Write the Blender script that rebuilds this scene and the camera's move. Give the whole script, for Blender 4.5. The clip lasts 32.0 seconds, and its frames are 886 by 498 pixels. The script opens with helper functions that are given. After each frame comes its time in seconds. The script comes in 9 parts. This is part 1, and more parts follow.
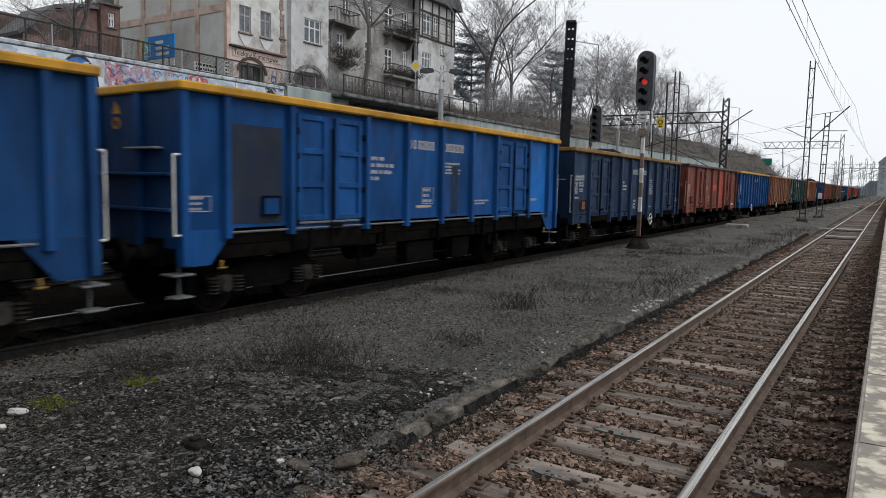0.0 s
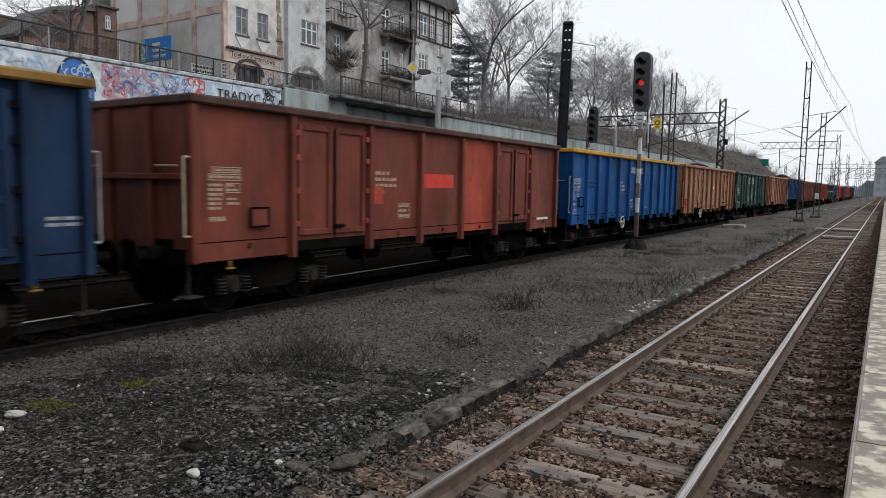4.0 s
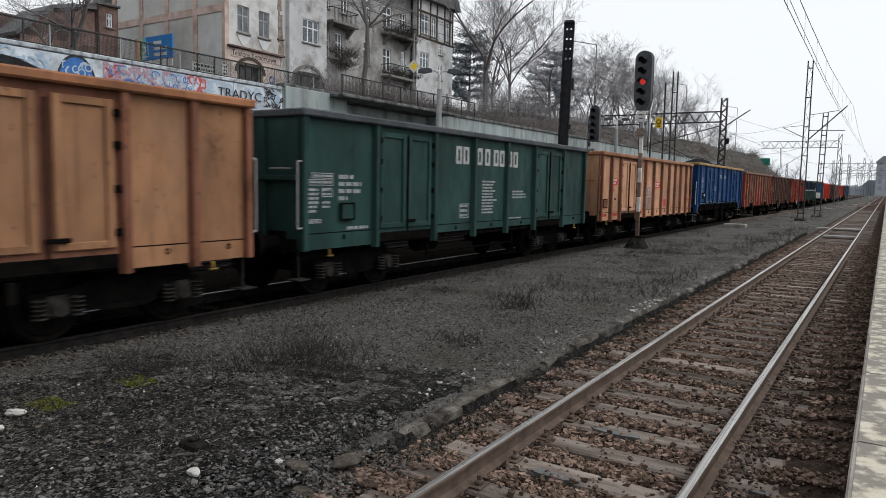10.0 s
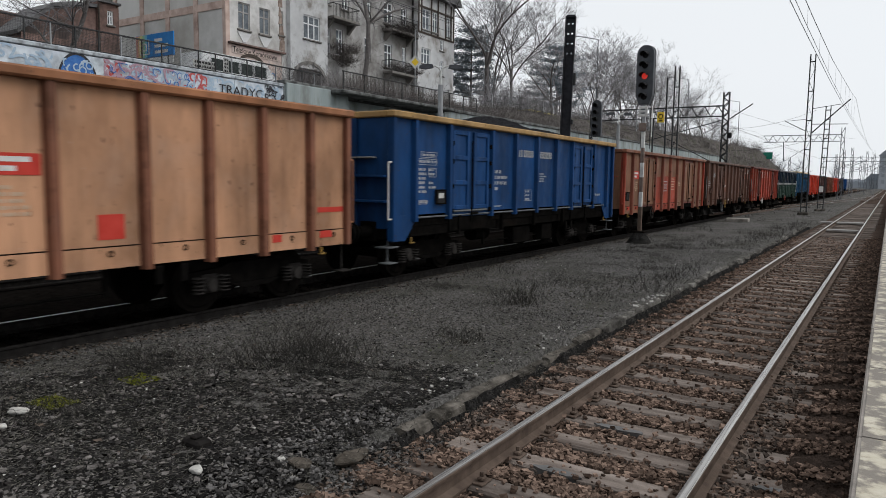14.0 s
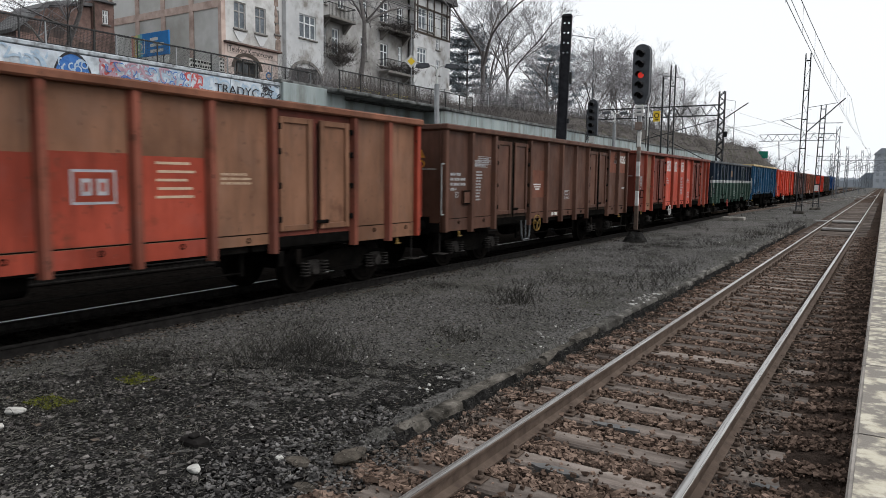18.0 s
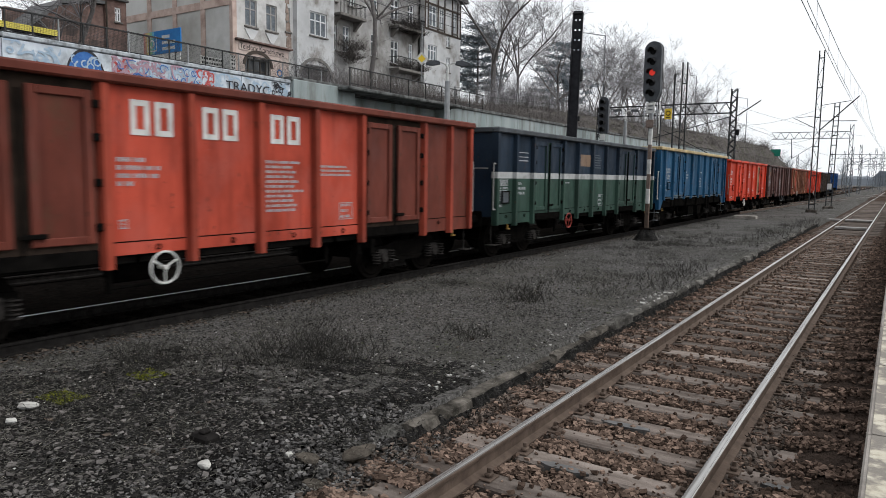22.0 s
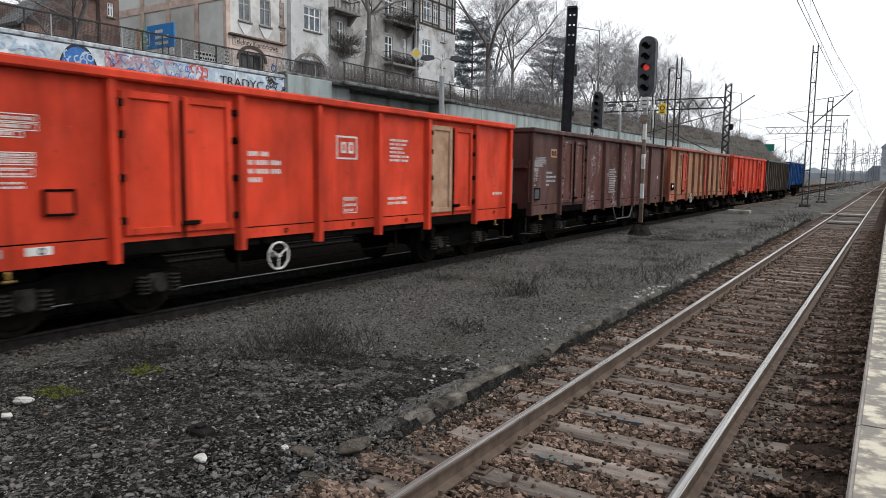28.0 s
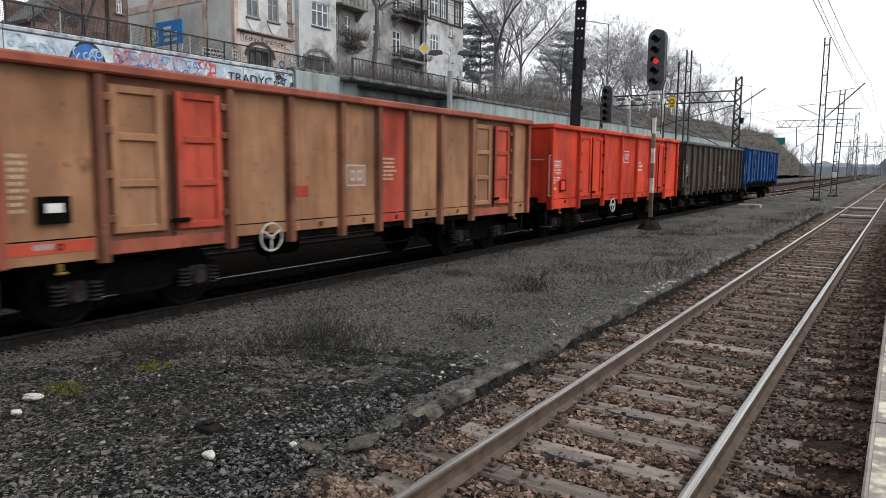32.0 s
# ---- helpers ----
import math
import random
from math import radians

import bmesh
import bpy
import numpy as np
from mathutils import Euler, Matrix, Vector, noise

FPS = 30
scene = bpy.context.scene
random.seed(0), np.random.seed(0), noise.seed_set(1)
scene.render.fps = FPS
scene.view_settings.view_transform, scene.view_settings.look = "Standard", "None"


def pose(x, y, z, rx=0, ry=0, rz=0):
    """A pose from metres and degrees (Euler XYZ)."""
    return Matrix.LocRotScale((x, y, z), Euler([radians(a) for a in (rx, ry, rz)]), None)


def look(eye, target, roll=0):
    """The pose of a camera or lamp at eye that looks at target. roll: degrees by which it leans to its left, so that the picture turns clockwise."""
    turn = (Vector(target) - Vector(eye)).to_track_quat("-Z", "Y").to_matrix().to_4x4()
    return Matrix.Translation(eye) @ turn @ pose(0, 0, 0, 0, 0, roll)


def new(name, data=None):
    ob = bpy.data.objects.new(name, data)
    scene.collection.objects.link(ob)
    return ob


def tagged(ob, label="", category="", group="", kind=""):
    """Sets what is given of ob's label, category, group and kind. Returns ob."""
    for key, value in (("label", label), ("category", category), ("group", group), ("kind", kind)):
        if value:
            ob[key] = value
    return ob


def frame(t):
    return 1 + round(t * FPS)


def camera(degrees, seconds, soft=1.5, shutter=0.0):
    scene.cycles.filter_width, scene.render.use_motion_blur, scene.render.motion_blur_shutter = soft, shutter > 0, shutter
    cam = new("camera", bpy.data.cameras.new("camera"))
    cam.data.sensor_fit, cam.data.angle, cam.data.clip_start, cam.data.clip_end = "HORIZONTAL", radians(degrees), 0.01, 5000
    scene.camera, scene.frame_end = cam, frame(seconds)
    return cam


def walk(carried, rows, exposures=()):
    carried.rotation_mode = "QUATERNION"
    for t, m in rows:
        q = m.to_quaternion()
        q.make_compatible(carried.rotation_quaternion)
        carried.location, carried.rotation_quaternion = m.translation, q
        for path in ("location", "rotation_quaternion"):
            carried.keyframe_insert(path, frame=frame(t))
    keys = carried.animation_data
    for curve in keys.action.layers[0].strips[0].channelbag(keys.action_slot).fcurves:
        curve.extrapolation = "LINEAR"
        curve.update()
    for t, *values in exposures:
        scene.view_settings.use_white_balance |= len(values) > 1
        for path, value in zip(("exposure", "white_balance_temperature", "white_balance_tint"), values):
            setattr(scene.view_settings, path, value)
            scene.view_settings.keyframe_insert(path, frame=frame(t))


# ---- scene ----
cam = camera(65.2, 32.0, soft=0.9, shutter=0.35)

# seconds, turn to the left of the track, tilt down, lean, place
CAMERA_ROWS = (
    (0.0, 32.606, 5.392, 1.159, 0.007, -0.003, 2.093),
    (0.5, 32.584, 5.420, 0.944, 0.003, 0.003, 2.086),
    (1.0, 32.671, 5.381, 0.902, 0.009, -0.003, 2.092),
    (1.5, 32.649, 5.500, 0.964, -0.001, 0.004, 2.095),
    (2.0, 32.624, 5.354, 0.970, -0.003, -0.000, 2.087),
    (2.5, 32.503, 5.236, 0.805, 0.006, -0.003, 2.092),
    (3.0, 32.434, 5.108, 0.823, 0.010, -0.003, 2.093),
    (3.5, 32.455, 5.159, 0.903, 0.011, -0.013, 2.089),
    (5.5, 32.226, 5.621, 1.147, 0.005, 0.014, 2.091),
    (6.0, 32.250, 5.423, 1.157, -0.002, 0.007, 2.093),
    (6.5, 32.265, 5.483, 1.183, 0.002, 0.013, 2.085),
    (7.0, 32.159, 5.385, 1.331, 0.003, 0.001, 2.096),
    (7.5, 32.300, 5.290, 1.221, 0.012, -0.004, 2.090),
    (8.0, 32.399, 5.301, 1.222, 0.006, -0.005, 2.091),
    (8.5, 32.363, 5.263, 1.236, 0.004, -0.006, 2.086),
    (9.0, 32.344, 5.234, 1.224, 0.011, -0.006, 2.092),
    (9.5, 32.418, 5.298, 1.177, 0.010, -0.001, 2.088),
    (10.0, 32.488, 5.384, 1.086, 0.006, 0.000, 2.092),
    (10.5, 32.479, 5.513, 1.063, -0.000, 0.009, 2.092),
    (11.0, 32.471, 5.656, 1.089, 0.003, 0.004, 2.098),
    (11.5, 32.446, 5.567, 1.050, -0.004, 0.009, 2.094),
    (12.0, 32.587, 5.499, 0.823, 0.003, 0.009, 2.087),
    (12.5, 32.398, 5.349, 0.923, 0.011, -0.003, 2.092),
    (13.0, 32.518, 5.449, 0.888, 0.003, 0.001, 2.085),
    (13.5, 32.178, 5.568, 0.969, 0.000, 0.003, 2.089),
    (14.0, 32.674, 5.718, 0.769, 0.002, 0.018, 2.093),
    (14.5, 32.498, 5.867, 0.906, 0.005, 0.006, 2.089),
    (16.5, 32.321, 5.442, 0.855, 0.003, -0.001, 2.084),
    (17.0, 32.345, 5.425, 0.945, 0.006, -0.003, 2.092),
    (17.5, 32.372, 5.628, 0.809, 0.013, -0.001, 2.085),
    (18.0, 32.368, 5.772, 0.704, -0.004, 0.008, 2.088),
    (18.5, 32.681, 5.770, 0.579, 0.000, 0.000, 2.090),
    (19.0, 32.980, 5.566, 0.605, -0.003, 0.003, 2.090),
    (19.5, 33.305, 5.360, 0.627, 0.017, -0.006, 2.092),
    (20.0, 33.325, 5.521, 0.571, 0.008, -0.006, 2.084),
    (20.5, 32.913, 5.710, 0.815, 0.002, -0.010, 2.088),
    (21.0, 33.123, 5.831, 0.651, -0.004, -0.003, 2.085),
    (21.5, 33.303, 5.931, 0.616, 0.001, 0.005, 2.094),
    (22.0, 33.175, 5.986, 0.832, -0.009, 0.012, 2.088),
    (22.5, 33.157, 6.019, 0.713, -0.011, 0.012, 2.085),
    (23.0, 33.141, 6.028, 0.631, 0.006, -0.007, 2.080),
    (23.5, 33.063, 6.136, 0.679, 0.003, 0.004, 2.090),
    (24.0, 32.957, 5.864, 0.662, -0.002, 0.006, 2.086),
    (24.5, 32.979, 6.107, 0.790, 0.002, 0.002, 2.081),
    (25.0, 32.877, 6.293, 0.885, -0.009, 0.007, 2.085),
    (25.5, 32.700, 6.415, 1.028, 0.001, 0.006, 2.090),
    (27.5, 32.866, 6.423, 0.750, 0.000, 0.020, 2.079),
    (28.0, 32.750, 6.369, 0.743, 0.008, -0.008, 2.081),
    (28.5, 32.705, 6.433, 0.884, -0.009, 0.006, 2.090),
    (29.0, 32.849, 6.488, 0.682, 0.002, 0.006, 2.088),
    (29.5, 32.952, 6.565, 0.759, 0.000, 0.018, 2.083),
    (30.0, 33.108, 6.618, 0.654, -0.008, 0.024, 2.090),
    (30.5, 33.191, 6.444, 0.550, 0.001, 0.008, 2.088),
    (31.0, 33.332, 6.456, 0.570, 0.002, 0.006, 2.094),
    (31.5, 33.455, 6.645, 0.521, 0.001, 0.007, 2.084),
    (32.0, 33.472, 6.765, 0.486, -0.011, 0.030, 2.079),
)


def held(yaw, down, lean, x, y, z):
    return pose(x, y, z, 90 - down, 0, yaw) @ pose(0, 0, 0, 0, 0, lean)


walk(cam, [(r[0], held(*r[1:])) for r in CAMERA_ROWS], exposures=((0.0, 0.41), (12.0, 0.43), (13.0, 0.43), (13.8, 0.31), (14.4, 0.28), (16.5, 0.47), (20.0, 0.51), (25.0, 0.62), (32.0, 0.74)))

# ---- world, sun, exposure ----
world = bpy.data.worlds.new("overcast_sky")
scene.world = world
world.use_nodes = True
wn, wl = world.node_tree.nodes, world.node_tree.links
wn.clear()
sky = wn.new("ShaderNodeTexSky")
sky.sky_type = "NISHITA"
sky.sun_disc = False
sky.sun_elevation, sky.sun_rotation = radians(28), radians(65)
sky.dust_density = 3.0
grey = wn.new("ShaderNodeHueSaturation")
grey.inputs["Saturation"].default_value = 0.12
dim = wn.new("ShaderNodeMixRGB")
dim.blend_type = "MULTIPLY"
dim.inputs[0].default_value = 1.0
dim.inputs[2].default_value = (0.075, 0.075, 0.075, 1)
cloud = wn.new("ShaderNodeMixRGB")
cloud.inputs[0].default_value = 0.8
cloud.inputs[2].default_value = (0.80, 0.832, 0.868, 1)
back = wn.new("ShaderNodeBackground")
back.inputs["Strength"].default_value = 1.0
wout = wn.new("ShaderNodeOutputWorld")
wl.new(sky.outputs[0], grey.inputs["Color"])
wl.new(grey.outputs[0], dim.inputs[1])
wl.new(dim.outputs[0], cloud.inputs[1])
wl.new(cloud.outputs[0], back.inputs["Color"])
wl.new(back.outputs[0], wout.inputs["Surface"])

sun_data = bpy.data.lights.new("sun", "SUN")
sun_data.energy, sun_data.angle, sun_data.color = 1.5, radians(45), (1.0, 0.99, 0.975)
sun = new("sun", sun_data)
sun.matrix_world = look((30, 14, 40), (0, 0, 0))

# ---- building tools ----


class Geo:
    """Collects vertices and faces of one mesh."""

    def __init__(self):
        self.v, self.f = [], []

    def box(self, x0, x1, y0, y1, z0, z1, c=0.0):
        x0, x1, y0, y1, z0, z1 = min(x0, x1), max(x0, x1), min(y0, y1), max(y0, y1), min(z0, z1), max(z0, z1)
        n = len(self.v)
        if c <= 0:
            self.v += [(x0, y0, z0), (x1, y0, z0), (x1, y1, z0), (x0, y1, z0), (x0, y0, z1), (x1, y0, z1), (x1, y1, z1), (x0, y1, z1)]
            self.f += [tuple(n + i for i in q) for q in ((3, 2, 1, 0), (4, 5, 6, 7), (0, 1, 5, 4), (1, 2, 6, 5), (2, 3, 7, 6), (3, 0, 4, 7))]
            return self
        c = min(c, (x1 - x0) * 0.45, (y1 - y0) * 0.45, (z1 - z0) * 0.45)
        index = {}
        for sx in (0, 1):
            for sy in (0, 1):
                for sz in (0, 1):
                    p = ((x0, x1)[sx], (y0, y1)[sy], (z0, z1)[sz])
                    d = (c if sx == 0 else -c, c if sy == 0 else -c, c if sz == 0 else -c)
                    for a in range(3):
                        q = [p[k] + (0 if k == a else d[k]) for k in range(3)]
                        index[sx, sy, sz, a] = len(self.v)
                        self.v.append(tuple(q))
        for a in range(3):
            b, e = (a + 1) % 3, (a + 2) % 3
            for s in (0, 1):
                quad = []
                for u, w in ((0, 0), (1, 0), (1, 1), (0, 1)):
                    k = [0, 0, 0]
                    k[a], k[b], k[e] = s, u, w
                    quad.append(index[k[0], k[1], k[2], a])
                self.f.append(tuple(quad if s else quad[::-1]))
            for u in (0, 1):
                for w in (0, 1):
                    k0, k1 = [0, 0, 0], [0, 0, 0]
                    k0[a], k1[a] = 0, 1
                    k0[b] = k1[b] = u
                    k0[e] = k1[e] = w
                    quad = [index[(*k0, b)], index[(*k1, b)], index[(*k1, e)], index[(*k0, e)]]
                    self.f.append(tuple(quad if u == w else quad[::-1]))
        for sx in (0, 1):
            for sy in (0, 1):
                for sz in (0, 1):
                    t = [index[sx, sy, sz, a] for a in range(3)]
                    self.f.append(tuple(t if (sx + sy + sz) % 2 else t[::-1]))
        return self

    def tube(self, p0, p1, r0, r1=None, n=8, caps=True):
        r1 = r0 if r1 is None else r1
        p0, p1 = Vector(p0), Vector(p1)
        d = (p1 - p0).normalized()
        a = d.cross(Vector((0, 0, 1)) if abs(d.z) < 0.9 else Vector((1, 0, 0))).normalized()
        b = d.cross(a)
        k = len(self.v)
        for p, r in ((p0, r0), (p1, r1)):
            for i in range(n):
                w = 2 * math.pi * i / n
                self.v.append(tuple(p + (a * math.cos(w) + b * math.sin(w)) * r))
        for i in range(n):
            j = (i + 1) % n
            self.f.append((k + i, k + j, k + n + j, k + n + i))
        if caps:
            self.f += [tuple(k + i for i in range(n))[::-1], tuple(k + n + i for i in range(n))]
        return self

    def path(self, points, r, n=6):
        """A bent round rod through the points, one closed skin."""
        pts = [Vector(p) for p in points]
        k, ref = len(self.v), Vector((0.13, 0.21, 1))
        for i, p in enumerate(pts):
            d = (pts[min(i + 1, len(pts) - 1)] - pts[max(i - 1, 0)]).normalized()
            if i == 0:
                a = d.cross(ref if abs(d.dot(ref)) < 0.95 else Vector((1, 0.1, 0))).normalized()
            else:
                a = (a - d * a.dot(d)).normalized()
            b = d.cross(a)
            for j in range(n):
                w = 2 * math.pi * j / n
                self.v.append(tuple(p + (a * math.cos(w) + b * math.sin(w)) * r))
        for i in range(len(pts) - 1):
            for j in range(n):
                m = (j + 1) % n
                self.f.append((k + i * n + j, k + i * n + m, k + (i + 1) * n + m, k + (i + 1) * n + j))
        e = k + (len(pts) - 1) * n
        self.f += [tuple(k + j for j in range(n))[::-1], tuple(e + j for j in range(n))]
        return self

    def bar(self, p0, p1, w, h):
        """A square bar from p0 to p1, w wide and h high."""
        p0, p1 = Vector(p0), Vector(p1)
        d = (p1 - p0).normalized()
        a = d.cross(Vector((0, 0, 1)) if abs(d.z) < 0.95 else Vector((0, 1, 0))).normalized() * (w / 2)
        b = d.cross(a).normalized() * (h / 2)
        k = len(self.v)
        for p in (p0, p1):
            self.v += [tuple(p - a - b), tuple(p + a - b), tuple(p + a + b), tuple(p - a + b)]
        self.f += [tuple(k + i for i in q) for q in ((3, 2, 1, 0), (4, 5, 6, 7), (0, 1, 5, 4), (1, 2, 6, 5), (2, 3, 7, 6), (3, 0, 4, 7))]
        return self

    def ring(self, c, axis, r, t, n=20, m=6):
        """A torus round c, axis 'x', 'y' or 'z'."""
        k = len(self.v)
        for i in range(n):
            w = 2 * math.pi * i / n
            for j in range(m):
                u = 2 * math.pi * j / m
                rr, h = r + t * math.cos(u), t * math.sin(u)
                p = {"x": (h, rr * math.cos(w), rr * math.sin(w)), "y": (rr * math.cos(w), h, rr * math.sin(w)), "z": (rr * math.cos(w), rr * math.sin(w), h)}[axis]
                self.v.append((c[0] + p[0], c[1] + p[1], c[2] + p[2]))
        for i in range(n):
            for j in range(m):
                a, b = (i + 1) % n, (j + 1) % m
                self.f.append((k + i * m + j, k + a * m + j, k + a * m + b, k + i * m + b))
        return self

    def prism(self, outline, axis, a0, a1):
        """A flat outline swept along an axis: outline pairs are the other two coordinates in order."""
        k, n = len(self.v), len(outline)
        for s in (a0, a1):
            for u, w in outline:
                self.v.append({"x": (s, u, w), "y": (u, s, w), "z": (u, w, s)}[axis])
        for i in range(n):
            j = (i + 1) % n
            self.f.append((k + i, k + j, k + n + j, k + n + i))
        self.f += [tuple(k + i for i in range(n))[::-1], tuple(k + n + i for i in range(n))]
        return self

    def quad(self, *points):
        k = len(self.v)
        self.v += [tuple(p) for p in points]
        self.f.append(tuple(range(k, k + len(points))))
        return self

    def mesh(self, name, fix=True, weld=False):
        me = bpy.data.meshes.new(name)
        me.from_pydata(self.v, [], self.f)
        if fix:
            bm = bmesh.new()
            bm.from_mesh(me)
            if weld:
                bmesh.ops.remove_doubles(bm, verts=bm.verts, dist=0.0002)
            bmesh.ops.recalc_face_normals(bm, faces=bm.faces)
            bm.to_mesh(me)
            bm.free()
        return me


MESHES = {}


def part(name, geo, material, parent=None, label="", key=None, kind="", at=None, fix=True, weld=False):
    """Links a mesh as one object, under a thing or a part. key: share the mesh between alike pieces."""
    share = (key, material.name) if key else None
    if share and share in MESHES:
        me = MESHES[share]
    else:
        me = (geo() if callable(geo) else geo).mesh(name, fix, weld)
        me.materials.append(material)
        if share:
            MESHES[share] = me
    ob = new(name, me)
    if at:
        ob.location = at
    if parent:
        ob.parent = parent
    return tagged(ob, label, kind=kind)


def thing(name, label, category, at=(0, 0, 0), group="", kind="", turn=0):
    ob = new(name)
    ob.empty_display_size = 0.2
    ob.matrix_basis = pose(*at, 0, 0, turn)
    return tagged(ob, label, category, group, kind)


def smooth(ob):
    for p in ob.data.polygons:
        p.use_smooth = True
    return ob


def big_mesh(name, verts, faces, material, kind="stuff", parent=None, label="", flat=True):
    """Many small pieces in one mesh, from arrays of vertices and of triangles."""
    me = bpy.data.meshes.new(name)
    verts, faces = np.asarray(verts, np.float32), np.asarray(faces, np.int32)
    n = faces.shape[1]
    me.vertices.add(len(verts))
    me.vertices.foreach_set("co", verts.ravel())
    me.loops.add(faces.size)
    me.loops.foreach_set("vertex_index", faces.ravel())
    me.polygons.add(len(faces))
    me.polygons.foreach_set("loop_start", np.arange(0, faces.size, n, dtype=np.int32))
    me.update(calc_edges=True)
    me.validate()
    if flat:
        me.shade_flat()
    me.materials.append(material)
    ob = new(name, me)
    if parent:
        ob.parent = parent
    return tagged(ob, label, kind=kind)


# ---- materials ----


def surface(name, c1, c2, scale=3.0, rough=0.8, metal=0.0, c3=None, scale3=0.7, cover=0.5, soft3=0.12, stretch=(1, 1, 1), bump=0.15, bscale=40.0, vary=0.0, island=0.0, depth=0.02, spec=0.12):
    """A worn surface: two tones at one scale, stains of a third at another, fine relief, and a spread from piece to piece."""
    m = bpy.data.materials.new(name)
    m.use_nodes = True
    nt = m.node_tree
    nodes, links = nt.nodes, nt.links
    bsdf = nodes["Principled BSDF"]
    tc = nodes.new("ShaderNodeTexCoord")
    info = nodes.new("ShaderNodeObjectInfo")
    shift = nodes.new("ShaderNodeVectorMath")
    shift.operation = "MULTIPLY_ADD"
    shift.inputs[1].default_value = (1, 1, 1)
    spread = nodes.new("ShaderNodeMath")
    spread.operation = "MULTIPLY"
    spread.inputs[1].default_value = 37.0
    links.new(info.outputs["Random"], spread.inputs[0])
    links.new(tc.outputs["Object"], shift.inputs[0])
    links.new(spread.outputs[0], shift.inputs[2])
    mapping = nodes.new("ShaderNodeMapping")
    mapping.inputs["Scale"].default_value = stretch
    links.new(shift.outputs[0], mapping.inputs[0])

    def noise_node(s, detail=5.0, vec=mapping.outputs[0]):
        n = nodes.new("ShaderNodeTexNoise")
        n.inputs["Scale"].default_value = s
        n.inputs["Detail"].default_value = detail
        n.inputs["Roughness"].default_value = 0.6
        links.new(vec, n.inputs["Vector"])
        return n.outputs["Fac"]

    def ramp(fac, lo, hi):
        r = nodes.new("ShaderNodeMapRange")
        r.inputs["From Min"].default_value, r.inputs["From Max"].default_value = lo, hi
        links.new(fac, r.inputs["Value"])
        return r.outputs[0]

    def mix(fac, a, b):
        x = nodes.new("ShaderNodeMixRGB")
        for slot, value in ((1, a), (2, b)):
            if isinstance(value, tuple):
                x.inputs[slot].default_value = (*value, 1)
            else:
                links.new(value, x.inputs[slot])
        links.new(fac, x.inputs[0])
        return x.outputs[0]

    colour = mix(ramp(noise_node(scale), 0.32, 0.68), c1, c2)
    stain = None
    if c3:
        stain = ramp(noise_node(scale3, 8.0), cover - soft3, cover + soft3)
        colour = mix(stain, c3, colour)
    if vary or island:
        hsv = nodes.new("ShaderNodeHueSaturation")
        span = nodes.new("ShaderNodeMapRange")
        amount = vary or island
        span.inputs["To Min"].default_value, span.inputs["To Max"].default_value = 1 - amount, 1 + amount
        if island:
            geom = nodes.new("ShaderNodeNewGeometry")
            links.new(geom.outputs["Random Per Island"], span.inputs["Value"])
        else:
            links.new(info.outputs["Random"], span.inputs["Value"])
        links.new(span.outputs[0], hsv.inputs["Value"])
        links.new(colour, hsv.inputs["Color"])
        colour = hsv.outputs[0]
    links.new(colour, bsdf.inputs["Base Color"])
    rr = nodes.new("ShaderNodeMapRange")
    rr.inputs["To Min"].default_value, rr.inputs["To Max"].default_value = max(rough - 0.14, 0.05), min(rough + 0.14, 1)
    links.new(noise_node(scale * 4), rr.inputs["Value"])
    links.new(rr.outputs[0], bsdf.inputs["Roughness"])
    bsdf.inputs["Metallic"].default_value = metal
    bsdf.inputs["Specular IOR Level"].default_value = spec
    if bump:
        bn = nodes.new("ShaderNodeBump")
        bn.inputs["Strength"].default_value = bump
        bn.inputs["Distance"].default_value = depth
        links.new(noise_node(bscale, 6.0, shift.outputs[0]), bn.inputs["Height"])
        links.new(bn.outputs[0], bsdf.inputs["Normal"])
    return m


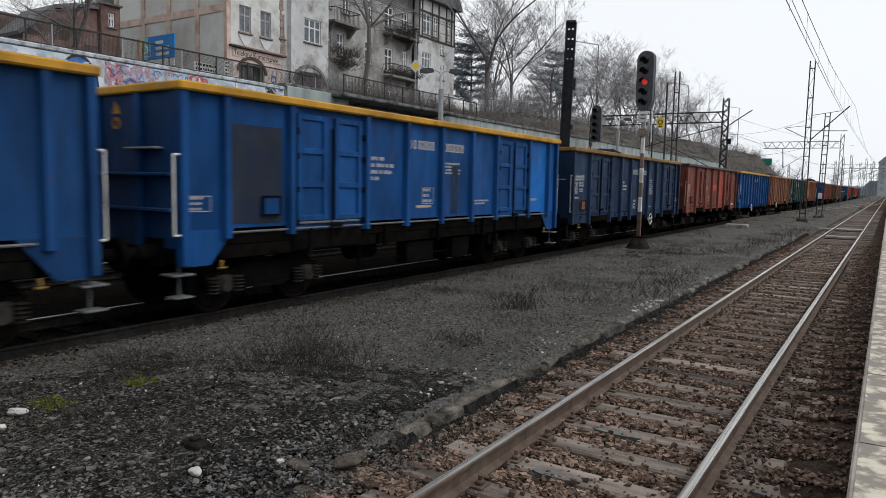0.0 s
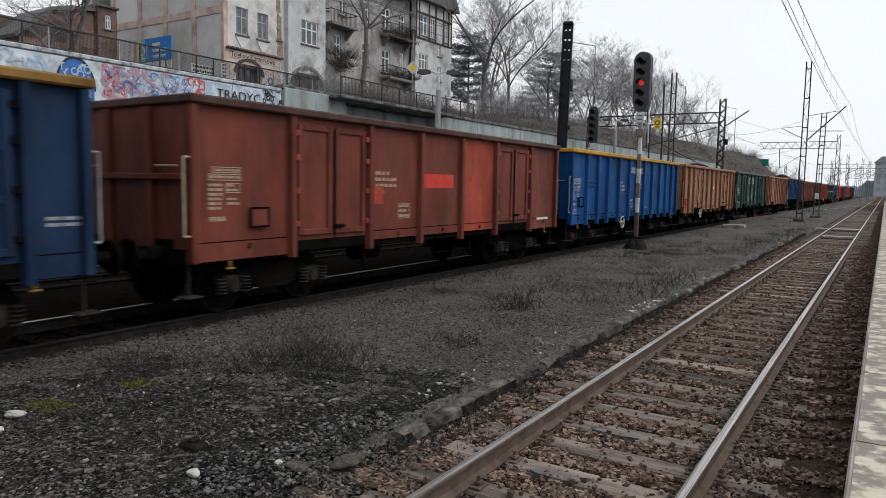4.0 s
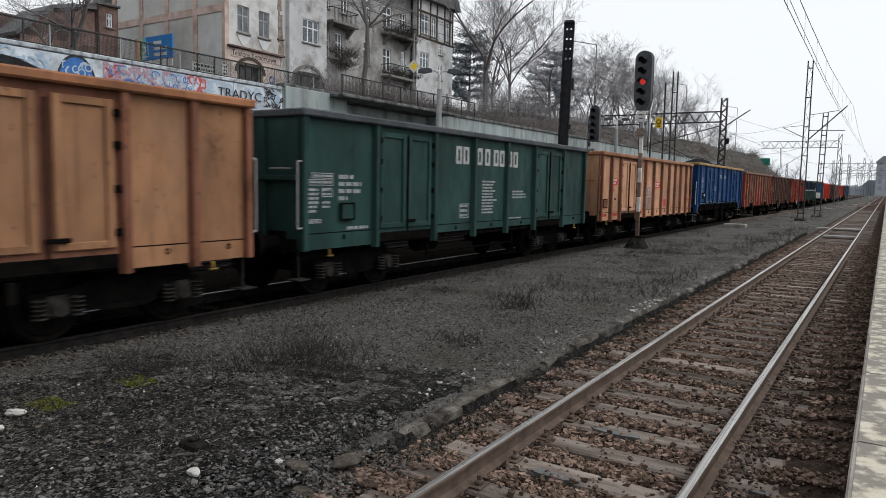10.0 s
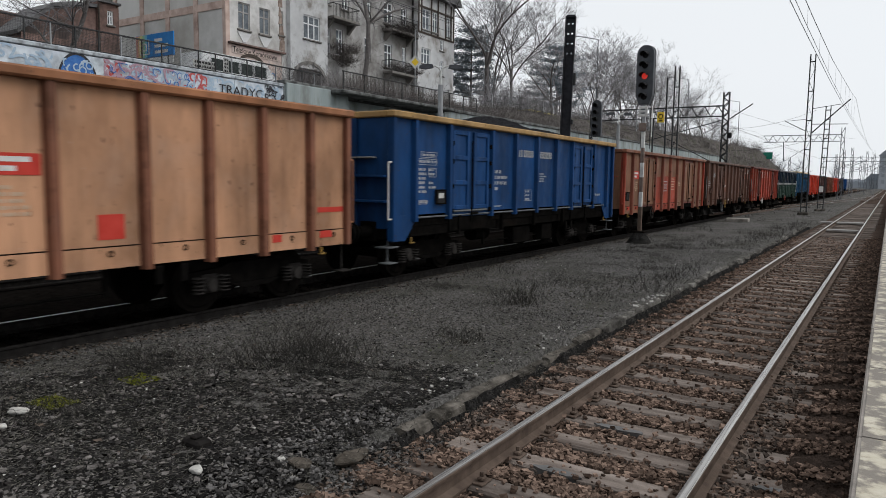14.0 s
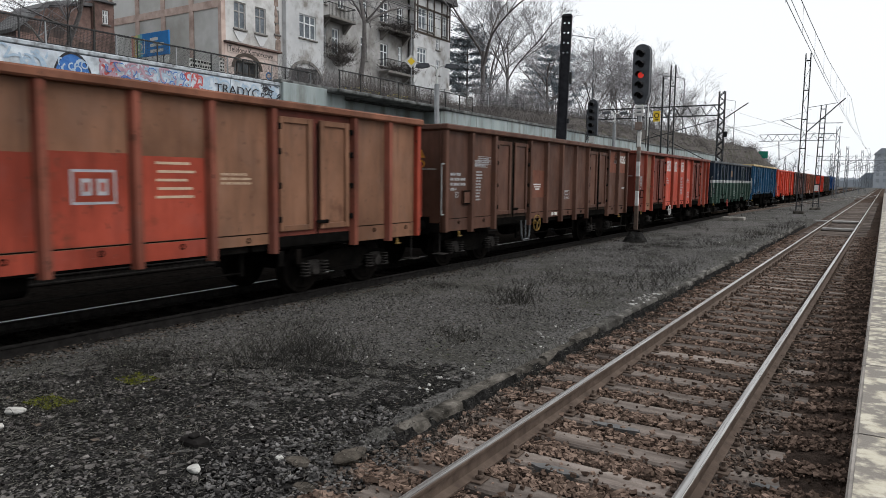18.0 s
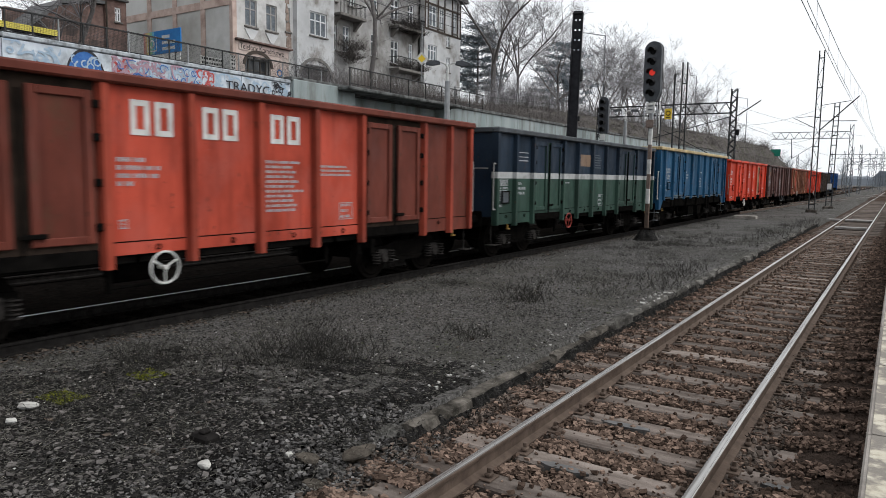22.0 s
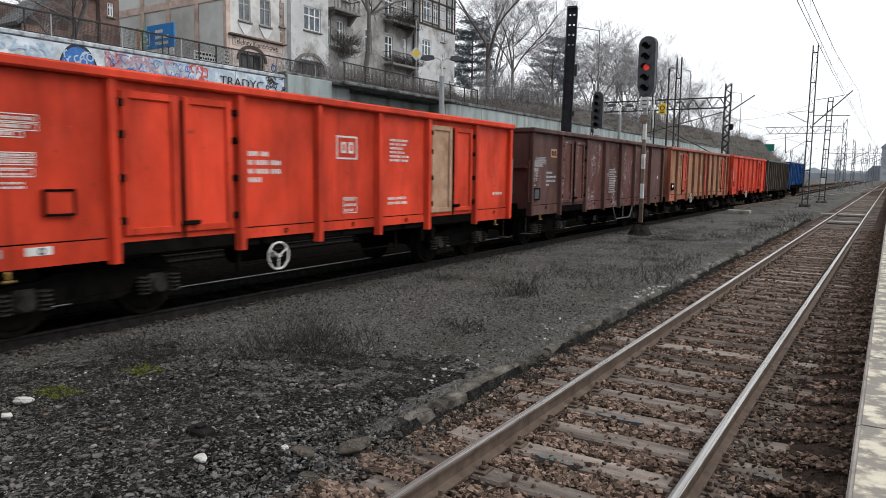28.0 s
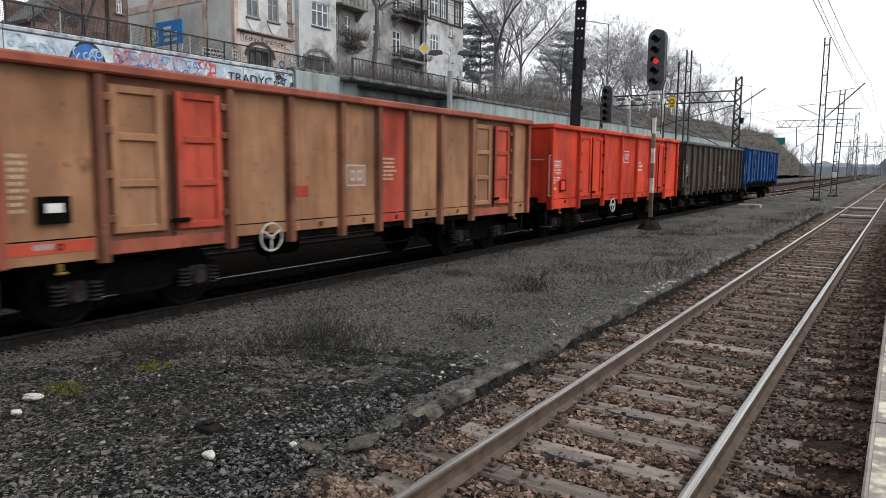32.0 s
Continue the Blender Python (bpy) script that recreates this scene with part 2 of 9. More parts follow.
def paint(name, c, rust=0.3, rough=0.5, dust=0.2):
    """Weathered wagon paint: faded and dark fields, upright grime runs, rust spots and scratches, thin dust."""
    m = bpy.data.materials.new(name)
    m.use_nodes = True
    nodes, links = m.node_tree.nodes, m.node_tree.links
    bsdf = nodes["Principled BSDF"]
    tc, info = nodes.new("ShaderNodeTexCoord"), nodes.new("ShaderNodeObjectInfo")
    shift, spread = nodes.new("ShaderNodeVectorMath"), nodes.new("ShaderNodeMath")
    shift.operation, spread.operation = "ADD", "MULTIPLY"
    spread.inputs[1].default_value = 53.0
    links.new(info.outputs["Random"], spread.inputs[0])
    links.new(tc.outputs["Object"], shift.inputs[0])
    links.new(spread.outputs[0], shift.inputs[1])

    def layer(scale, stretch, lo, hi, detail=6.0, rough_n=0.6):
        mp, n, r = nodes.new("ShaderNodeMapping"), nodes.new("ShaderNodeTexNoise"), nodes.new("ShaderNodeMapRange")
        mp.inputs["Scale"].default_value = stretch
        n.inputs["Scale"].default_value, n.inputs["Detail"].default_value, n.inputs["Roughness"].default_value = scale, detail, rough_n
        r.inputs["From Min"].default_value, r.inputs["From Max"].default_value = lo, hi
        links.new(shift.outputs[0], mp.inputs[0])
        links.new(mp.outputs[0], n.inputs["Vector"])
        links.new(n.outputs["Fac"], r.inputs["Value"])
        return r.outputs[0]

    def mix(fac, a, b, amount=1.0):
        x, g = nodes.new("ShaderNodeMixRGB"), nodes.new("ShaderNodeMath")
        g.operation = "MULTIPLY"
        g.inputs[1].default_value = amount
        links.new(fac, g.inputs[0])
        links.new(g.outputs[0], x.inputs[0])
        for slot, value in ((1, a), (2, b)):
            if isinstance(value, tuple):
                x.inputs[slot].default_value = (*value, 1)
            else:
                links.new(value, x.inputs[slot])
        return x.outputs[0]

    dark, light = tuple(v * 0.6 for v in c), tuple(min(v * 1.22 + 0.002, 0.85) for v in c)
    grey = sum(c) / 3
    chalk = tuple(0.45 * v + 0.55 * (grey * 1.15 + 0.012) for v in c)
    colour = mix(layer(0.8, (1, 1, 0.6), 0.35, 0.65), dark, light)
    colour = mix(layer(1.7, (1, 1, 0.8), 0.5, 0.72), colour, chalk, dust)
    colour = mix(layer(5.0, (1, 1, 0.07), 0.54, 0.8), colour, tuple(v * 0.35 + 0.004 for v in c), 0.75)
    colour = mix(layer(2.3, (1, 1, 0.22), 0.53, 0.74, 8.0, 0.66), colour, tuple(v * 0.3 + 0.003 for v in c), 0.5)
    colour = mix(layer(1.1, (1, 1, 0.9), 0.52 + (0.45 - rust) * 0.6, 0.62 + (0.45 - rust) * 0.6, 10.0, 0.72), colour, (0.075, 0.034, 0.02), 0.8)
    colour = mix(layer(14.0, (1, 1, 0.5), 0.70 - rust * 0.12, 0.74 - rust * 0.12, 3.0), colour, (0.05, 0.026, 0.018), 0.85)
    colour = mix(layer(30.0, (1, 0.3, 1), 0.72, 0.76, 2.0), colour, chalk, 0.5)
    links.new(colour, bsdf.inputs["Base Color"])
    rr = nodes.new("ShaderNodeMapRange")
    rr.inputs["To Min"].default_value, rr.inputs["To Max"].default_value = rough - 0.12, rough + 0.25
    links.new(layer(3.0, (1, 1, 0.4), 0.3, 0.7), rr.inputs["Value"])
    links.new(rr.outputs[0], bsdf.inputs["Roughness"])
    bsdf.inputs["Specular IOR Level"].default_value = 0.09
    bump = nodes.new("ShaderNodeBump")
    bump.inputs["Strength"].default_value, bump.inputs["Distance"].default_value = 0.14, 0.03
    links.new(layer(1.6, (1, 1, 1), 0.2, 0.8, 3.0), bump.inputs["Height"])
    links.new(bump.outputs[0], bsdf.inputs["Normal"])
    return m


def flaked(m, c, cover=0.56):
    """Chalky flakes of a paler coat over a paint, in drifts."""
    nodes, links = m.node_tree.nodes, m.node_tree.links
    base = nodes["Principled BSDF"].inputs["Base Color"]
    below = base.links[0].from_socket
    tc, info, shift = nodes.new("ShaderNodeTexCoord"), nodes.new("ShaderNodeObjectInfo"), nodes.new("ShaderNodeVectorMath")
    shift.operation = "ADD"
    links.new(tc.outputs["Object"], shift.inputs[0])
    links.new(info.outputs["Random"], shift.inputs[1])
    masks = []
    for scale, stretch, lo, hi in ((1.5, (1, 1.6, 0.7), cover - 0.06, cover + 0.06), (7.0, (1, 0.8, 1.8), 0.47, 0.56)):
        mp, n, r = nodes.new("ShaderNodeMapping"), nodes.new("ShaderNodeTexNoise"), nodes.new("ShaderNodeMapRange")
        mp.inputs["Scale"].default_value = stretch
        n.inputs["Scale"].default_value, n.inputs["Detail"].default_value, n.inputs["Roughness"].default_value = scale, 9.0, 0.7
        r.inputs["From Min"].default_value, r.inputs["From Max"].default_value = lo, hi
        links.new(shift.outputs[0], mp.inputs[0])
        links.new(mp.outputs[0], n.inputs["Vector"])
        links.new(n.outputs["Fac"], r.inputs["Value"])
        masks.append(r.outputs[0])
    both, mix = nodes.new("ShaderNodeMath"), nodes.new("ShaderNodeMixRGB")
    both.operation = "MULTIPLY"
    links.new(masks[0], both.inputs[0])
    links.new(masks[1], both.inputs[1])
    mix.inputs[2].default_value = (*c, 1)
    links.new(both.outputs[0], mix.inputs[0])
    links.new(below, mix.inputs[1])
    links.new(mix.outputs[0], base)
    return m

# Shade below the wagons is mixed into these two near-black colours.
M_STEEL_DARK = surface("grimy_shade_black_steel", (0.0026, 0.0025, 0.0024), (0.0072, 0.0066, 0.006), 5, 0.85, c3=(0.0115, 0.009, 0.0075), cover=0.32, bump=0.3, spec=0.0)
M_WHEEL = surface("worn_shade_dark_wheel", (0.004, 0.0038, 0.0035), (0.011, 0.0095, 0.0085), 6, 0.8, 0.0, bump=0.2, spec=0.0)
M_RAILHEAD = surface("polished_rail_head", (0.11, 0.095, 0.085), (0.46, 0.45, 0.435), 1.0, 0.3, 0.8, stretch=(55, 0.5, 1), bump=0.05)
M_RAILSIDE = surface("rusty_rail", (0.06, 0.043, 0.034), (0.11, 0.081, 0.064), 8, 0.85, bump=0.3)
M_SLEEPER = surface("weathered_sleeper", (0.09, 0.074, 0.065), (0.188, 0.159, 0.141), 4, 0.92, c3=(0.045, 0.035, 0.03), scale3=2.2, cover=0.43, stretch=(0.4, 2, 1), bump=0.8, bscale=25, vary=0.4, spec=0.0)
M_BALLAST = surface("red_brown_ballast", (0.062, 0.043, 0.034), (0.182, 0.129, 0.102), 7, 0.93, bump=0.5, island=0.75, spec=0.0)
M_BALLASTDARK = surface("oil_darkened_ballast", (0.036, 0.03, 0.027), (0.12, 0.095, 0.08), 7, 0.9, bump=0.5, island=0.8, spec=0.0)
M_RODGREY = surface("worn_grey_rod", (0.07, 0.075, 0.08), (0.13, 0.135, 0.14), 5, 0.7, 0.2, bump=0.1)
M_RODPALE = surface("dusty_white_rod", (0.17, 0.17, 0.165), (0.27, 0.27, 0.26), 6, 0.7, bump=0.1)
M_PUDDLE = surface("thin_standing_water", (0.05, 0.048, 0.047), (0.09, 0.087, 0.085), 6, 0.45, bump=0.05, spec=0.25)
# Goods-line bed, rails and sleepers: the train's shade is in the colour.
M_SHADE_BED = surface("shade_black_ballast", (0.0024, 0.0022, 0.002), (0.008, 0.0068, 0.006), 9, 0.9, bump=0.6, island=0.5, spec=0.0)
M_DARKRAIL = surface("dark_rail_steel", (0.009, 0.0085, 0.008), (0.024, 0.022, 0.021), 8, 0.8, bump=0.3, spec=0.0)
M_DARKSLEEPER = surface("near_black_sleeper", (0.005, 0.0045, 0.004), (0.014, 0.012, 0.0105), 5, 0.9, bump=0.4, spec=0.0)
M_CABLE = surface("weathered_cable", (0.03, 0.031, 0.033), (0.055, 0.057, 0.06), 2, 0.7, bump=0)
M_BALLAST_BED = surface("ballast_bed", (0.042, 0.031, 0.025), (0.1, 0.073, 0.06), 16, 0.95, c3=(0.026, 0.021, 0.018), cover=0.4, bump=1.0, bscale=26, depth=0.06, spec=0.0)
M_GROUND = surface("cinder_ground", (0.017, 0.0163, 0.0158), (0.19, 0.182, 0.174), 24, 0.95, c3=(0.058, 0.0565, 0.048), scale3=0.6, cover=0.40, soft3=0.14, bump=1.0, bscale=46, depth=0.06, spec=0.0)
M_ASH = surface("black_wet_ash", (0.004, 0.0038, 0.0037), (0.06, 0.057, 0.055), 30, 0.95, c3=(0.013, 0.0125, 0.012), scale3=4, cover=0.48, bump=1.0, bscale=55, depth=0.06, spec=0.0)
M_GRAVEL = surface("dark_gravel_stone", (0.0095, 0.0092, 0.0092), (0.128, 0.122, 0.119), 7, 0.93, bump=0.4, island=1.0, spec=0.0)
M_GRAVEL2 = surface("mixed_brown_stone", (0.03, 0.0275, 0.0265), (0.125, 0.115, 0.109), 7, 0.93, bump=0.4, island=0.95, spec=0.0)
M_LEAF = surface("dead_brown_leaf", (0.034, 0.028, 0.024), (0.088, 0.069, 0.056), 9, 0.9, bump=0, island=0.9, spec=0.0)
M_PALE = surface("pale_stone", (0.289, 0.2805, 0.2635), (0.425, 0.4165, 0.391), 15, 0.9, bump=0.4, island=0.25)
M_KERB = surface("mossy_kerb_concrete", (0.07, 0.063, 0.055), (0.155, 0.14, 0.123), 7, 0.95, c3=(0.024, 0.022, 0.019), scale3=3.2, cover=0.5, bump=0.9, bscale=30, vary=0.25, spec=0.0)
M_KERBPALE = surface("worn_pale_kerb_stone", (0.085, 0.08, 0.073), (0.195, 0.185, 0.17), 6, 0.95, c3=(0.035, 0.033, 0.03), scale3=2.6, cover=0.49, bump=0.9, bscale=30, vary=0.3, spec=0.0)
M_PLATFORM = surface("platform_slab_concrete", (0.2, 0.18, 0.162), (0.29, 0.265, 0.24), 6, 0.85, c3=(0.135, 0.123, 0.11), scale3=1.6, cover=0.43, bump=0.4, vary=0.1)
M_EDGE = surface("worn_yellow_white_edge_paint", (0.36, 0.325, 0.25), (0.46, 0.425, 0.35), 9, 0.8, c3=(0.18, 0.162, 0.143), scale3=4.5, cover=0.52, soft3=0.05, bump=0.3)
M_WALL = surface("grey_green_retaining_concrete", (0.205, 0.245, 0.245), (0.30, 0.335, 0.335), 0.8, 0.92, c3=(0.11, 0.105, 0.095), scale3=1.2, cover=0.40, stretch=(1, 1, 0.22), bump=0.4, bscale=12)
M_WALLWHITE = surface("whitewashed_wall", (0.42, 0.47, 0.53), (0.58, 0.63, 0.67), 1.6, 0.9, c3=(0.27, 0.29, 0.31), scale3=1.4, cover=0.42, bump=0.3, bscale=12)
M_WALLWORN = surface("worn_whitewashed_coping", (0.30, 0.33, 0.36), (0.46, 0.49, 0.52), 2.2, 0.93, c3=(0.14, 0.145, 0.15), scale3=3, cover=0.45, bump=0.9, bscale=14)
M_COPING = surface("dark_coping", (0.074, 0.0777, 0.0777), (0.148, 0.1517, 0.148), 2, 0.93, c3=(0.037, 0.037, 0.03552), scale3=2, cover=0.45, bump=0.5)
M_RAILING = surface("dark_railing_steel", (0.02625, 0.027, 0.02775), (0.05625, 0.05625, 0.05625), 6, 0.75, 0.2, bump=0.1)
M_PICKET = surface("rusting_grey_pickets", (0.06, 0.053, 0.048), (0.115, 0.1, 0.09), 6, 0.85, 0.1, bump=0.1)
M_SLOPE = surface("brushy_embankment", (0.062, 0.057, 0.055), (0.14, 0.127, 0.12), 1.6, 0.97, c3=(0.062, 0.06, 0.046), scale3=0.6, cover=0.45, bump=1.0, bscale=8, depth=0.2, spec=0.0)
M_STREET = surface("street_asphalt", (0.05, 0.05, 0.052), (0.075, 0.075, 0.077), 2, 0.9, bump=0.3)
M_BARK = surface("wet_bark", (0.09, 0.083, 0.081), (0.155, 0.143, 0.138), 6, 0.95, bump=0.5, vary=0.2, spec=0.0)
# Twigs are paled towards blue-grey: haze put into the colour.
M_TWIG = surface("bare_twigs", (0.165, 0.158, 0.164), (0.26, 0.25, 0.258), 2, 0.95, bump=0, vary=0.25, spec=0.0)
M_BRUSH = surface("grey_brown_brush", (0.095, 0.087, 0.085), (0.19, 0.173, 0.166), 2, 0.95, bump=0, spec=0.0)
M_VINE = surface("dark_leafless_vine", (0.045, 0.04, 0.038), (0.09, 0.08, 0.075), 2, 0.95, bump=0, spec=0.0)
# Needles are likewise lightened by haze within the base colour.
M_NEEDLE = surface("conifer_needles", (0.11, 0.135, 0.153), (0.185, 0.217, 0.24), 1.5, 0.9, bump=0, vary=0.15, spec=0.0)
M_STRAW = surface("dead_grass_litter", (0.09, 0.086, 0.076), (0.19, 0.18, 0.158), 3, 0.95, bump=0, island=0.5, spec=0.0)
M_WEED = surface("dry_weed", (0.02, 0.0192, 0.018), (0.055, 0.052, 0.046), 2, 0.95, bump=0, spec=0.0)
M_MOSS = surface("yellow_green_moss", (0.045, 0.052, 0.008), (0.115, 0.12, 0.018), 14, 0.95, bump=0.5, island=0.5, spec=0.0)
M_SIGNAL = surface("signal_grey", (0.045, 0.04875, 0.05625), (0.075, 0.07875, 0.08625), 4, 0.6, bump=0.1)
M_BLACK = surface("matt_black", (0.008, 0.008, 0.009), (0.016, 0.016, 0.017), 5, 0.8, bump=0.1)
M_WHITE = surface("worn_white_paint", (0.4588, 0.4588, 0.444), (0.555, 0.555, 0.5402), 5, 0.6, c3=(0.296, 0.2886, 0.2738), scale3=3, cover=0.38, bump=0.1)
M_POLEGREY = surface("galvanised_pole", (0.216, 0.2232, 0.2304), (0.288, 0.2952, 0.3024), 4, 0.6, 0.3, bump=0.1)
M_LATTICE = surface("lattice_steel", (0.024, 0.0256, 0.0272), (0.052, 0.0528, 0.0544), 3, 0.8, 0.1, bump=0.1)
M_MARK = surface("white_lettering", (0.24, 0.245, 0.255), (0.33, 0.335, 0.345), 9, 0.7, bump=0)
M_MARKRED = surface("red_marking", (0.363, 0.0297, 0.0198), (0.4356, 0.0462, 0.033), 5, 0.6, bump=0)
M_YELLOW = surface("yellow_bracket_paint", (0.16, 0.09, 0.02), (0.26, 0.16, 0.04), 12, 0.6, c3=(0.06, 0.04, 0.02), scale3=8, cover=0.45, bump=0)
M_SOOT = surface("sooty_blue_black", (0.009, 0.0125, 0.021), (0.02, 0.026, 0.039), 1.5, 0.8, c3=(0.007, 0.016, 0.045), scale3=2.5, cover=0.4, bump=0.1)
M_COAL = surface("coal_load", (0.010, 0.010, 0.011), (0.03, 0.03, 0.032), 10, 0.75, bump=1.0, bscale=14, depth=0.08, spec=0.0)
M_LAMPRED = bpy.data.materials.new("red_signal_light")
M_LAMPRED.use_nodes = True
M_LAMPRED.node_tree.nodes["Principled BSDF"].inputs["Base Color"].default_value = (0.22, 0.012, 0.012, 1)
M_LAMPRED.node_tree.nodes["Principled BSDF"].inputs["Emission Color"].default_value = (1.0, 0.06, 0.04, 1)
M_LAMPRED.node_tree.nodes["Principled BSDF"].inputs["Emission Strength"].default_value = 0.3

P_BLUE = paint("blue_wagon_paint", (0.0045, 0.036, 0.118), rust=0.26, dust=0.09)
P_BLUE2 = paint("bright_blue_wagon_paint", (0.003, 0.044, 0.155), rust=0.27, dust=0.06)
P_VIVID = paint("vivid_blue_wagon_paint", (0.003, 0.085, 0.30), rust=0.2, dust=0.05)
P_DBLUE = paint("dull_navy_wagon_paint", (0.0075, 0.0215, 0.053), rust=0.28)
P_CLEANBLUE = paint("clean_blue_wagon_paint", (0.003, 0.046, 0.158), rust=0.2, dust=0.05)
P_SKY = paint("mid_blue_wagon_paint", (0.009, 0.058, 0.122), rust=0.33, dust=0.12)
P_NAVY = paint("navy_upper_paint", (0.011, 0.021, 0.036), rust=0.24)
P_YELLOW = paint("ochre_rim_paint", (0.3848, 0.1998, 0.0259), rust=0.3)
P_PALERIM = paint("pale_ochre_rim_paint", (0.39, 0.295, 0.15), rust=0.28)
P_TAN = paint("faded_orange_tan_paint", (0.40, 0.215, 0.125), rust=0.27)
P_TANB = paint("browned_orange_tan_paint", (0.245, 0.125, 0.066), rust=0.3)
P_TANRIM = paint("brown_orange_rim_paint", (0.2516, 0.111, 0.0555), rust=0.34)
P_TAN2 = paint("dusty_tan_paint", (0.27, 0.135, 0.072), rust=0.3)
P_TANDIM = paint("brown_tan_paint", (0.175, 0.088, 0.053), rust=0.34)
P_TANRIB = paint("rusty_tan_rib_paint", (0.165, 0.068, 0.041), rust=0.46)
P_RED = paint("bright_red_paint", (0.47, 0.04, 0.0165), rust=0.22, dust=0.07)
P_REDDULL = paint("dull_red_paint", (0.2516, 0.0444, 0.0259), rust=0.33)
P_RUSTRED = paint("rust_red_paint", (0.118, 0.031, 0.021), rust=0.35)
P_BROWN = paint("dark_brown_paint", (0.083, 0.04, 0.0275), rust=0.38)
P_PATCHED = paint("orange_brown_repaint", (0.155, 0.056, 0.034), rust=0.3)
P_REDMID = paint("dusty_red_paint", (0.36, 0.055, 0.032), rust=0.28)
P_MAROON = paint("dusty_maroon_paint", (0.064, 0.031, 0.0265), rust=0.33)
P_GREEN = paint("dark_green_paint", (0.0135, 0.039, 0.0345), rust=0.28, dust=0.14)
P_GREEN2 = paint("grey_green_paint", (0.023, 0.049, 0.037), rust=0.25)
P_SHEET = paint("weathered_tan_sheet", (0.17, 0.115, 0.08), rust=0.4)
M_STRIPE = surface("dusty_white_stripe", (0.27, 0.275, 0.275), (0.37, 0.375, 0.37), 4, 0.7, c3=(0.16, 0.155, 0.15), scale3=3, cover=0.35, bump=0.1)
M_WHEELRED = surface("dull_red_handwheel", (0.2, 0.03, 0.025), (0.28, 0.05, 0.04), 8, 0.6, bump=0)
P_GREYRIM = paint("slate_grey_rim_paint", (0.05, 0.056, 0.062), rust=0.28)
P_DARK = paint("sooty_brown_paint", (0.0444, 0.0333, 0.0259), rust=0.36)
P_WOOD = surface("bare_plywood_panel", (0.25, 0.155, 0.1), (0.36, 0.24, 0.165), 3, 0.85, c3=(0.16, 0.085, 0.055), scale3=2, cover=0.38, bump=0.2)
P_SCRAWL = flaked(paint("flaking_maroon_paint", (0.075, 0.029, 0.0235), rust=0.3), (0.27, 0.27, 0.285), 0.59)
TRACK_X0 = -9.67

# ---- ground, tracks, platform ----
NEAR_X = -1.793
KERB_X = -3.46
WALL_X = -26.0


def ground_z(x, y):
    """Flat track beds, and between them a field that falls a little towards the goods line."""
    if x > -3.41:
        base = -0.27 if x > -0.35 else -0.26
    elif x > -3.5:
        base = -0.26 + (-3.41 - x) / 0.09 * 0.24
    elif x > -7.4:
        base = -0.02 - 0.016 * (-3.5 - x)
    elif x > -8.84:
        base = -0.084 - (-7.4 - x) / 1.44 * 0.06
    else:
        base = -0.27
    if -3.95 < x < -3.15 and y < 5.0:
        # worn to a slope where the kerb is gone
        slope = -0.035 - 0.2 * (x + 3.95) / 0.8
        base += (slope - base) * min(1.0, (5.0 - y) / 0.35)
    if -8.6 < x < -3.5:
        base += 0.035 * noise.noise((x * 1.3, y * 1.3, 0)) + 0.015 * noise.noise((x * 5, y * 5, 3))
    return base


def build_ground():
    xs = sorted({-3000, -1200, -500, -220, -120, -70, -45, -30, -20, -14, -11.6, -11.5, -8.86, -8.83, -8.6, -8.42, -0.35, -0.3, 4, 12, 40, 150, 600, 3000} | {round(-8.25 + 0.17 * i, 3) for i in range(28)} | {-3.5, -3.41, -3.3, -3.16, -2.5, -1.8, -1.0})
    ys = sorted({-3000, -800, -200, -60, -20, 60, 90, 130, 200, 320, 600, 1200, 3000} | {round(-6 + 0.22 * i, 3) for i in range(160)} | {round(30 + i, 1) for i in range(28)})
    g = Geo()
    g.v = [(x, y, ground_z(x, y)) for y in ys for x in xs]
    n = len(xs)
    g.f = [(j * n + i, j * n + i + 1, (j + 1) * n + i + 1, (j + 1) * n + i) for j in range(len(ys) - 1) for i in range(n - 1)]
    ob = part("ground", g, M_GROUND, fix=False)
    return tagged(smooth(ob), "dark cinder and gravel ground with thin moss", "ground", kind="structure")


def rail_geo(x, y0, y1):
    g = Geo()
    prof = [(-0.07, -0.165), (0.07, -0.165), (0.07, -0.152), (0.012, -0.13), (0.012, -0.045), (0.034, -0.034), (0.036, -0.012), (0.031, -0.005), (-0.031, -0.005), (-0.036, -0.012), (-0.034, -0.034), (-0.012, -0.045), (-0.012, -0.13), (-0.07, -0.152)]
    return g.prism([(x + u, w) for u, w in prof], "y", y0, y1)


def rail_head_geo(x, y0, y1):
    return Geo().prism([(x - 0.033, -0.009), (x + 0.033, -0.009), (x + 0.0305, -0.0035), (x + 0.024, -0.0008), (x + 0.012, 0.0006), (x, 0.001), (x - 0.012, 0.0006), (x - 0.024, -0.0008), (x - 0.0305, -0.0035)], "y", y0, y1)


def sleeper_geo():
    return Geo().box(-1.29, 1.29, -0.125, 0.125, -0.13, 0.0, 0.018)


def clip_geo():
    g = Geo().box(-0.16, 0.16, -0.075, 0.075, 0.0, 0.016, 0.004)
    for s in (-1, 1):
        g.box(s * 0.085, s * 0.14, -0.035, 0.035, 0.016, 0.05, 0.01)
        g.tube((s * 0.112, 0, 0.05), (s * 0.112, 0, 0.085), 0.017, 0.017, 6)
    return g


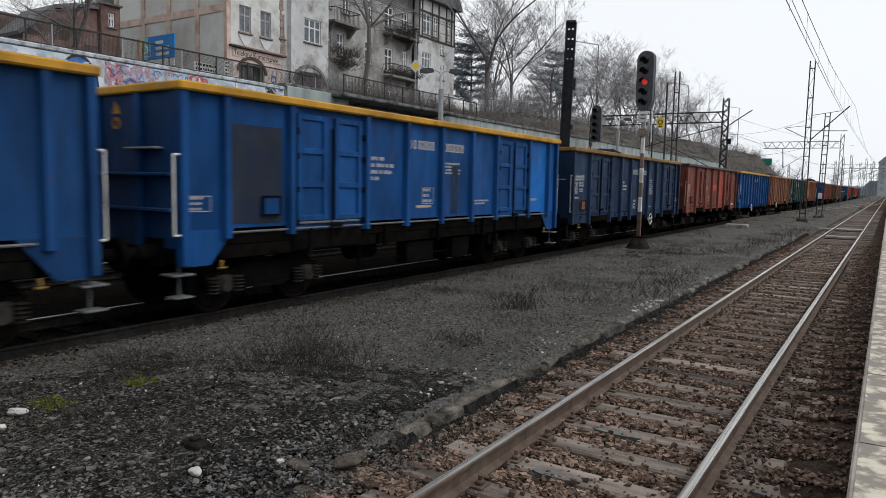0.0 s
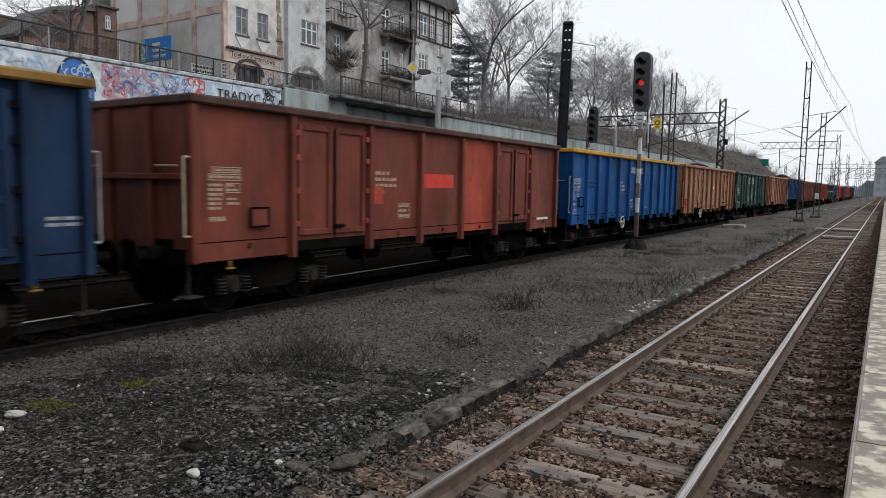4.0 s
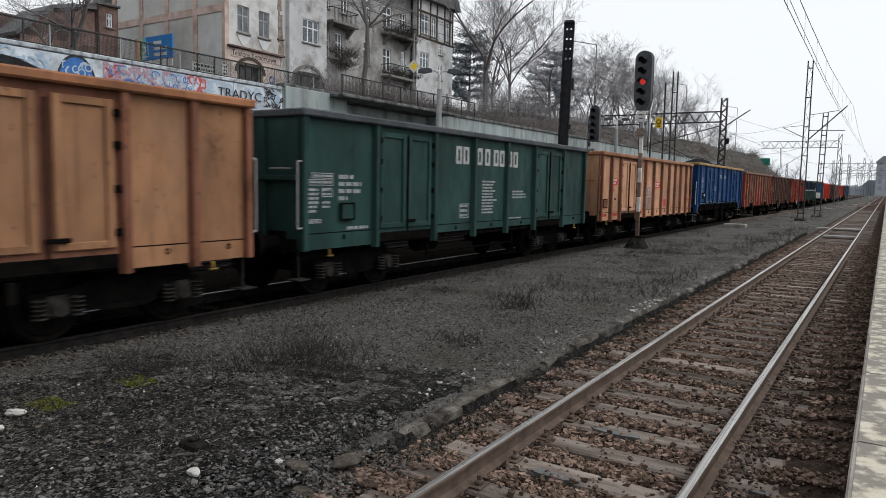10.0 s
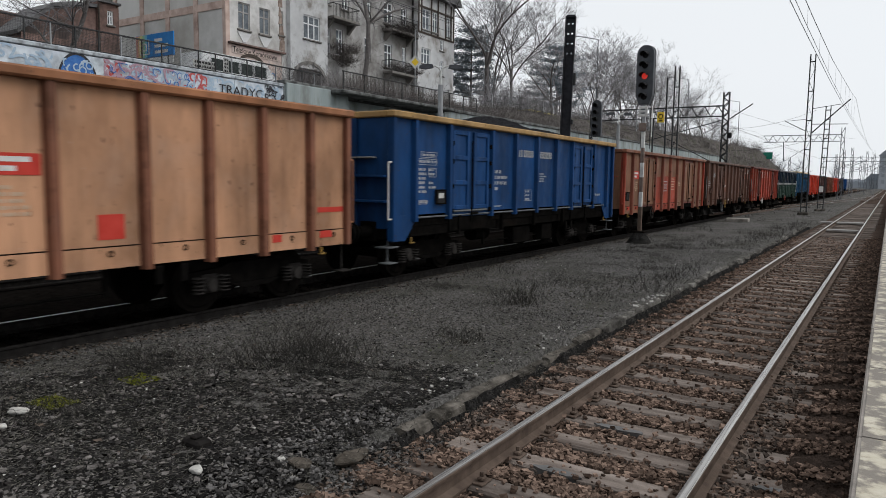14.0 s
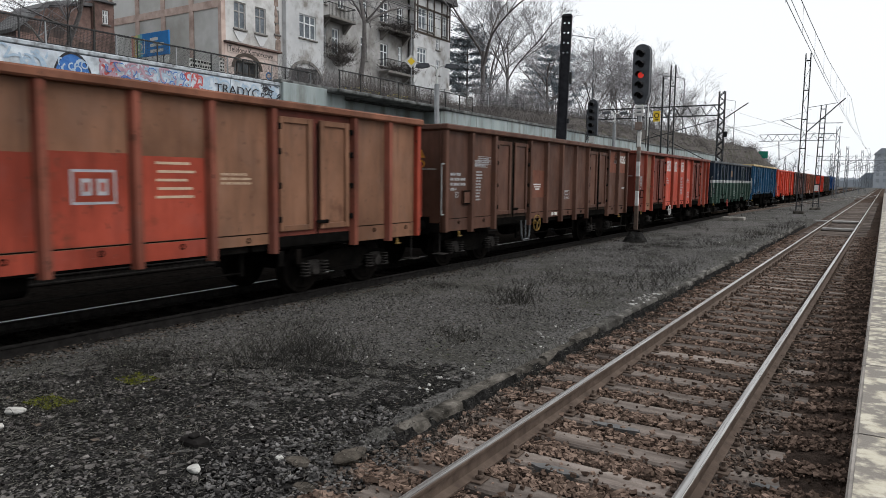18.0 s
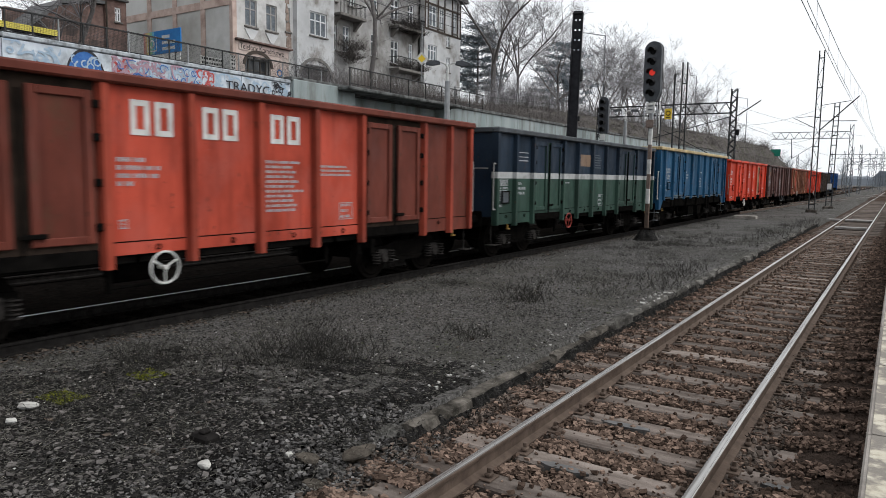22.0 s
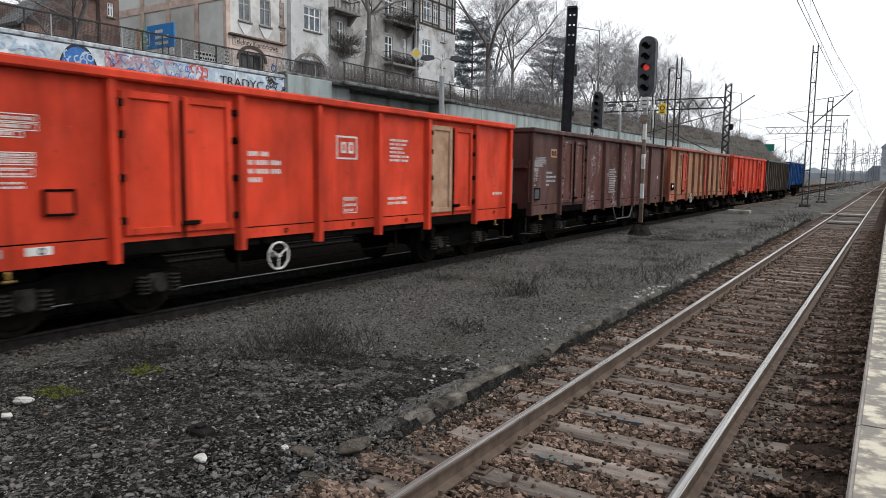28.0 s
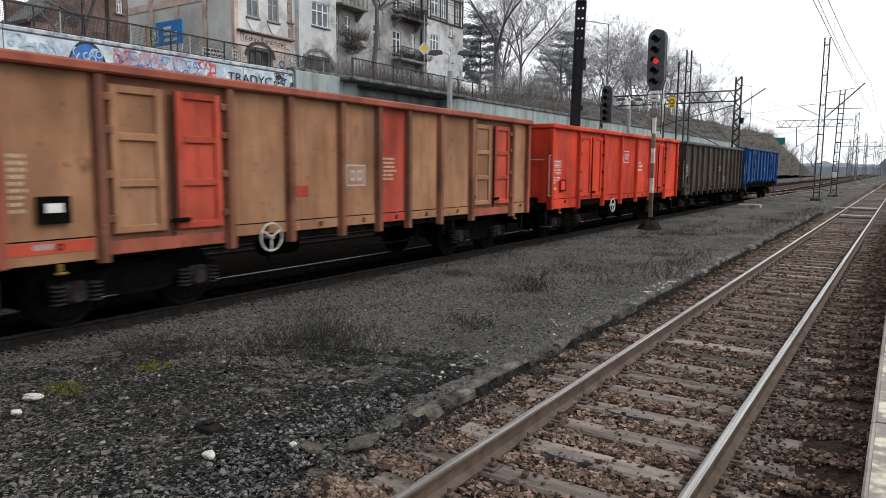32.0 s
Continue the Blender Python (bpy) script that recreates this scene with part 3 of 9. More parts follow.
def track(name, label, x, y0, y1, near, sleepers_to, bed=None):
    t = thing(name, label, "railway track", kind="structure")
    for s in (-1, 1):
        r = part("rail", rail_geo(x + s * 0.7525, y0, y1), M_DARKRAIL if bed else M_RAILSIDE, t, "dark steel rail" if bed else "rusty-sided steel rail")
        # The near head stays dark on these tracks, its shine left out.
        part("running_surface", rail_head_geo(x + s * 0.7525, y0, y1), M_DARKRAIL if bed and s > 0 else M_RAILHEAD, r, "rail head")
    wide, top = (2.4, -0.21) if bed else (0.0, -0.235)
    # Up to 75 m the goods bed colour holds the train's shade.
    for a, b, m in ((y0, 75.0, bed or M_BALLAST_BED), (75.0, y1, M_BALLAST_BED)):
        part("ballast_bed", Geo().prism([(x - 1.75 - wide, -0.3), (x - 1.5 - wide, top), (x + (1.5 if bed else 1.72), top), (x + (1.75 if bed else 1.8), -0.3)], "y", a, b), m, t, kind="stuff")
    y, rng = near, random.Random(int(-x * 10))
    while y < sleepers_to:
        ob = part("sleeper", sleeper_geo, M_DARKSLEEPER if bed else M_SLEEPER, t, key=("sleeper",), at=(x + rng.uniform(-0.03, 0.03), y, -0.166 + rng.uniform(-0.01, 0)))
        ob.rotation_euler = (0, 0, rng.uniform(-0.015, 0.015))
        if -3 < y < 25.5 and name == "near_track":
            for s in (-1, 1):
                part("rail_clip", clip_geo, M_RAILSIDE, t, key=("clip",), at=(x + s * 0.7525, y, -0.166))
        y += 0.6
    return t


def stones(name, label, category, count, area, size, material, z_of, seed, flat=0.7, tilt=1.0, density=None, clear=0.0):
    """Scattered broken stones in one mesh: uneven, flat-faced chips, turned every way."""
    rng = np.random.default_rng(seed)
    base = np.array([(-1, -1, -1), (1, -1, -1), (1, 1, -1), (-1, 1, -1), (-1, -1, 1), (1, -1, 1), (1, 1, 1), (-1, 1, 1)]) * 0.62
    tri = np.array([(3, 2, 1), (3, 1, 0), (4, 5, 6), (4, 6, 7), (0, 1, 5), (0, 5, 4), (1, 2, 6), (1, 6, 5), (2, 3, 7), (2, 7, 6), (3, 0, 4), (3, 4, 7)])
    x0, x1, y0, y1 = area
    u = rng.random(count)
    ys = y0 + (y1 - y0) * u ** (density or 1.0)
    xs = rng.uniform(x0, x1, count)
    if clear:
        # keep most stones off the sleepers
        off = np.abs((ys - 1.4 + 0.3) % 0.6 - 0.3)
        ys = np.where((off < 0.122) & (rng.random(count) < clear), ys + 0.3, ys)
    sz = size[0] + (size[1] - size[0]) * rng.random(count) ** 1.7
    sz *= 0.8 + 0.4 * rng.random(count)
    shape = (base[None] * rng.uniform(0.45, 1.15, (count, 8, 1)) + rng.uniform(-0.22, 0.22, (count, 8, 3))) * np.stack([rng.uniform(0.8, 1.45, count), rng.uniform(0.6, 1.1, count), np.full(count, flat)], 1)[:, None, :]
    a, b = rng.uniform(0, 6.283, count), rng.uniform(-0.6, 0.6, count) * tilt
    ca, sa, cb, sb = np.cos(a), np.sin(a), np.cos(b), np.sin(b)
    X, Y, Z = shape[..., 0], shape[..., 1], shape[..., 2]
    Y, Z = Y * cb[:, None] - Z * sb[:, None], Y * sb[:, None] + Z * cb[:, None]
    X, Y = X * ca[:, None] - Y * sa[:, None], X * sa[:, None] + Y * ca[:, None]
    pts = np.stack([X, Y, Z], 2) * (sz / 2)[:, None, None]
    zs = np.array([z_of(x, y) for x, y in zip(xs, ys)])
    pts += np.stack([xs, ys, zs + sz * 0.18], 1)[:, None, :]
    faces = (tri[None] + 8 * np.arange(count)[:, None, None]).reshape(-1, 3)
    ob = big_mesh(name, pts.reshape(-1, 3), faces, material)
    return tagged(ob, label, category, kind="stuff")


def build_ballast():
    def bed(x, y):
        return -0.205
    rng = random.Random(5)
    shoulder = Geo()
    rows = 150
    for i in range(rows + 1):
        y = 2.6 + 37.4 * i / rows
        for x, z in ((-3.4, -0.2), (-3.2, -0.205), (-3.0, -0.21), (-2.86, -0.22)):
            shoulder.v.append((x, y, z + 0.025 * noise.noise((x * 4, y * 4, 3))))
    for i in range(rows):
        for k in range(3):
            a = i * 4 + k
            shoulder.f.append((a, a + 1, a + 5, a + 4))
    tagged(smooth(part("ballast_shoulder", shoulder, M_BALLAST_BED, fix=False)), "brown ballast shoulder heaped against the old kerb", "ballast", kind="stuff")
    # Bed raised here to lift the stones out of the platform's shade.
    heap = Geo()
    for i in range(rows + 1):
        y = 2.6 + 37.4 * i / rows
        for x, z in ((-0.92, -0.225), (-0.65, -0.19), (-0.35, -0.13), (-0.02, -0.118)):
            heap.v.append((x, y, z + 0.025 * noise.noise((x * 4, y * 4, 8))))
    heap.f = [(i * 4 + k, i * 4 + k + 1, i * 4 + k + 5, i * 4 + k + 4) for i in range(rows) for k in range(3)]
    tagged(smooth(part("ballast_shoulder", heap, M_BALLAST_BED, fix=False)), "brown ballast heaped below the platform edge", "ballast", kind="stuff")

    def rough_bed(x, y):
        on_sleeper = abs((y - 1.4 + 0.3) % 0.6 - 0.3) < 0.13 and abs(x - NEAR_X) < 1.3
        heap = 0.1 * min(max((x + 0.8) / 0.6, 0.0), 1.0)
        return (-0.168 if on_sleeper else -0.194 + 0.03 * noise.noise((x * 3, y * 3, 1))) + heap

    stones("track_ballast", "rust-brown crushed stone ballast between the sleepers", "ballast", 44000, (-3.36, -1.3, 2.6, 34), (0.02, 0.08), M_BALLAST, rough_bed, 11, flat=0.66, tilt=1.2, density=1.9, clear=0.92)
    stones("track_ballast", "oil-darkened ballast beside the platform rail", "ballast", 3600, (-1.15, -0.68, 3.6, 10), (0.02, 0.075), M_BALLASTDARK, rough_bed, 27, flat=0.66, tilt=1.2, density=1.5, clear=0.86)
    stones("track_ballast", "brown ballast below the platform edge", "ballast", 20000, (-1.35, -0.06, 2.6, 34), (0.022, 0.078), M_BALLAST, rough_bed, 28, flat=0.66, tilt=1.2, density=1.8, clear=0.88)
    stones("track_ballast", "rust-brown ballast further back along the platform", "ballast", 5000, (-3.36, -0.06, -4.0, 2.6), (0.03, 0.08), M_BALLAST, rough_bed, 31, flat=0.66, tilt=1.2, clear=0.9)
    stones("track_ballast", "scattered brown stones along the goods line", "ballast", 2600, (-8.82, -8.0, 3, 40), (0.015, 0.045), M_GRAVEL, ground_z, 12, density=1.3)
    stones("track_ballast", "near-black ballast coloured for the shade under the goods train", "ballast", 4500, (-11.2, -8.95, 2, 32), (0.04, 0.07), M_SHADE_BED, lambda x, y: -0.17, 13)
    stones("loose_gravel", "dark broken stones on the cinder ground", "gravel", 36000, (-8.3, -3.5, 2.0, 10.5), (0.006, 0.036), M_GRAVEL, ground_z, 14, flat=0.4, density=1.9)
    stones("loose_gravel", "coarse dark stones nearest the platform", "gravel", 2000, (-7.2, -3.4, 2.0, 5.4), (0.022, 0.08), M_GRAVEL2, ground_z, 15, flat=0.42, density=1.4)
    stones("loose_gravel", "brownish broken stones mixed into the gravel", "gravel", 2000, (-6.8, -3.3, 2.0, 6.5), (0.012, 0.055), M_GRAVEL2, ground_z, 25, flat=0.5, density=1.5)
    stones("loose_gravel", "brown ballast spilled beside the near track", "gravel", 3200, (-3.42, -3.05, 2.2, 11.0), (0.015, 0.065), M_BALLASTDARK, lambda x, y: max(ground_z(x, y), -0.2) + 0.01, 26, density=1.3)
    stones("loose_gravel", "fine dark gravel on the cinder ground", "gravel", 10000, (-8.3, -3.58, 6.5, 30.0), (0.01, 0.05), M_GRAVEL, ground_z, 16, flat=0.35, density=1.3)
    stones("loose_gravel", "dark stones strewn down the broken edge of the bed", "gravel", 5200, (-4.0, -3.1, 2.1, 5.0), (0.01, 0.06), M_GRAVEL, lambda x, y: max(ground_z(x, y), -0.2) + 0.006, 29, flat=0.5)
    stones("pale_pebbles", "scattered chalk-white pebbles on the dark ground", "pebbles", 1000, (-7.8, -3.42, 2.2, 28.0), (0.008, 0.04), M_PALE, ground_z, 17, density=1.6)
    stones("pale_pebbles", "chalk-white pebbles along the old kerb", "pebbles", 60, (-3.95, -3.62, 5.6, 9.6), (0.018, 0.06), M_PALE, ground_z, 18)
    stones("pale_pebbles", "broken whitish crumbs on the old kerb", "pebbles", 60, (-3.62, -3.38, 11.4, 13.1), (0.02, 0.09), M_PALE, lambda x, y: 0.0, 19, flat=0.3)
    stones("leaf_litter", "brown dead leaves blown against the goods line", "dead leaves", 2600, (-8.82, -8.25, 3.0, 30.0), (0.03, 0.075), M_LEAF, lambda x, y: ground_z(x, y) + 0.004, 20, flat=0.1, tilt=1.2, density=1.5)
    stones("leaf_litter", "brown dead leaves scattered on the cinders", "dead leaves", 500, (-8.2, -3.6, 3.0, 16.0), (0.02, 0.06), M_LEAF, lambda x, y: ground_z(x, y) + 0.006, 21, flat=0.1, tilt=1.0, density=1.5)


def kerb_geo(seed):
    """A worn kerb block one metre long: a squared bar with chipped arrises and broken ends."""
    rng, g = random.Random(seed), Geo()
    prof = [(-0.1, -0.26), (-0.1, -0.03), (-0.088, -0.004), (-0.03, 0.004), (0.04, 0.002), (0.086, -0.006), (0.1, -0.03), (0.102, -0.12), (0.1, -0.26)]
    n, m = 13, len(prof)
    for i in range(n):
        end = 0.007 if i in (0, n - 1) else 0.0
        chip = max(0.0, rng.gauss(-0.012, 0.022))
        for u, w in prof:
            worn = (end + abs(rng.gauss(0, 0.006)) + (chip if u > 0.03 else 0.0)) if w > -0.1 else 0.0
            g.v.append((u + rng.gauss(0, 0.004) - (chip * 0.8 if u > 0.03 and w > -0.1 else 0.0), 0.006 + 0.988 * i / (n - 1), w - worn))
    for i in range(n - 1):
        for k in range(m - 1):
            g.f.append((i * m + k, i * m + k + 1, (i + 1) * m + k + 1, (i + 1) * m + k))
    g.f += [tuple(range(m)), tuple((n - 1) * m + k for k in range(m))]
    return g


def build_ash():
    """Black ash trodden into the ground beside the platform track, ragged at its rim."""
    g, step, at = Geo(), 0.11, {}
    for i in range(46):
        for j in range(84):
            x, y = -8.2 + step * i, -2.18 + step * j
            inside = 1.2 - (abs(x + 5.2) / 2.9 if x < -5.2 else abs(x + 5.2) / 3.4) - max(0.0, y - 3.2) / 2.5
            if inside + 0.9 * noise.noise((x * 0.9, y * 0.9, 7)) + 0.5 * noise.noise((x * 4, y * 4, 2)) + 0.5 * noise.noise((x * 9, y * 9, 4)) < 0.1 or x > (-3.62 if y > 4.6 else -3.3):
                continue
            quad = []
            for a, b in ((0, 0), (1, 0), (1, 1), (0, 1)):
                if (i + a, j + b) not in at:
                    at[i + a, j + b] = len(g.v)
                    u, v = x + a * step, y + b * step
                    g.v.append((u, v, ground_z(u, v) + 0.006))
                quad.append(at[i + a, j + b])
            g.f.append(tuple(quad))
    tagged(smooth(part("ash_patch", g, M_ASH, fix=False)), "black wet ash trodden into the ground", "ash", kind="stuff")


def build_kerb():
    k = thing("old_platform_kerb", "low crumbling concrete kerb beside the near track", "kerb", kind="structure")
    rng, y, i = random.Random(8), 4.75, 0
    while y < 40:
        w = rng.uniform(0.9, 1.1)
        low = -0.045 if y < 5.7 else (-0.055 if y < 8.6 else -0.024)
        ob = part("kerb_block", lambda: kerb_geo(i % 5), M_KERB if y < 8.8 else M_KERBPALE, k, key=("kerb", i % 5, y < 8.8), at=(KERB_X + rng.uniform(-0.018, 0.018) - 0.002 * (y - 5), y, low + rng.uniform(-0.02, 0.012)))
        ob.rotation_euler = (rng.uniform(-0.02, 0.02), rng.uniform(-0.06, 0.06), rng.uniform(-0.02, 0.02))
        ob.scale = (0.85, w, 1)
        y += w
        i += 1
    # Black soil strip added to darken the kerb's shadowed track side.
    soil = Geo()
    for i in range(261):
        y = 4.6 + 0.14 * i
        for x, z in ((-3.377, -0.085), (-3.362, -0.11), (-3.34, -0.16), (-3.29, -0.215)):
            soil.v.append((x - 0.002 * (y - 5) + 0.022 * noise.noise((x * 3, y * 2.5, 6)), y, z + 0.022 * noise.noise((x * 5, y * 5, 11))))
    for i in range(260):
        soil.f += [(i * 4 + j, i * 4 + j + 1, i * 4 + j + 5, i * 4 + j + 4) for j in range(3)]
    smooth(part("soil_bank", soil, M_ASH, k, "black soil strip that darkens the shadowed kerb face", kind="stuff", fix=False))
    return k


def build_platform():
    p = thing("platform", "concrete slab platform with a worn painted edge", "platform", kind="structure")
    part("platform_wall", Geo().box(0.06, 0.3, -12, 160, -0.3, 0.36), M_KERB, p)
    rng = random.Random(3)
    for i in range(80):
        y = -10.95 + 2.0 * i
        part("edge_slab", Geo().box(0, 1.2, 0.006, 1.994, -0.13, 0, 0.012), M_PLATFORM, p, key=("slab",), at=(-0.075, y, 0.5 + rng.uniform(-0.004, 0.004)))
        if i < 30:
            part("edge_paint", Geo().box(0.03, 0.66, 0.01, 1.99, 0.0015, 0.004), M_EDGE, p, "flaking pale yellow edge paint", key=("edgepaint",), at=(-0.075, y, 0.503))
    part("platform_surface", Geo().box(1.13, 9, -12, 160, -0.3, 0.497), M_PLATFORM, p)
    return p


build_ground()
track("near_track", "straight near track with shiny rails on weathered sleepers", NEAR_X, -40, 420, -20.2, 100)
track("goods_track", "goods line carrying the train on shade-dark ballast", TRACK_X0, -60, 420, 2.0, 60, M_SHADE_BED)
track("far_track", "empty track behind the goods line", TRACK_X0 - 5.6, -60, 420, 20, 21, M_SHADE_BED)


def build_turnout():
    """A connecting track that leaves the goods line and runs into the near track."""
    t = thing("connecting_track", "rusty connecting track curving between the two lines", "railway track", kind="structure")
    line = [(50, -9.62), (60, -9.3), (70, -8.7), (80, -7.85), (95, -6.35), (110, -4.95), (125, -3.7), (140, -2.7), (155, -2.05), (168, -1.82)]
    for s in (-1, 1):
        r = Geo()
        for (y0, x0), (y1, x1) in zip(line[:-1], line[1:]):
            r.bar((x0 + s * 0.7525, y0, -0.075), (x1 + s * 0.7525, y1, -0.075), 0.075, 0.16)
        part("rail", r, M_RAILSIDE, t, "rusty-sided steel rail")
        h = Geo()
        for (y0, x0), (y1, x1) in zip(line[:-1], line[1:]):
            h.bar((x0 + s * 0.7525, y0, 0.004), (x1 + s * 0.7525, y1, 0.004), 0.055, 0.01)
        part("running_surface", h, M_RAILHEAD, t, "rail head")
    bed = Geo()
    for (y0, x0), (y1, x1) in zip(line[1:-2], line[2:-1]):
        bed.bar((x0, y0, -0.19), (x1, y1, -0.19), 2.9, 0.1)
    part("ballast_bed", bed, M_BALLAST_BED, t, kind="stuff")
    for k in range(70):
        y = 58 + 1.2 * k
        x = np.interp(y, [p[0] for p in line], [p[1] for p in line])
        part("sleeper", sleeper_geo, M_SLEEPER, t, key=("sleeper",), at=(float(x), y, -0.128))


def build_crossing():
    """Pale timber boards laid between the near rails."""
    c = thing("track_crossing", "pale worn timber boards laid between the rails", "track crossing", (NEAR_X, 0, 0), kind="structure")
    for y in (38.0, 38.35, 45.6, 46.0, 46.4):
        part("crossing_board", Geo().box(-0.66, 0.66, -0.14, 0.14, -0.12, -0.03, 0.015), M_PALEBOARD, c, key=("crossboard",), at=(0, y, 0))
    for y in (45.7, 46.1):
        part("crossing_board", Geo().box(-1.5, -0.85, -0.14, 0.14, -0.12, -0.03, 0.015), M_PALEBOARD, c, key=("crossboard2",), at=(0, y, 0))


M_PALEBOARD = surface("pale_weathered_board", (0.2, 0.19, 0.18), (0.3, 0.29, 0.275), 4, 0.9, c3=(0.1, 0.09, 0.085), scale3=3, cover=0.4, bump=0.5, stretch=(0.5, 3, 1))
build_turnout()
build_crossing()
build_ballast()
build_ash()
build_kerb()
build_platform()
for k, (x, y, a, b) in enumerate(((-2.05, 4.9, 0.2, 0.05), (-1.95, 6.1, 0.22, 0.05), (-0.6, 5.5, 0.12, 0.04))):
    g = Geo()
    g.prism([(a * math.cos(w) * (1 + 0.35 * noise.noise((3 * math.cos(w), 3 * math.sin(w), k))), b * math.sin(w) * (1 + 0.4 * noise.noise((3 * math.cos(w), 3 * math.sin(w), k + 9)))) for w in [i * math.pi / 12 for i in range(24)]], "z", -0.05, 0.0)
    tagged(part("puddle", g, M_PUDDLE, at=(x, y, -0.158)), "shallow grey puddle between the sleepers", "puddle", kind="stuff")

# ---- retaining wall, street, embankment ----


def crest(y):
    """Height of the bank's top along the line."""
    if y < 60:
        return min(8.6, max(7.1, street_z(y) - 0.08))
    if y < 120:
        return 8.6 + 1.6 * (y - 60) / 60
    if y < 200:
        return 10.2 + 0.5 * (y - 120) / 80
    return max(10.7 - 11 * (y - 200) / 105, -0.3)


def street_z(y):
    """The street climbs a little along the wall, then runs behind the ridge of the bank."""
    if y < 62:
        return 7.26 + 1.5 * min(max((y - 36) / 26, 0), 1)
    low = crest(y) - 2.4
    return 8.76 + (low - 8.76) * min((y - 62) / 24, 1)


def bank_z(x, y):
    """Height of the bank behind the wall."""
    d = WALL_X - x
    if y < 42:
        return 6.78 if d < 3 else 7.0
    foot = 6.85 if y < 130 else max(6.85 - (y - 130) * 0.35, -0.3)
    top = crest(y)
    if d < 3.4:
        return foot + (top - foot) * d / 3.4
    if d < 4.2:
        return top
    s = min(street_z(y) - 0.12, top)
    if d < 5.2:
        return top + (s - top) * (d - 4.2)
    return s


def build_wall():
    w = thing("retaining_wall", "tall stained concrete retaining wall beside the railway", "retaining wall", kind="structure")
    y = -40.0
    while y < 132:
        white = y < 25
        y1 = min(y + 5.2, 25.5) if white else y + 5.0
        if 28.0 < y < 40.0:
            # the bay under the jutting slab is set back
            y1 = 40.5
            part("recessed_panel", Geo().box(WALL_X - 1.5, WALL_X - 1.0, 28.9, 40.5, -0.3, 6.6), M_WALL, w)
            part("recess_cheek", Geo().box(WALL_X - 1.0, WALL_X, 40.0, 40.49, -0.3, 6.62, 0.01), M_WALL, w)
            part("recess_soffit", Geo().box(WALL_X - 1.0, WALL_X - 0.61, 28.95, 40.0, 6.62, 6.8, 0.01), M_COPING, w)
            y = y1
            continue
        part("wall_panel", Geo().box(WALL_X - 0.6, WALL_X, y + 0.012, y1 - 0.012, -0.3, 6.6 if white else 6.9, 0.01), M_WALLWHITE if white else M_WALL, w)
        part("coping", Geo().box(WALL_X - 0.7, WALL_X + (0.05 if white else 0.09), y + 0.006, y1 - 0.006, 6.62 if white else 6.78, 6.8 if white else 7.0, 0.035), M_WALLWORN if white else M_COPING, w)
        y = y1
    part("wall_pier", Geo().box(WALL_X - 0.7, WALL_X + 0.14, 25.6, 28.9, -0.3, 6.86, 0.03), M_WALL, w)
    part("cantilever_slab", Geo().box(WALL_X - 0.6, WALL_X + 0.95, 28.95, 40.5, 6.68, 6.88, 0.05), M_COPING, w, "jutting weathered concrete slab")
    return w


def build_bank():
    g, rows = Geo(), []
    ys = list(range(-60, 40, 10)) + list(range(40, 330, 4))
    for y in ys:
        row = []
        for x in (WALL_X - 0.3, WALL_X - 1.2, WALL_X - 2.3, WALL_X - 3.4, WALL_X - 4.2, WALL_X - 5.2, WALL_X - 7.5, WALL_X - 11, WALL_X - 40):
            z = bank_z(x, y)
            if y >= 42 and x > WALL_X - 4.6:
                z += 0.22 * noise.noise((x * 0.5, y * 0.4, 2))
            row.append((x, y, z))
        row.append((WALL_X - 90, y, -0.3))
        rows.append(row)
    n = len(rows[0])
    g.v = [p for r in rows for p in r]
    g.f = [(j * n + i, j * n + i + 1, (j + 1) * n + i + 1, (j + 1) * n + i) for j in range(len(rows) - 1) for i in range(n - 1)]
    ob = part("embankment", g, M_SLOPE)
    tagged(smooth(ob), "brown brushy embankment above the wall", "embankment", kind="structure")
    g = Geo()
    ys = (-60, 0, 36, 44, 52, 61.9, 75, 90, 105, 120, 150, 180, 210, 240)
    g.v = [(x, y, street_z(y) + dz) for y in ys for x, dz in ((WALL_X - 10.6, -0.4), (WALL_X - 10.6, 0), (WALL_X - 4.3 - (1.0 if y > 70 else 0), 0), (WALL_X - 4.3 - (1.0 if y > 70 else 0), -0.4))]
    for j in range(len(ys) - 1):
        g.f += [(j * 4 + i, j * 4 + (i + 1) % 4, j * 4 + 4 + (i + 1) % 4, j * 4 + 4 + i) for i in range(4)]
    g.f += [(0, 1, 2, 3), tuple(len(ys) * 4 - 4 + i for i in range(4))]
    st = part("street", g, M_STREET)
    tagged(st, "street on top of the retaining wall", "road", kind="structure")


build_wall()
build_bank()

# ---- the goods train ----
TRACK_X = TRACK_X0
PITCH = 14.04
WHEEL_R = 0.46
RIBS_E = (0, 1.05, 2.05, 4.05, 5.15, 6.35, 7.55, 8.75, 10.75, 11.8, 12.84)
RIBS_G = (0, 1.05, 2.05, 4.05, 5.15, 6.35, 7.55, 8.75, 9.78, 10.8, 11.85, 12.84)
RIBS_P = (0, 2.0, 4.04, 5.74, 7.4, 9.07, 11.05, 12.84)
RIBS_F = (0, 2.0, 4.02, 5.7, 7.35, 8.95, 9.97, 11.0, 12.84)
RIBS_I = (0, 1.48, 3.49, 4.61, 5.72, 6.85, 7.94, 9.03, 10.1, 12.07, 12.84)
RIBS_J = (0, 0.8, 2.12, 4.06, 5.35, 6.65, 7.95, 9.15, 10.98, 12.25, 12.85)
RIBS_N = (0, 1.36, 2.38, 3.37, 4.57, 5.76, 6.7, 7.64, 8.79, 9.92, 10.92, 11.85, 12.81)
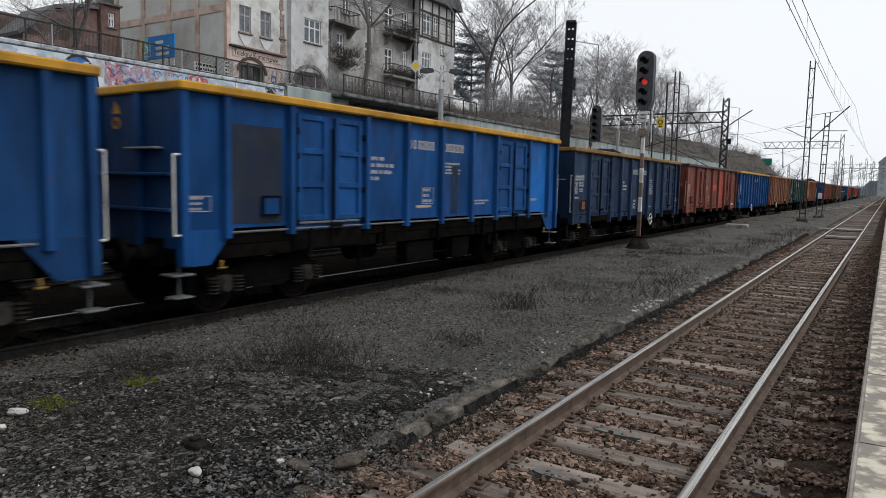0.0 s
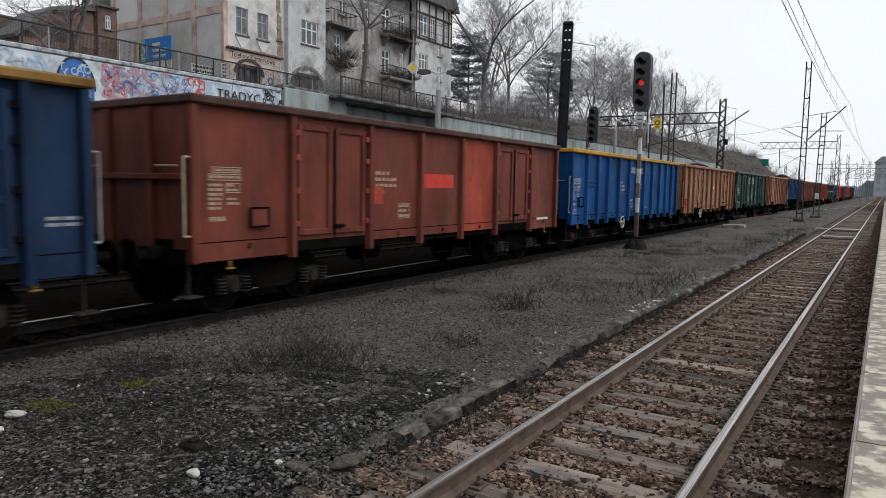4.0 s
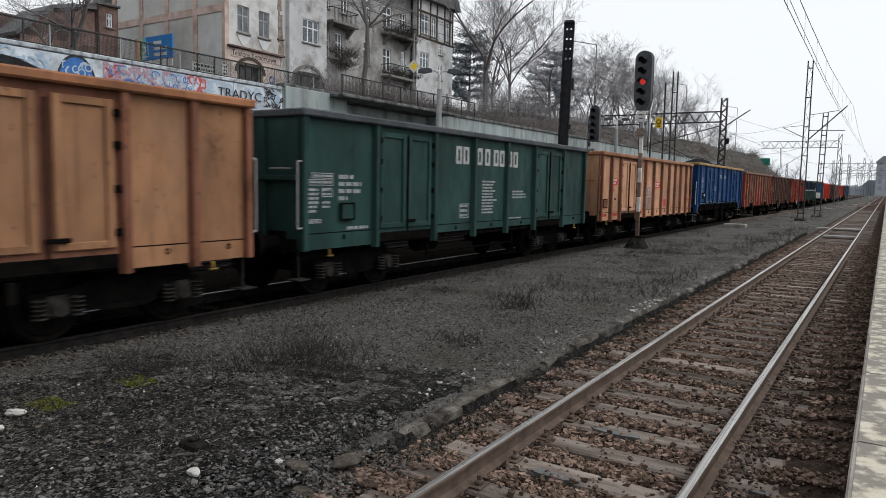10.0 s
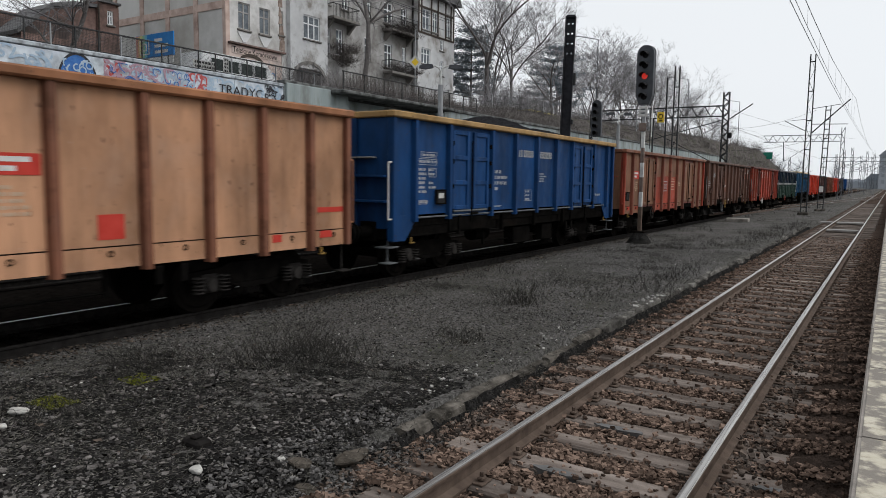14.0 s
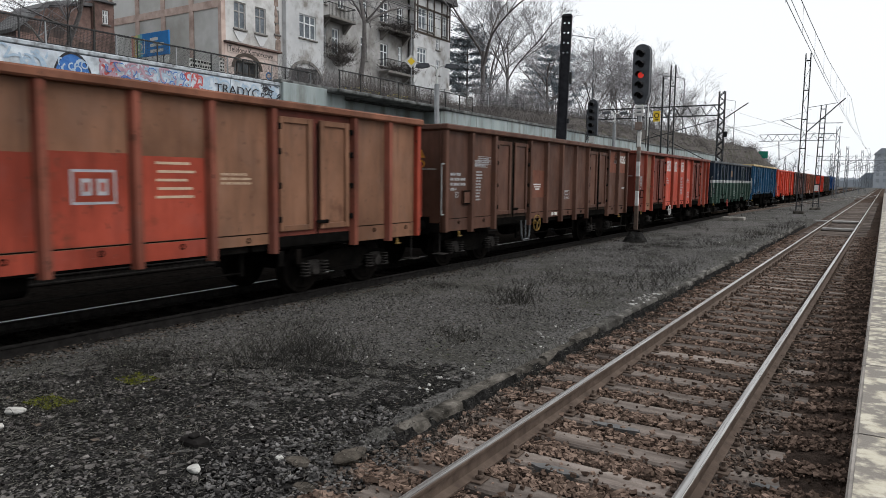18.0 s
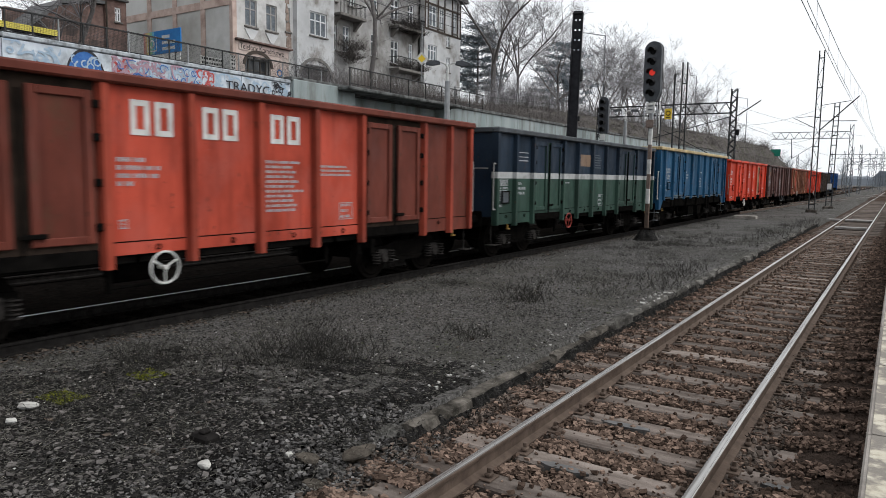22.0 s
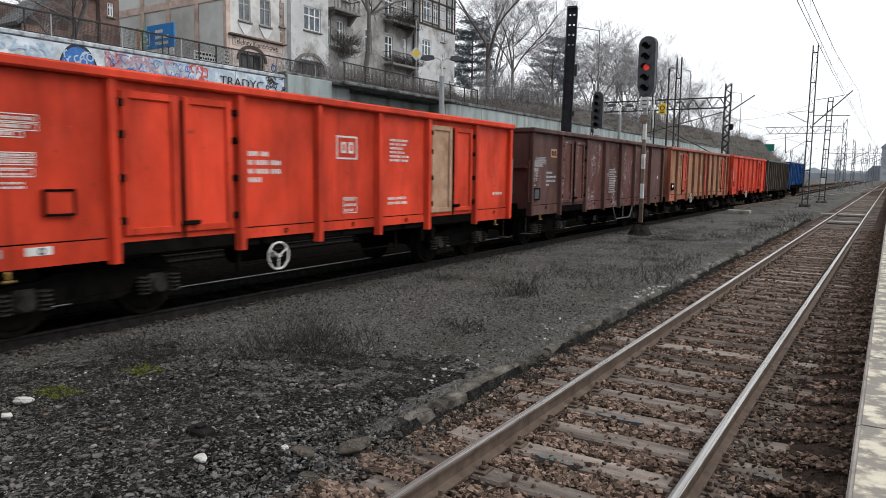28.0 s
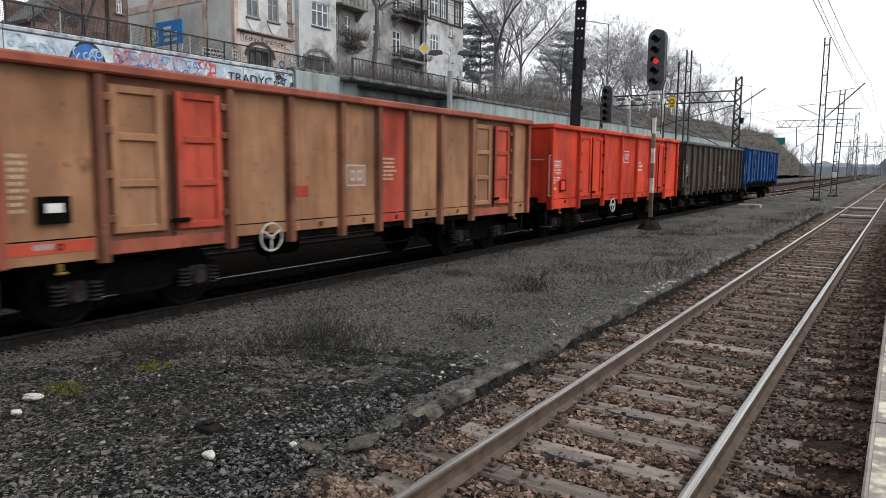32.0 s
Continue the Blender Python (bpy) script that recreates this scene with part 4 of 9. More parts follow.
RIBS_T = (0, 1.26, 3.22, 4.42, 5.65, 6.68, 7.61, 8.75, 10.04, 11.97, 12.9)
RIBS_V = (0, 1.2, 2.34, 4.37, 5.5, 6.59, 7.7, 8.76, 10.72, 11.8, 12.84)
RIBS_R = (0, 1.05, 2.05, 4.06, 5.31, 6.56, 7.78, 8.98, 10.95, 11.95, 12.84)
Z_TOP, Z_RIM, Z_LOW, Z_FOOT = 3.30, 3.17, 1.02, 0.86
PANEL_X, RIB_X = 1.40, 1.50


def rib_geo(foot=Z_FOOT, head=Z_RIM):
    g = Geo()
    return g.prism([(PANEL_X, -0.085), (PANEL_X, 0.085), (RIB_X, 0.05), (RIB_X, -0.05)], "z", foot, head)


DOOR_Z0, DOOR_Z1 = 1.2, 3.06


def door_leaf(parent, w, rails, material, at, flip, z0=DOOR_Z0, z1=DOOR_Z1):
    """One leaf, w wide from y = 0: a sheet with a raised frame of stiles and rails."""
    x0, x1 = PANEL_X + 0.004, PANEL_X + 0.055
    leaf = part("door", Geo().box(x0, x0 + 0.012, 0.03, w - 0.03, z0 + 0.03, z1 - 0.03), material, parent, key=("sheet", w, z0), at=at)
    if flip:
        leaf.rotation_euler = (0, 0, math.pi)
    for k, y in enumerate((0.02, w - 0.13)):
        part("door_stile", Geo().box(x0, x1, y, y + 0.11, z0, z1, 0.01), material, leaf, key=("stile", w, k, z0))
    for i in range(rails + 2):
        z = z0 + 0.05 + (z1 - z0 - 0.1) * i / (rails + 1)
        part("door_rail", Geo().box(x0, x1 - 0.004, 0.131, w - 0.131, z - 0.05, z + 0.05, 0.01), material, leaf, key=("drail", w, rails, i, z0))
    return leaf


def wheelset_geo():
    g = Geo()
    for s in (-1, 1):
        g.tube((s * 0.69, 0, 0), (s * 0.82, 0, 0), WHEEL_R, WHEEL_R - 0.008, 26)
        g.tube((s * 0.655, 0, 0), (s * 0.69, 0, 0), WHEEL_R + 0.028, WHEEL_R + 0.028, 26)
        g.tube((s * 0.82, 0, 0), (s * 0.85, 0, 0), WHEEL_R - 0.07, WHEEL_R - 0.1, 26)
        g.tube((s * 0.85, 0, 0), (s * 0.93, 0, 0), 0.11, 0.1, 14)
        for k in range(4):
            w = k * math.pi / 2
            g.tube((s * 0.86, 0.26 * math.cos(w), 0.26 * math.sin(w)), (s * 0.872, 0.26 * math.cos(w), 0.26 * math.sin(w)), 0.04, 0.04, 8)
    g.tube((-1.0, 0, 0), (1.0, 0, 0), 0.075, 0.075, 12)
    return g


def bogie_frame_geo():
    g = Geo()
    for s in (-1, 1):
        side = [(-1.24, 0.5), (-1.24, 0.66), (-0.66, 0.7), (-0.45, 0.76), (0.45, 0.76), (0.66, 0.7), (1.24, 0.66), (1.24, 0.5), (0.68, 0.55), (0.5, 0.44), (0.3, 0.36), (-0.3, 0.36), (-0.5, 0.44), (-0.68, 0.55)]
        g.prism(side, "x", s * 0.98, s * 1.06)
        g.prism([(-0.52, 0.43), (0.52, 0.43), (0.3, 0.35), (-0.3, 0.35)], "x", s * 1.06, s * 1.12)
    g.box(-0.96, 0.96, -0.22, 0.22, 0.55, 0.82, 0.03)
    for e in (-1.15, 1.15):
        g.box(-0.96, 0.96, e - 0.05, e + 0.05, 0.5, 0.62, 0.015)
    return g


def spring_geo():
    g = Geo()
    for k in range(5):
        g.ring((0, 0, 0.36 + k * 0.055), "z", 0.075, 0.02, 8, 3)
    return g


def axlebox_geo():
    g = Geo()
    g.box(0.94, 1.14, -0.16, 0.16, 0.34, 0.62, 0.04)
    g.tube((1.14, 0, 0.46), (1.18, 0, 0.46), 0.12, 0.1, 14)
    return g


def handwheel_geo():
    g = Geo()
    g.ring((0, 0, 0), "x", 0.215, 0.016, 24, 6)
    g.tube((-0.12, 0, 0), (0.03, 0, 0), 0.03, 0.03, 8)
    for k in range(3):
        w = 2 * math.pi * k / 3 + 0.5
        g.tube((0, 0, 0), (0, 0.215 * math.cos(w), 0.215 * math.sin(w)), 0.012, 0.012, 6)
    return g


def buffer_geo():
    g = Geo()
    g.box(-0.2, 0.2, -0.04, 0.0, -0.2, 0.2, 0.01)
    g.tube((0, -0.04, 0), (0, -0.34, 0), 0.12, 0.11, 14).tube((0, -0.34, 0), (0, -0.55, 0), 0.085, 0.085, 12)
    g.tube((0, -0.55, 0), (0, -0.61, 0), 0.22, 0.24, 18)
    return g


def coupling_geo():
    g = Geo()
    g.box(-0.05, 0.05, -0.36, 0.0, 0.98, 1.1, 0.02)
    g.ring((0, -0.42, 0.94), "x", 0.12, 0.025, 14, 6)
    g.tube((0, -0.52, 0.86), (0, -0.66, 0.9), 0.04, 0.04, 8)
    return g


def stencil(parent, rng, kind, y0, z0, y1, z1, material=None):
    """Stencilled marks as plain bars between two corners: a number of four lines, a paragraph, a framed table, a mixed block."""
    g, x0, x1 = Geo(), PANEL_X + 0.002, PANEL_X + 0.005

    def words(a, b, z, h, fill=1.0, char=0.62):
        """A line of upright bars, one a character, broken into words."""
        y, n = a, rng.randint(2, 5)
        while y + h * char * 0.5 < a + (b - a) * fill:
            g.box(x0, x1, y, min(y + h * char, b), z, z + h)
            n -= 1
            y += h * (char + 0.24) + (h * 0.55 if n == 0 else 0)
            n = n or rng.randint(2, 6)

    def outline(a, b, lo, hi, t=0.011):
        g.box(x0, x1, a, b, lo, lo + t).box(x0, x1, a, b, hi - t, hi).box(x0, x1, a, a + t, lo + t, hi - t).box(x0, x1, b - t, b, lo + t, hi - t)

    w, h = y1 - y0, z1 - z0
    if kind == "number":
        for i, fill in enumerate((0.62, 1.0, 0.94, 0.36)):
            words(y0, y1, z1 - (i + 0.72) * h / 3.8, h / 3.8 * 0.55, fill, 0.5)
    elif kind in ("paragraph", "line"):
        n = max(1, round(h / (0.075 if kind == "paragraph" else 0.09)))
        for i in range(n):
            words(y0, y1, z1 - (i + 0.75) * h / n, h / n * 0.55, rng.uniform(0.65, 1.0))
    elif kind == "table":
        outline(y0, y1, z0, z1)
        for i in range(3):
            words(y0 + 0.04, y1 - 0.04, z0 + (i + 0.3) * h / 3, h / 3 * 0.5, rng.uniform(0.6, 1.0))
    elif kind == "banner":
        outline(y0 + w * 0.2, y1, z0 + h * 0.64, z1)
        outline(y0, y1, z0 + h * 0.3, z0 + h * 0.62)
        outline(y0, y0 + w * 0.8, z0, z0 + h * 0.28)
        for a, b, z in ((y0 + w * 0.28, y1 - 0.04, 0.74), (y0 + 0.04, y1 - 0.04, 0.4), (y0 + 0.04, y0 + w * 0.7, 0.08)):
            words(a, b, z0 + h * z, h * 0.14, 0.95)
    else:
        outline(y0 + w * 0.12, y1, z1 - h * 0.11, z1)
        outline(y0, y1, z1 - h * 0.25, z1 - h * 0.13)
        words(y0 + w * 0.2, y1 - 0.03, z1 - h * 0.08, h * 0.045)
        words(y0 + 0.03, y1 - 0.03, z1 - h * 0.21, h * 0.05)
        for i in range(6):
            z = z1 - h * (0.36 + 0.085 * i)
            words(y0, y0 + w * 0.42, z, h * 0.05, rng.uniform(0.8, 1.0))
            if i % 3 != 2:
                words(y0 + w * 0.56, y1 - 0.04, z, h * 0.045, rng.uniform(0.7, 1.0))
        outline(y0 + w * 0.54, y1 - 0.02, z1 - h * 0.48, z1 - h * 0.3)
        outline(y0 + w * 0.02, y0 + w * 0.5, z0, z0 + h * 0.08)
        words(y0 + w * 0.06, y0 + w * 0.46, z0 + h * 0.02, h * 0.04)
    return part("lettering", g, material or M_MARK, parent, "illegible stencilled writing", kind="stuff")


def default_marks(ribs):
    a, b = ribs[1] + 0.15, ribs[len(ribs) // 2] + 0.15
    return [("block", 0.15, 1.45, min(0.8, ribs[1] - 0.1), 2.3), ("number", b, 1.85, b + 0.7, 2.35), ("table", b + 1.4, 1.4, b + 1.8, 1.7)]


def wagon(index, label, ribs, doors, body, rim, rib_paint=None, door_paint=None, bays=None, rails=0, end_paint=None, wheel=None, wheel_y=8.1, platform=False, load=False, grab=True, plates=(), half_hatch=False, end_plate=None, bands=(), door_gap=None, corner_paint=None, grab_paint=None, step_rail=None, waybill=None, hinges=None, marks=(), ink=None, way=(0.66, 1.42), wheel_z=0.84, platform_ledge=0.0, sill_paint=None, paper=False, end_mark=0.0):
    length = ribs[-1]
    rng = random.Random(100 + index)
    w = thing("gondola_wagon", label, "freight wagon", (TRACK_X, 0, 0), "wagons of the goods train")
    rib_paint, door_paint, end_paint, bays = rib_paint or body, door_paint or body, end_paint or body, bays or {}
    high = ribs is RIBS_J
    low, foot = (1.36, 1.22) if high else (Z_LOW, Z_FOOT)
    top, edge, door_z0, door_z1, deck = (3.43, 3.30, 1.42, 3.2, 1.32) if high else (Z_TOP, Z_RIM, DOOR_Z0, DOOR_Z1, 1.2)
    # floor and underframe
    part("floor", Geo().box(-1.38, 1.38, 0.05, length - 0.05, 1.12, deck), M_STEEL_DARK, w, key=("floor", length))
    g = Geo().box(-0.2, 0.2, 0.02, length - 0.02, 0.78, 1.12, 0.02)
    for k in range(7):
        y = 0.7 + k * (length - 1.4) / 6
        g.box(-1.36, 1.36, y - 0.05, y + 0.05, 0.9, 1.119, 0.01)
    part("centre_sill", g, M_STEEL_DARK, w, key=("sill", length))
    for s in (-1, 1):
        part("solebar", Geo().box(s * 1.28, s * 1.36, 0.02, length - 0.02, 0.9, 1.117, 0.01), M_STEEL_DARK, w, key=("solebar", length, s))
        # sides, bay by bay
        for i, (a, b) in enumerate(zip(ribs[:-1], ribs[1:])):
            if i in doors:
                part("door_backing", Geo().box(s * (PANEL_X - 0.03), s * PANEL_X, a, b, 1.26 if high else 1.119, edge), (door_gap or (M_DOORGAP if ribs in (RIBS_E, RIBS_V, RIBS_R, RIBS_T) else body)), w, key=("backing", a, b, s, high))
                part("door_sill", Geo().box(s * (PANEL_X - 0.03), s * (PANEL_X + 0.01), a + 0.09, b - 0.09, 0.94, 1.25 if high else 1.116, 0.006), sill_paint or M_STEEL_DARK, w, key=("dsill", a, b, s))
                gap = 0.05 if ribs is RIBS_P else 0.15
                half = (b - a - 0.24 - gap) / 2
                for k in (0, 1):
                    paint_here = bays.get((i, k), bays.get(i, door_paint))
                    leaf = door_leaf(w, round(half, 3), rails, paint_here, (0, a + 0.12 + k * (half + gap) + (0 if s > 0 else half), 0), s < 0, door_z0, door_z1)
                    if s > 0:
                        for z in (1.4, 1.95, 2.5, 2.9):
                            yy = -0.01 if k == 0 else half + 0.01
                            part("hinge", Geo().box(PANEL_X + 0.05, PANEL_X + 0.085, -0.05, 0.05, -0.05, 0.05, 0.012), hinges or (rib_paint if rib_paint is not body else M_STEEL_DARK), leaf, key=("hinge",), at=(0, yy, z))
                if s > 0:
                    mid = (a + b) / 2
                    lock = Geo().box(PANEL_X + 0.05, PANEL_X + 0.075, mid - 0.018, mid + 0.018, 1.12, 3.0, 0.006)
                    lock.box(PANEL_X + 0.06, PANEL_X + 0.1, mid - 0.05, mid + 0.26, 1.3, 1.36, 0.01)
                    part("lock_bar", lock, M_STEEL_DARK, w, key=("lock", mid))
            else:
                hem = 0.91 if not high and (i < min(doors or (1,)) or i > max(doors or (len(ribs) - 3,))) else low
                g = Geo().box(s * (PANEL_X - 0.025), s * PANEL_X, a, b, hem, edge)
                g.box(s * PANEL_X, s * (PANEL_X + 0.008), a, b, hem, low + (0.05 if high else 0.16))
                part("side_panel", g, bays.get(i, body), w, key=("panel", a, b, s, hem))
                if s > 0 and not high:
                    part("panel_seam", Geo().box(PANEL_X, PANEL_X + 0.009, a + 0.09, b - 0.09, Z_LOW + 0.162, Z_LOW + 0.178), M_STEEL_DARK, w, key=("seam", a, b))
                    if b - a > 0.9:
                        part("lashing_ring", Geo().ring((PANEL_X + 0.02, (a + b) / 2 + 0.1, Z_LOW + 0.08), "x", 0.035, 0.009, 10, 4), M_STEEL_DARK, w, key=("ringlash", a, b))
        for i, y in enumerate(ribs[1:-1]):
            r = part("side_rib", lambda: rib_geo(foot, edge), rib_paint, w, key=("rib", foot), at=(0, y, 0))
            if s < 0:
                r.rotation_euler = (0, 0, math.pi)
        for y, e in ((0.0, 1), (length, -1)):
            g = Geo().box(s * (PANEL_X - 0.07), s * RIB_X, y, y + e * 0.12, (0.86 if high else Z_FOOT + 0.04), edge, 0.015)
            part("corner_post", g, corner_paint or rib_paint, w, key=("corner", y, s, high))
        part("top_rail", Geo().box(s * 1.36, s * 1.54, -0.05, length + 0.05, edge, top, 0.025), rim, w, key=("rail", length, s, high))
        for e in (0, 1):
            bu = part("buffer", buffer_geo, M_STEEL_DARK, w, key=("buffer",), at=(s * 0.875, 0 if e == 0 else length, 1.04))
            if e:
                bu.rotation_euler = (0, 0, math.pi)
    # ends
    for y, e in ((0.0, 1), (length, -1)):
        mat = end_paint
        part("end_wall", Geo().box(-1.33, 1.33, y + e * 0.03, y + e * 0.06, 1.1, edge), mat, w, key=("end", y, high))
        part("end_rail", Geo().box(-1.36, 1.36, y - e * 0.05, y + e * 0.1, edge + 0.002, top - 0.003, 0.02), rim, w, key=("endrail", y, high))
        part("headstock", Geo().box(-1.32, 1.32, y, y + e * 0.1, 0.88, 1.1, 0.015), M_STEEL_DARK, w, key=("head", y))
        for x in (-0.5, 0.5):
            part("end_rib", Geo().box(x - 0.07, x + 0.07, y - e * 0.03, y + e * 0.04, 1.1, edge, 0.012), rib_paint, w, key=("endrib", x, y, high))
        if platform:
            part("end_ledge", Geo().box(0.3, 1.05, y - e * 0.1, y + e * 0.03, 2.5, 2.53, 0.008), M_RODPALE, w, "worn half-width ledge", key=("halfledge", y))
            for z in (1.62, 2.12):
                part("end_ledge", Geo().box(-1.34, 1.34, y - e * 0.12, y + e * 0.03, z, z + 0.05, 0.01), mat, w, key=("ledge", y, z))
        if platform_ledge:
            part("end_ledge", Geo().box(-1.34, 1.34, y - e * 0.07, y + e * 0.03, platform_ledge, platform_ledge + 0.09, 0.01), mat, w, key=("ledge", y, platform_ledge))
        c = part("coupling", coupling_geo, M_STEEL_DARK, w, key=("coupling",), at=(0, y, 0))
        if e < 0:
            c.rotation_euler = (0, 0, math.pi)
        for s in (-1, 1):
            g = Geo()
            if grab:
                g.tube((s * 1.44, y - e * 0.1, 1.3), (s * 1.44, y - e * 0.1, 2.42), 0.016, 0.016, 8)
                g.tube((s * 1.44, y - e * 0.1, 2.42), (s * 1.44, y + e * 0.02, 2.42), 0.018, 0.018, 6).tube((s * 1.44, y - e * 0.1, 1.3), (s * 1.44, y + e * 0.02, 1.3), 0.018, 0.018, 6)
                if platform and s < 0:
                    g.path([(s * 1.3, y - e * 0.05, 2.28), (s * 0.9, y - e * 0.4, 2.28), (s * 0.9, y - e * 0.45, 1.5), (s * 0.95, y - e * 0.35, 1.15)], 0.016, 6)
                elif not platform:
                    g.tube((s * 1.25, y - e * 0.06, 2.3), (s * 0.75, y - e * 0.06, 2.3), 0.016, 0.016, 6)
                part("grab_rail", g, grab_paint or (M_WHITE if platform else M_RODPALE), w, "painted grab rail", key=("grab", y, s, platform))
            g = Geo().bar((s * 1.3, y + e * 0.06, 0.95), (s * 1.3, y + e * 0.06, 0.42), 0.03, 0.02).box(s * 1.2, s * 1.46, y - e * 0.1, y + e * 0.2, 0.405, 0.43, 0.008)
            if platform:
                g.box(s * 1.12, s * 1.46, y - e * 0.12, y + e * 0.22, 0.72, 0.75, 0.008)
            part("footstep", g, M_RODGREY if platform else M_CASTGREY, w, "worn metal footstep", key=("step", y, s, platform))
            part("rope_bracket", Geo().box(s * 1.39, s * 1.44, y + e * 0.69, y + e * 0.74, 0.8, 0.9, 0.015).box(s * 1.4, s * 1.47, y + e * 0.65, y + e * 0.78, 0.77, 0.802, 0.012), M_YELLOW, w, "yellow rope bracket", key=("bracket", y, s))
    # running gear
    for yc in (length / 2 - 4.5, length / 2 + 4.5):
        bogie = part("bogie", bogie_frame_geo, M_STEEL_DARK, w, "grimy cast steel bogie frame in a shade-black colour", key=("bogie",), at=(0, yc, 0))
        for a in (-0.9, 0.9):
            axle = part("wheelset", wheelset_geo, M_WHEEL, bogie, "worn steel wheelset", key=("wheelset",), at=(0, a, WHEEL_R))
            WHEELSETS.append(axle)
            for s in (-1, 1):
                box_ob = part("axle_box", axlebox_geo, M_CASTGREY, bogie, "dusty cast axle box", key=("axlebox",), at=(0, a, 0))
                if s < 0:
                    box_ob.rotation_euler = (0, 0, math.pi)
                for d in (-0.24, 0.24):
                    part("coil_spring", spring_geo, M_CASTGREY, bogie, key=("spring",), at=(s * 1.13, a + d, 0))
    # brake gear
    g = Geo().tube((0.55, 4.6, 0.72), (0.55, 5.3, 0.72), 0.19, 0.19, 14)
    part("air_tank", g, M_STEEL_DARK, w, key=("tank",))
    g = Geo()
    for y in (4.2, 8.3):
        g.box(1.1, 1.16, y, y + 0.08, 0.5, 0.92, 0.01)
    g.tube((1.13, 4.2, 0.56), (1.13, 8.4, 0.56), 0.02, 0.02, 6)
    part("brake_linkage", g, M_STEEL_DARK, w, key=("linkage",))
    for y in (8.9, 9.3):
        part("brake_lever_plate", Geo().box(1.36, 1.4, 0, 0.12, 0.62, 0.88, 0.01), M_STEEL_DARK, w, "near-black brake lever plate", key=("levers",), at=(0, y, 0))
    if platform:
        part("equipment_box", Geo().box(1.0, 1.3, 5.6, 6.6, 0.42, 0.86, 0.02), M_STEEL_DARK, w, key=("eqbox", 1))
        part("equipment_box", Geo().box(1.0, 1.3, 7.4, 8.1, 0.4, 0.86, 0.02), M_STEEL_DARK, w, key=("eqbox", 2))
        part("truss_rod", Geo().tube((1.43, 0.75, 1.3), (1.43, length - 0.75, 1.3), 0.02, 0.02, 6), M_RODGREY, w, "worn grey rod along the sill", key=("truss", length))
        for y in (2.6, 4.7, 6.6, 8.6, 10.4):
            part("rod_bracket", Geo().box(1.36, 1.45, -0.04, 0.04, 0.86, 1.31, 0.01), M_STEEL_DARK, w, key=("rodbracket",), at=(0, y, 0))
        for s in (-1, 1):
            for y0, y1 in ((0.02, 0.78), (length - 0.78, length - 0.02)):
                e, c = (1, y0) if y0 < 1 else (-1, y1)
                part("corner_skirt", Geo().prism([(c, 1.359), (c + e * 0.95, 1.359), (c + e * 0.5, 0.84), (c, 0.84)], "x", s * 1.385, s * 1.41), body, w, key=("skirt", y0, s))
        end_mark = -0.06
    if end_mark:
        up = 0.47 if platform else 0.0
        part("warning_mark", Geo().prism([(end_mark - 0.1, 2.56 + up), (end_mark + 0.1, 2.56 + up), (end_mark, 2.74 + up)], "y", 0.022, 0.0295), M_SIGNORANGE, w, "small orange warning triangle", key=("warn", end_mark))
        part("round_mark", Geo().tube((end_mark, 0.0295, 2.42 + up), (end_mark, 0.022, 2.42 + up), 0.09, 0.09, 16), M_SIGNORANGE, w, "small round orange mark", key=("roundmark", end_mark))
        part("mark_centre", Geo().tube((end_mark, 0.0215, 2.42 + up), (end_mark, 0.019, 2.42 + up), 0.05, 0.05, 12), M_BLACK, w, key=("markcentre", end_mark))
    if step_rail:
        a, b = step_rail
        part("step_rail", Geo().path([(1.44, a, 1.0), (1.44, a + min(0.3, (b - a) * 0.12), 0.58), (1.44, a + min(0.42, (b - a) * 0.2), 0.48), (1.44, b - min(0.42, (b - a) * 0.2), 0.48), (1.44, b - min(0.3, (b - a) * 0.12), 0.58), (1.44, b, 1.0)], 0.022, 6).tube((1.44, (a + b) / 2, 0.48), (1.44, (a + b) / 2, 1.0), 0.016, 0.016, 6), M_RODGREY, w, "hanging step rail")
    if wheel:
        part("brake_handwheel", handwheel_geo, wheel, w, "spoked brake handwheel", key=("handwheel",), at=(1.5, wheel_y, wheel_z))
    # load
    if load:
        rows, cols, base = 64, 12, top - 0.45
        verts, faces = [], []
        for i in range(rows + 1):
            for j in range(cols + 1):
                y, x = 0.2 + (length - 0.4) * i / rows, -1.3 + 2.6 * j / cols
                heap = max((crest_z - base) * math.exp(-((y - yc) / hw) ** 4) for yc, hw, crest_z in load)
                z = base + heap * (1 - 0.85 * (abs(x) / 1.33) ** 1.6) + 0.07 * noise.noise((x * 2.5, y * 2.5, index)) + 0.035 * noise.noise((x * 8, y * 8, index))
                verts.append((x, y, z))
        for i in range(rows):
            for j in range(cols):
                a = i * (cols + 1) + j
                faces.append((a, a + 1, a + cols + 2, a + cols + 1))
        big_mesh("coal_load", verts, faces, M_COAL, kind="", parent=w, label="heaped black coal load")
    # box for waybills, writing
    holder = part("waybill_box", Geo().box(PANEL_X, PANEL_X + 0.05, 0, 0.38, 0, 0.32, 0.012), waybill or (rib_paint if not half_hatch else body), w, "small square waybill holder", key=("waybill",), at=(0, *way))
    part("waybill_frame", Geo().box(PANEL_X + 0.05, PANEL_X + 0.062, 0.0, 0.38, 0.0, 0.03).box(PANEL_X + 0.05, PANEL_X + 0.062, 0.0, 0.38, 0.29, 0.32).box(PANEL_X + 0.05, PANEL_X + 0.062, 0.0, 0.03, 0.03, 0.29).box(PANEL_X + 0.05, PANEL_X + 0.062, 0.35, 0.38, 0.03, 0.29), M_STEEL_DARK, holder, key=("wayframe",))
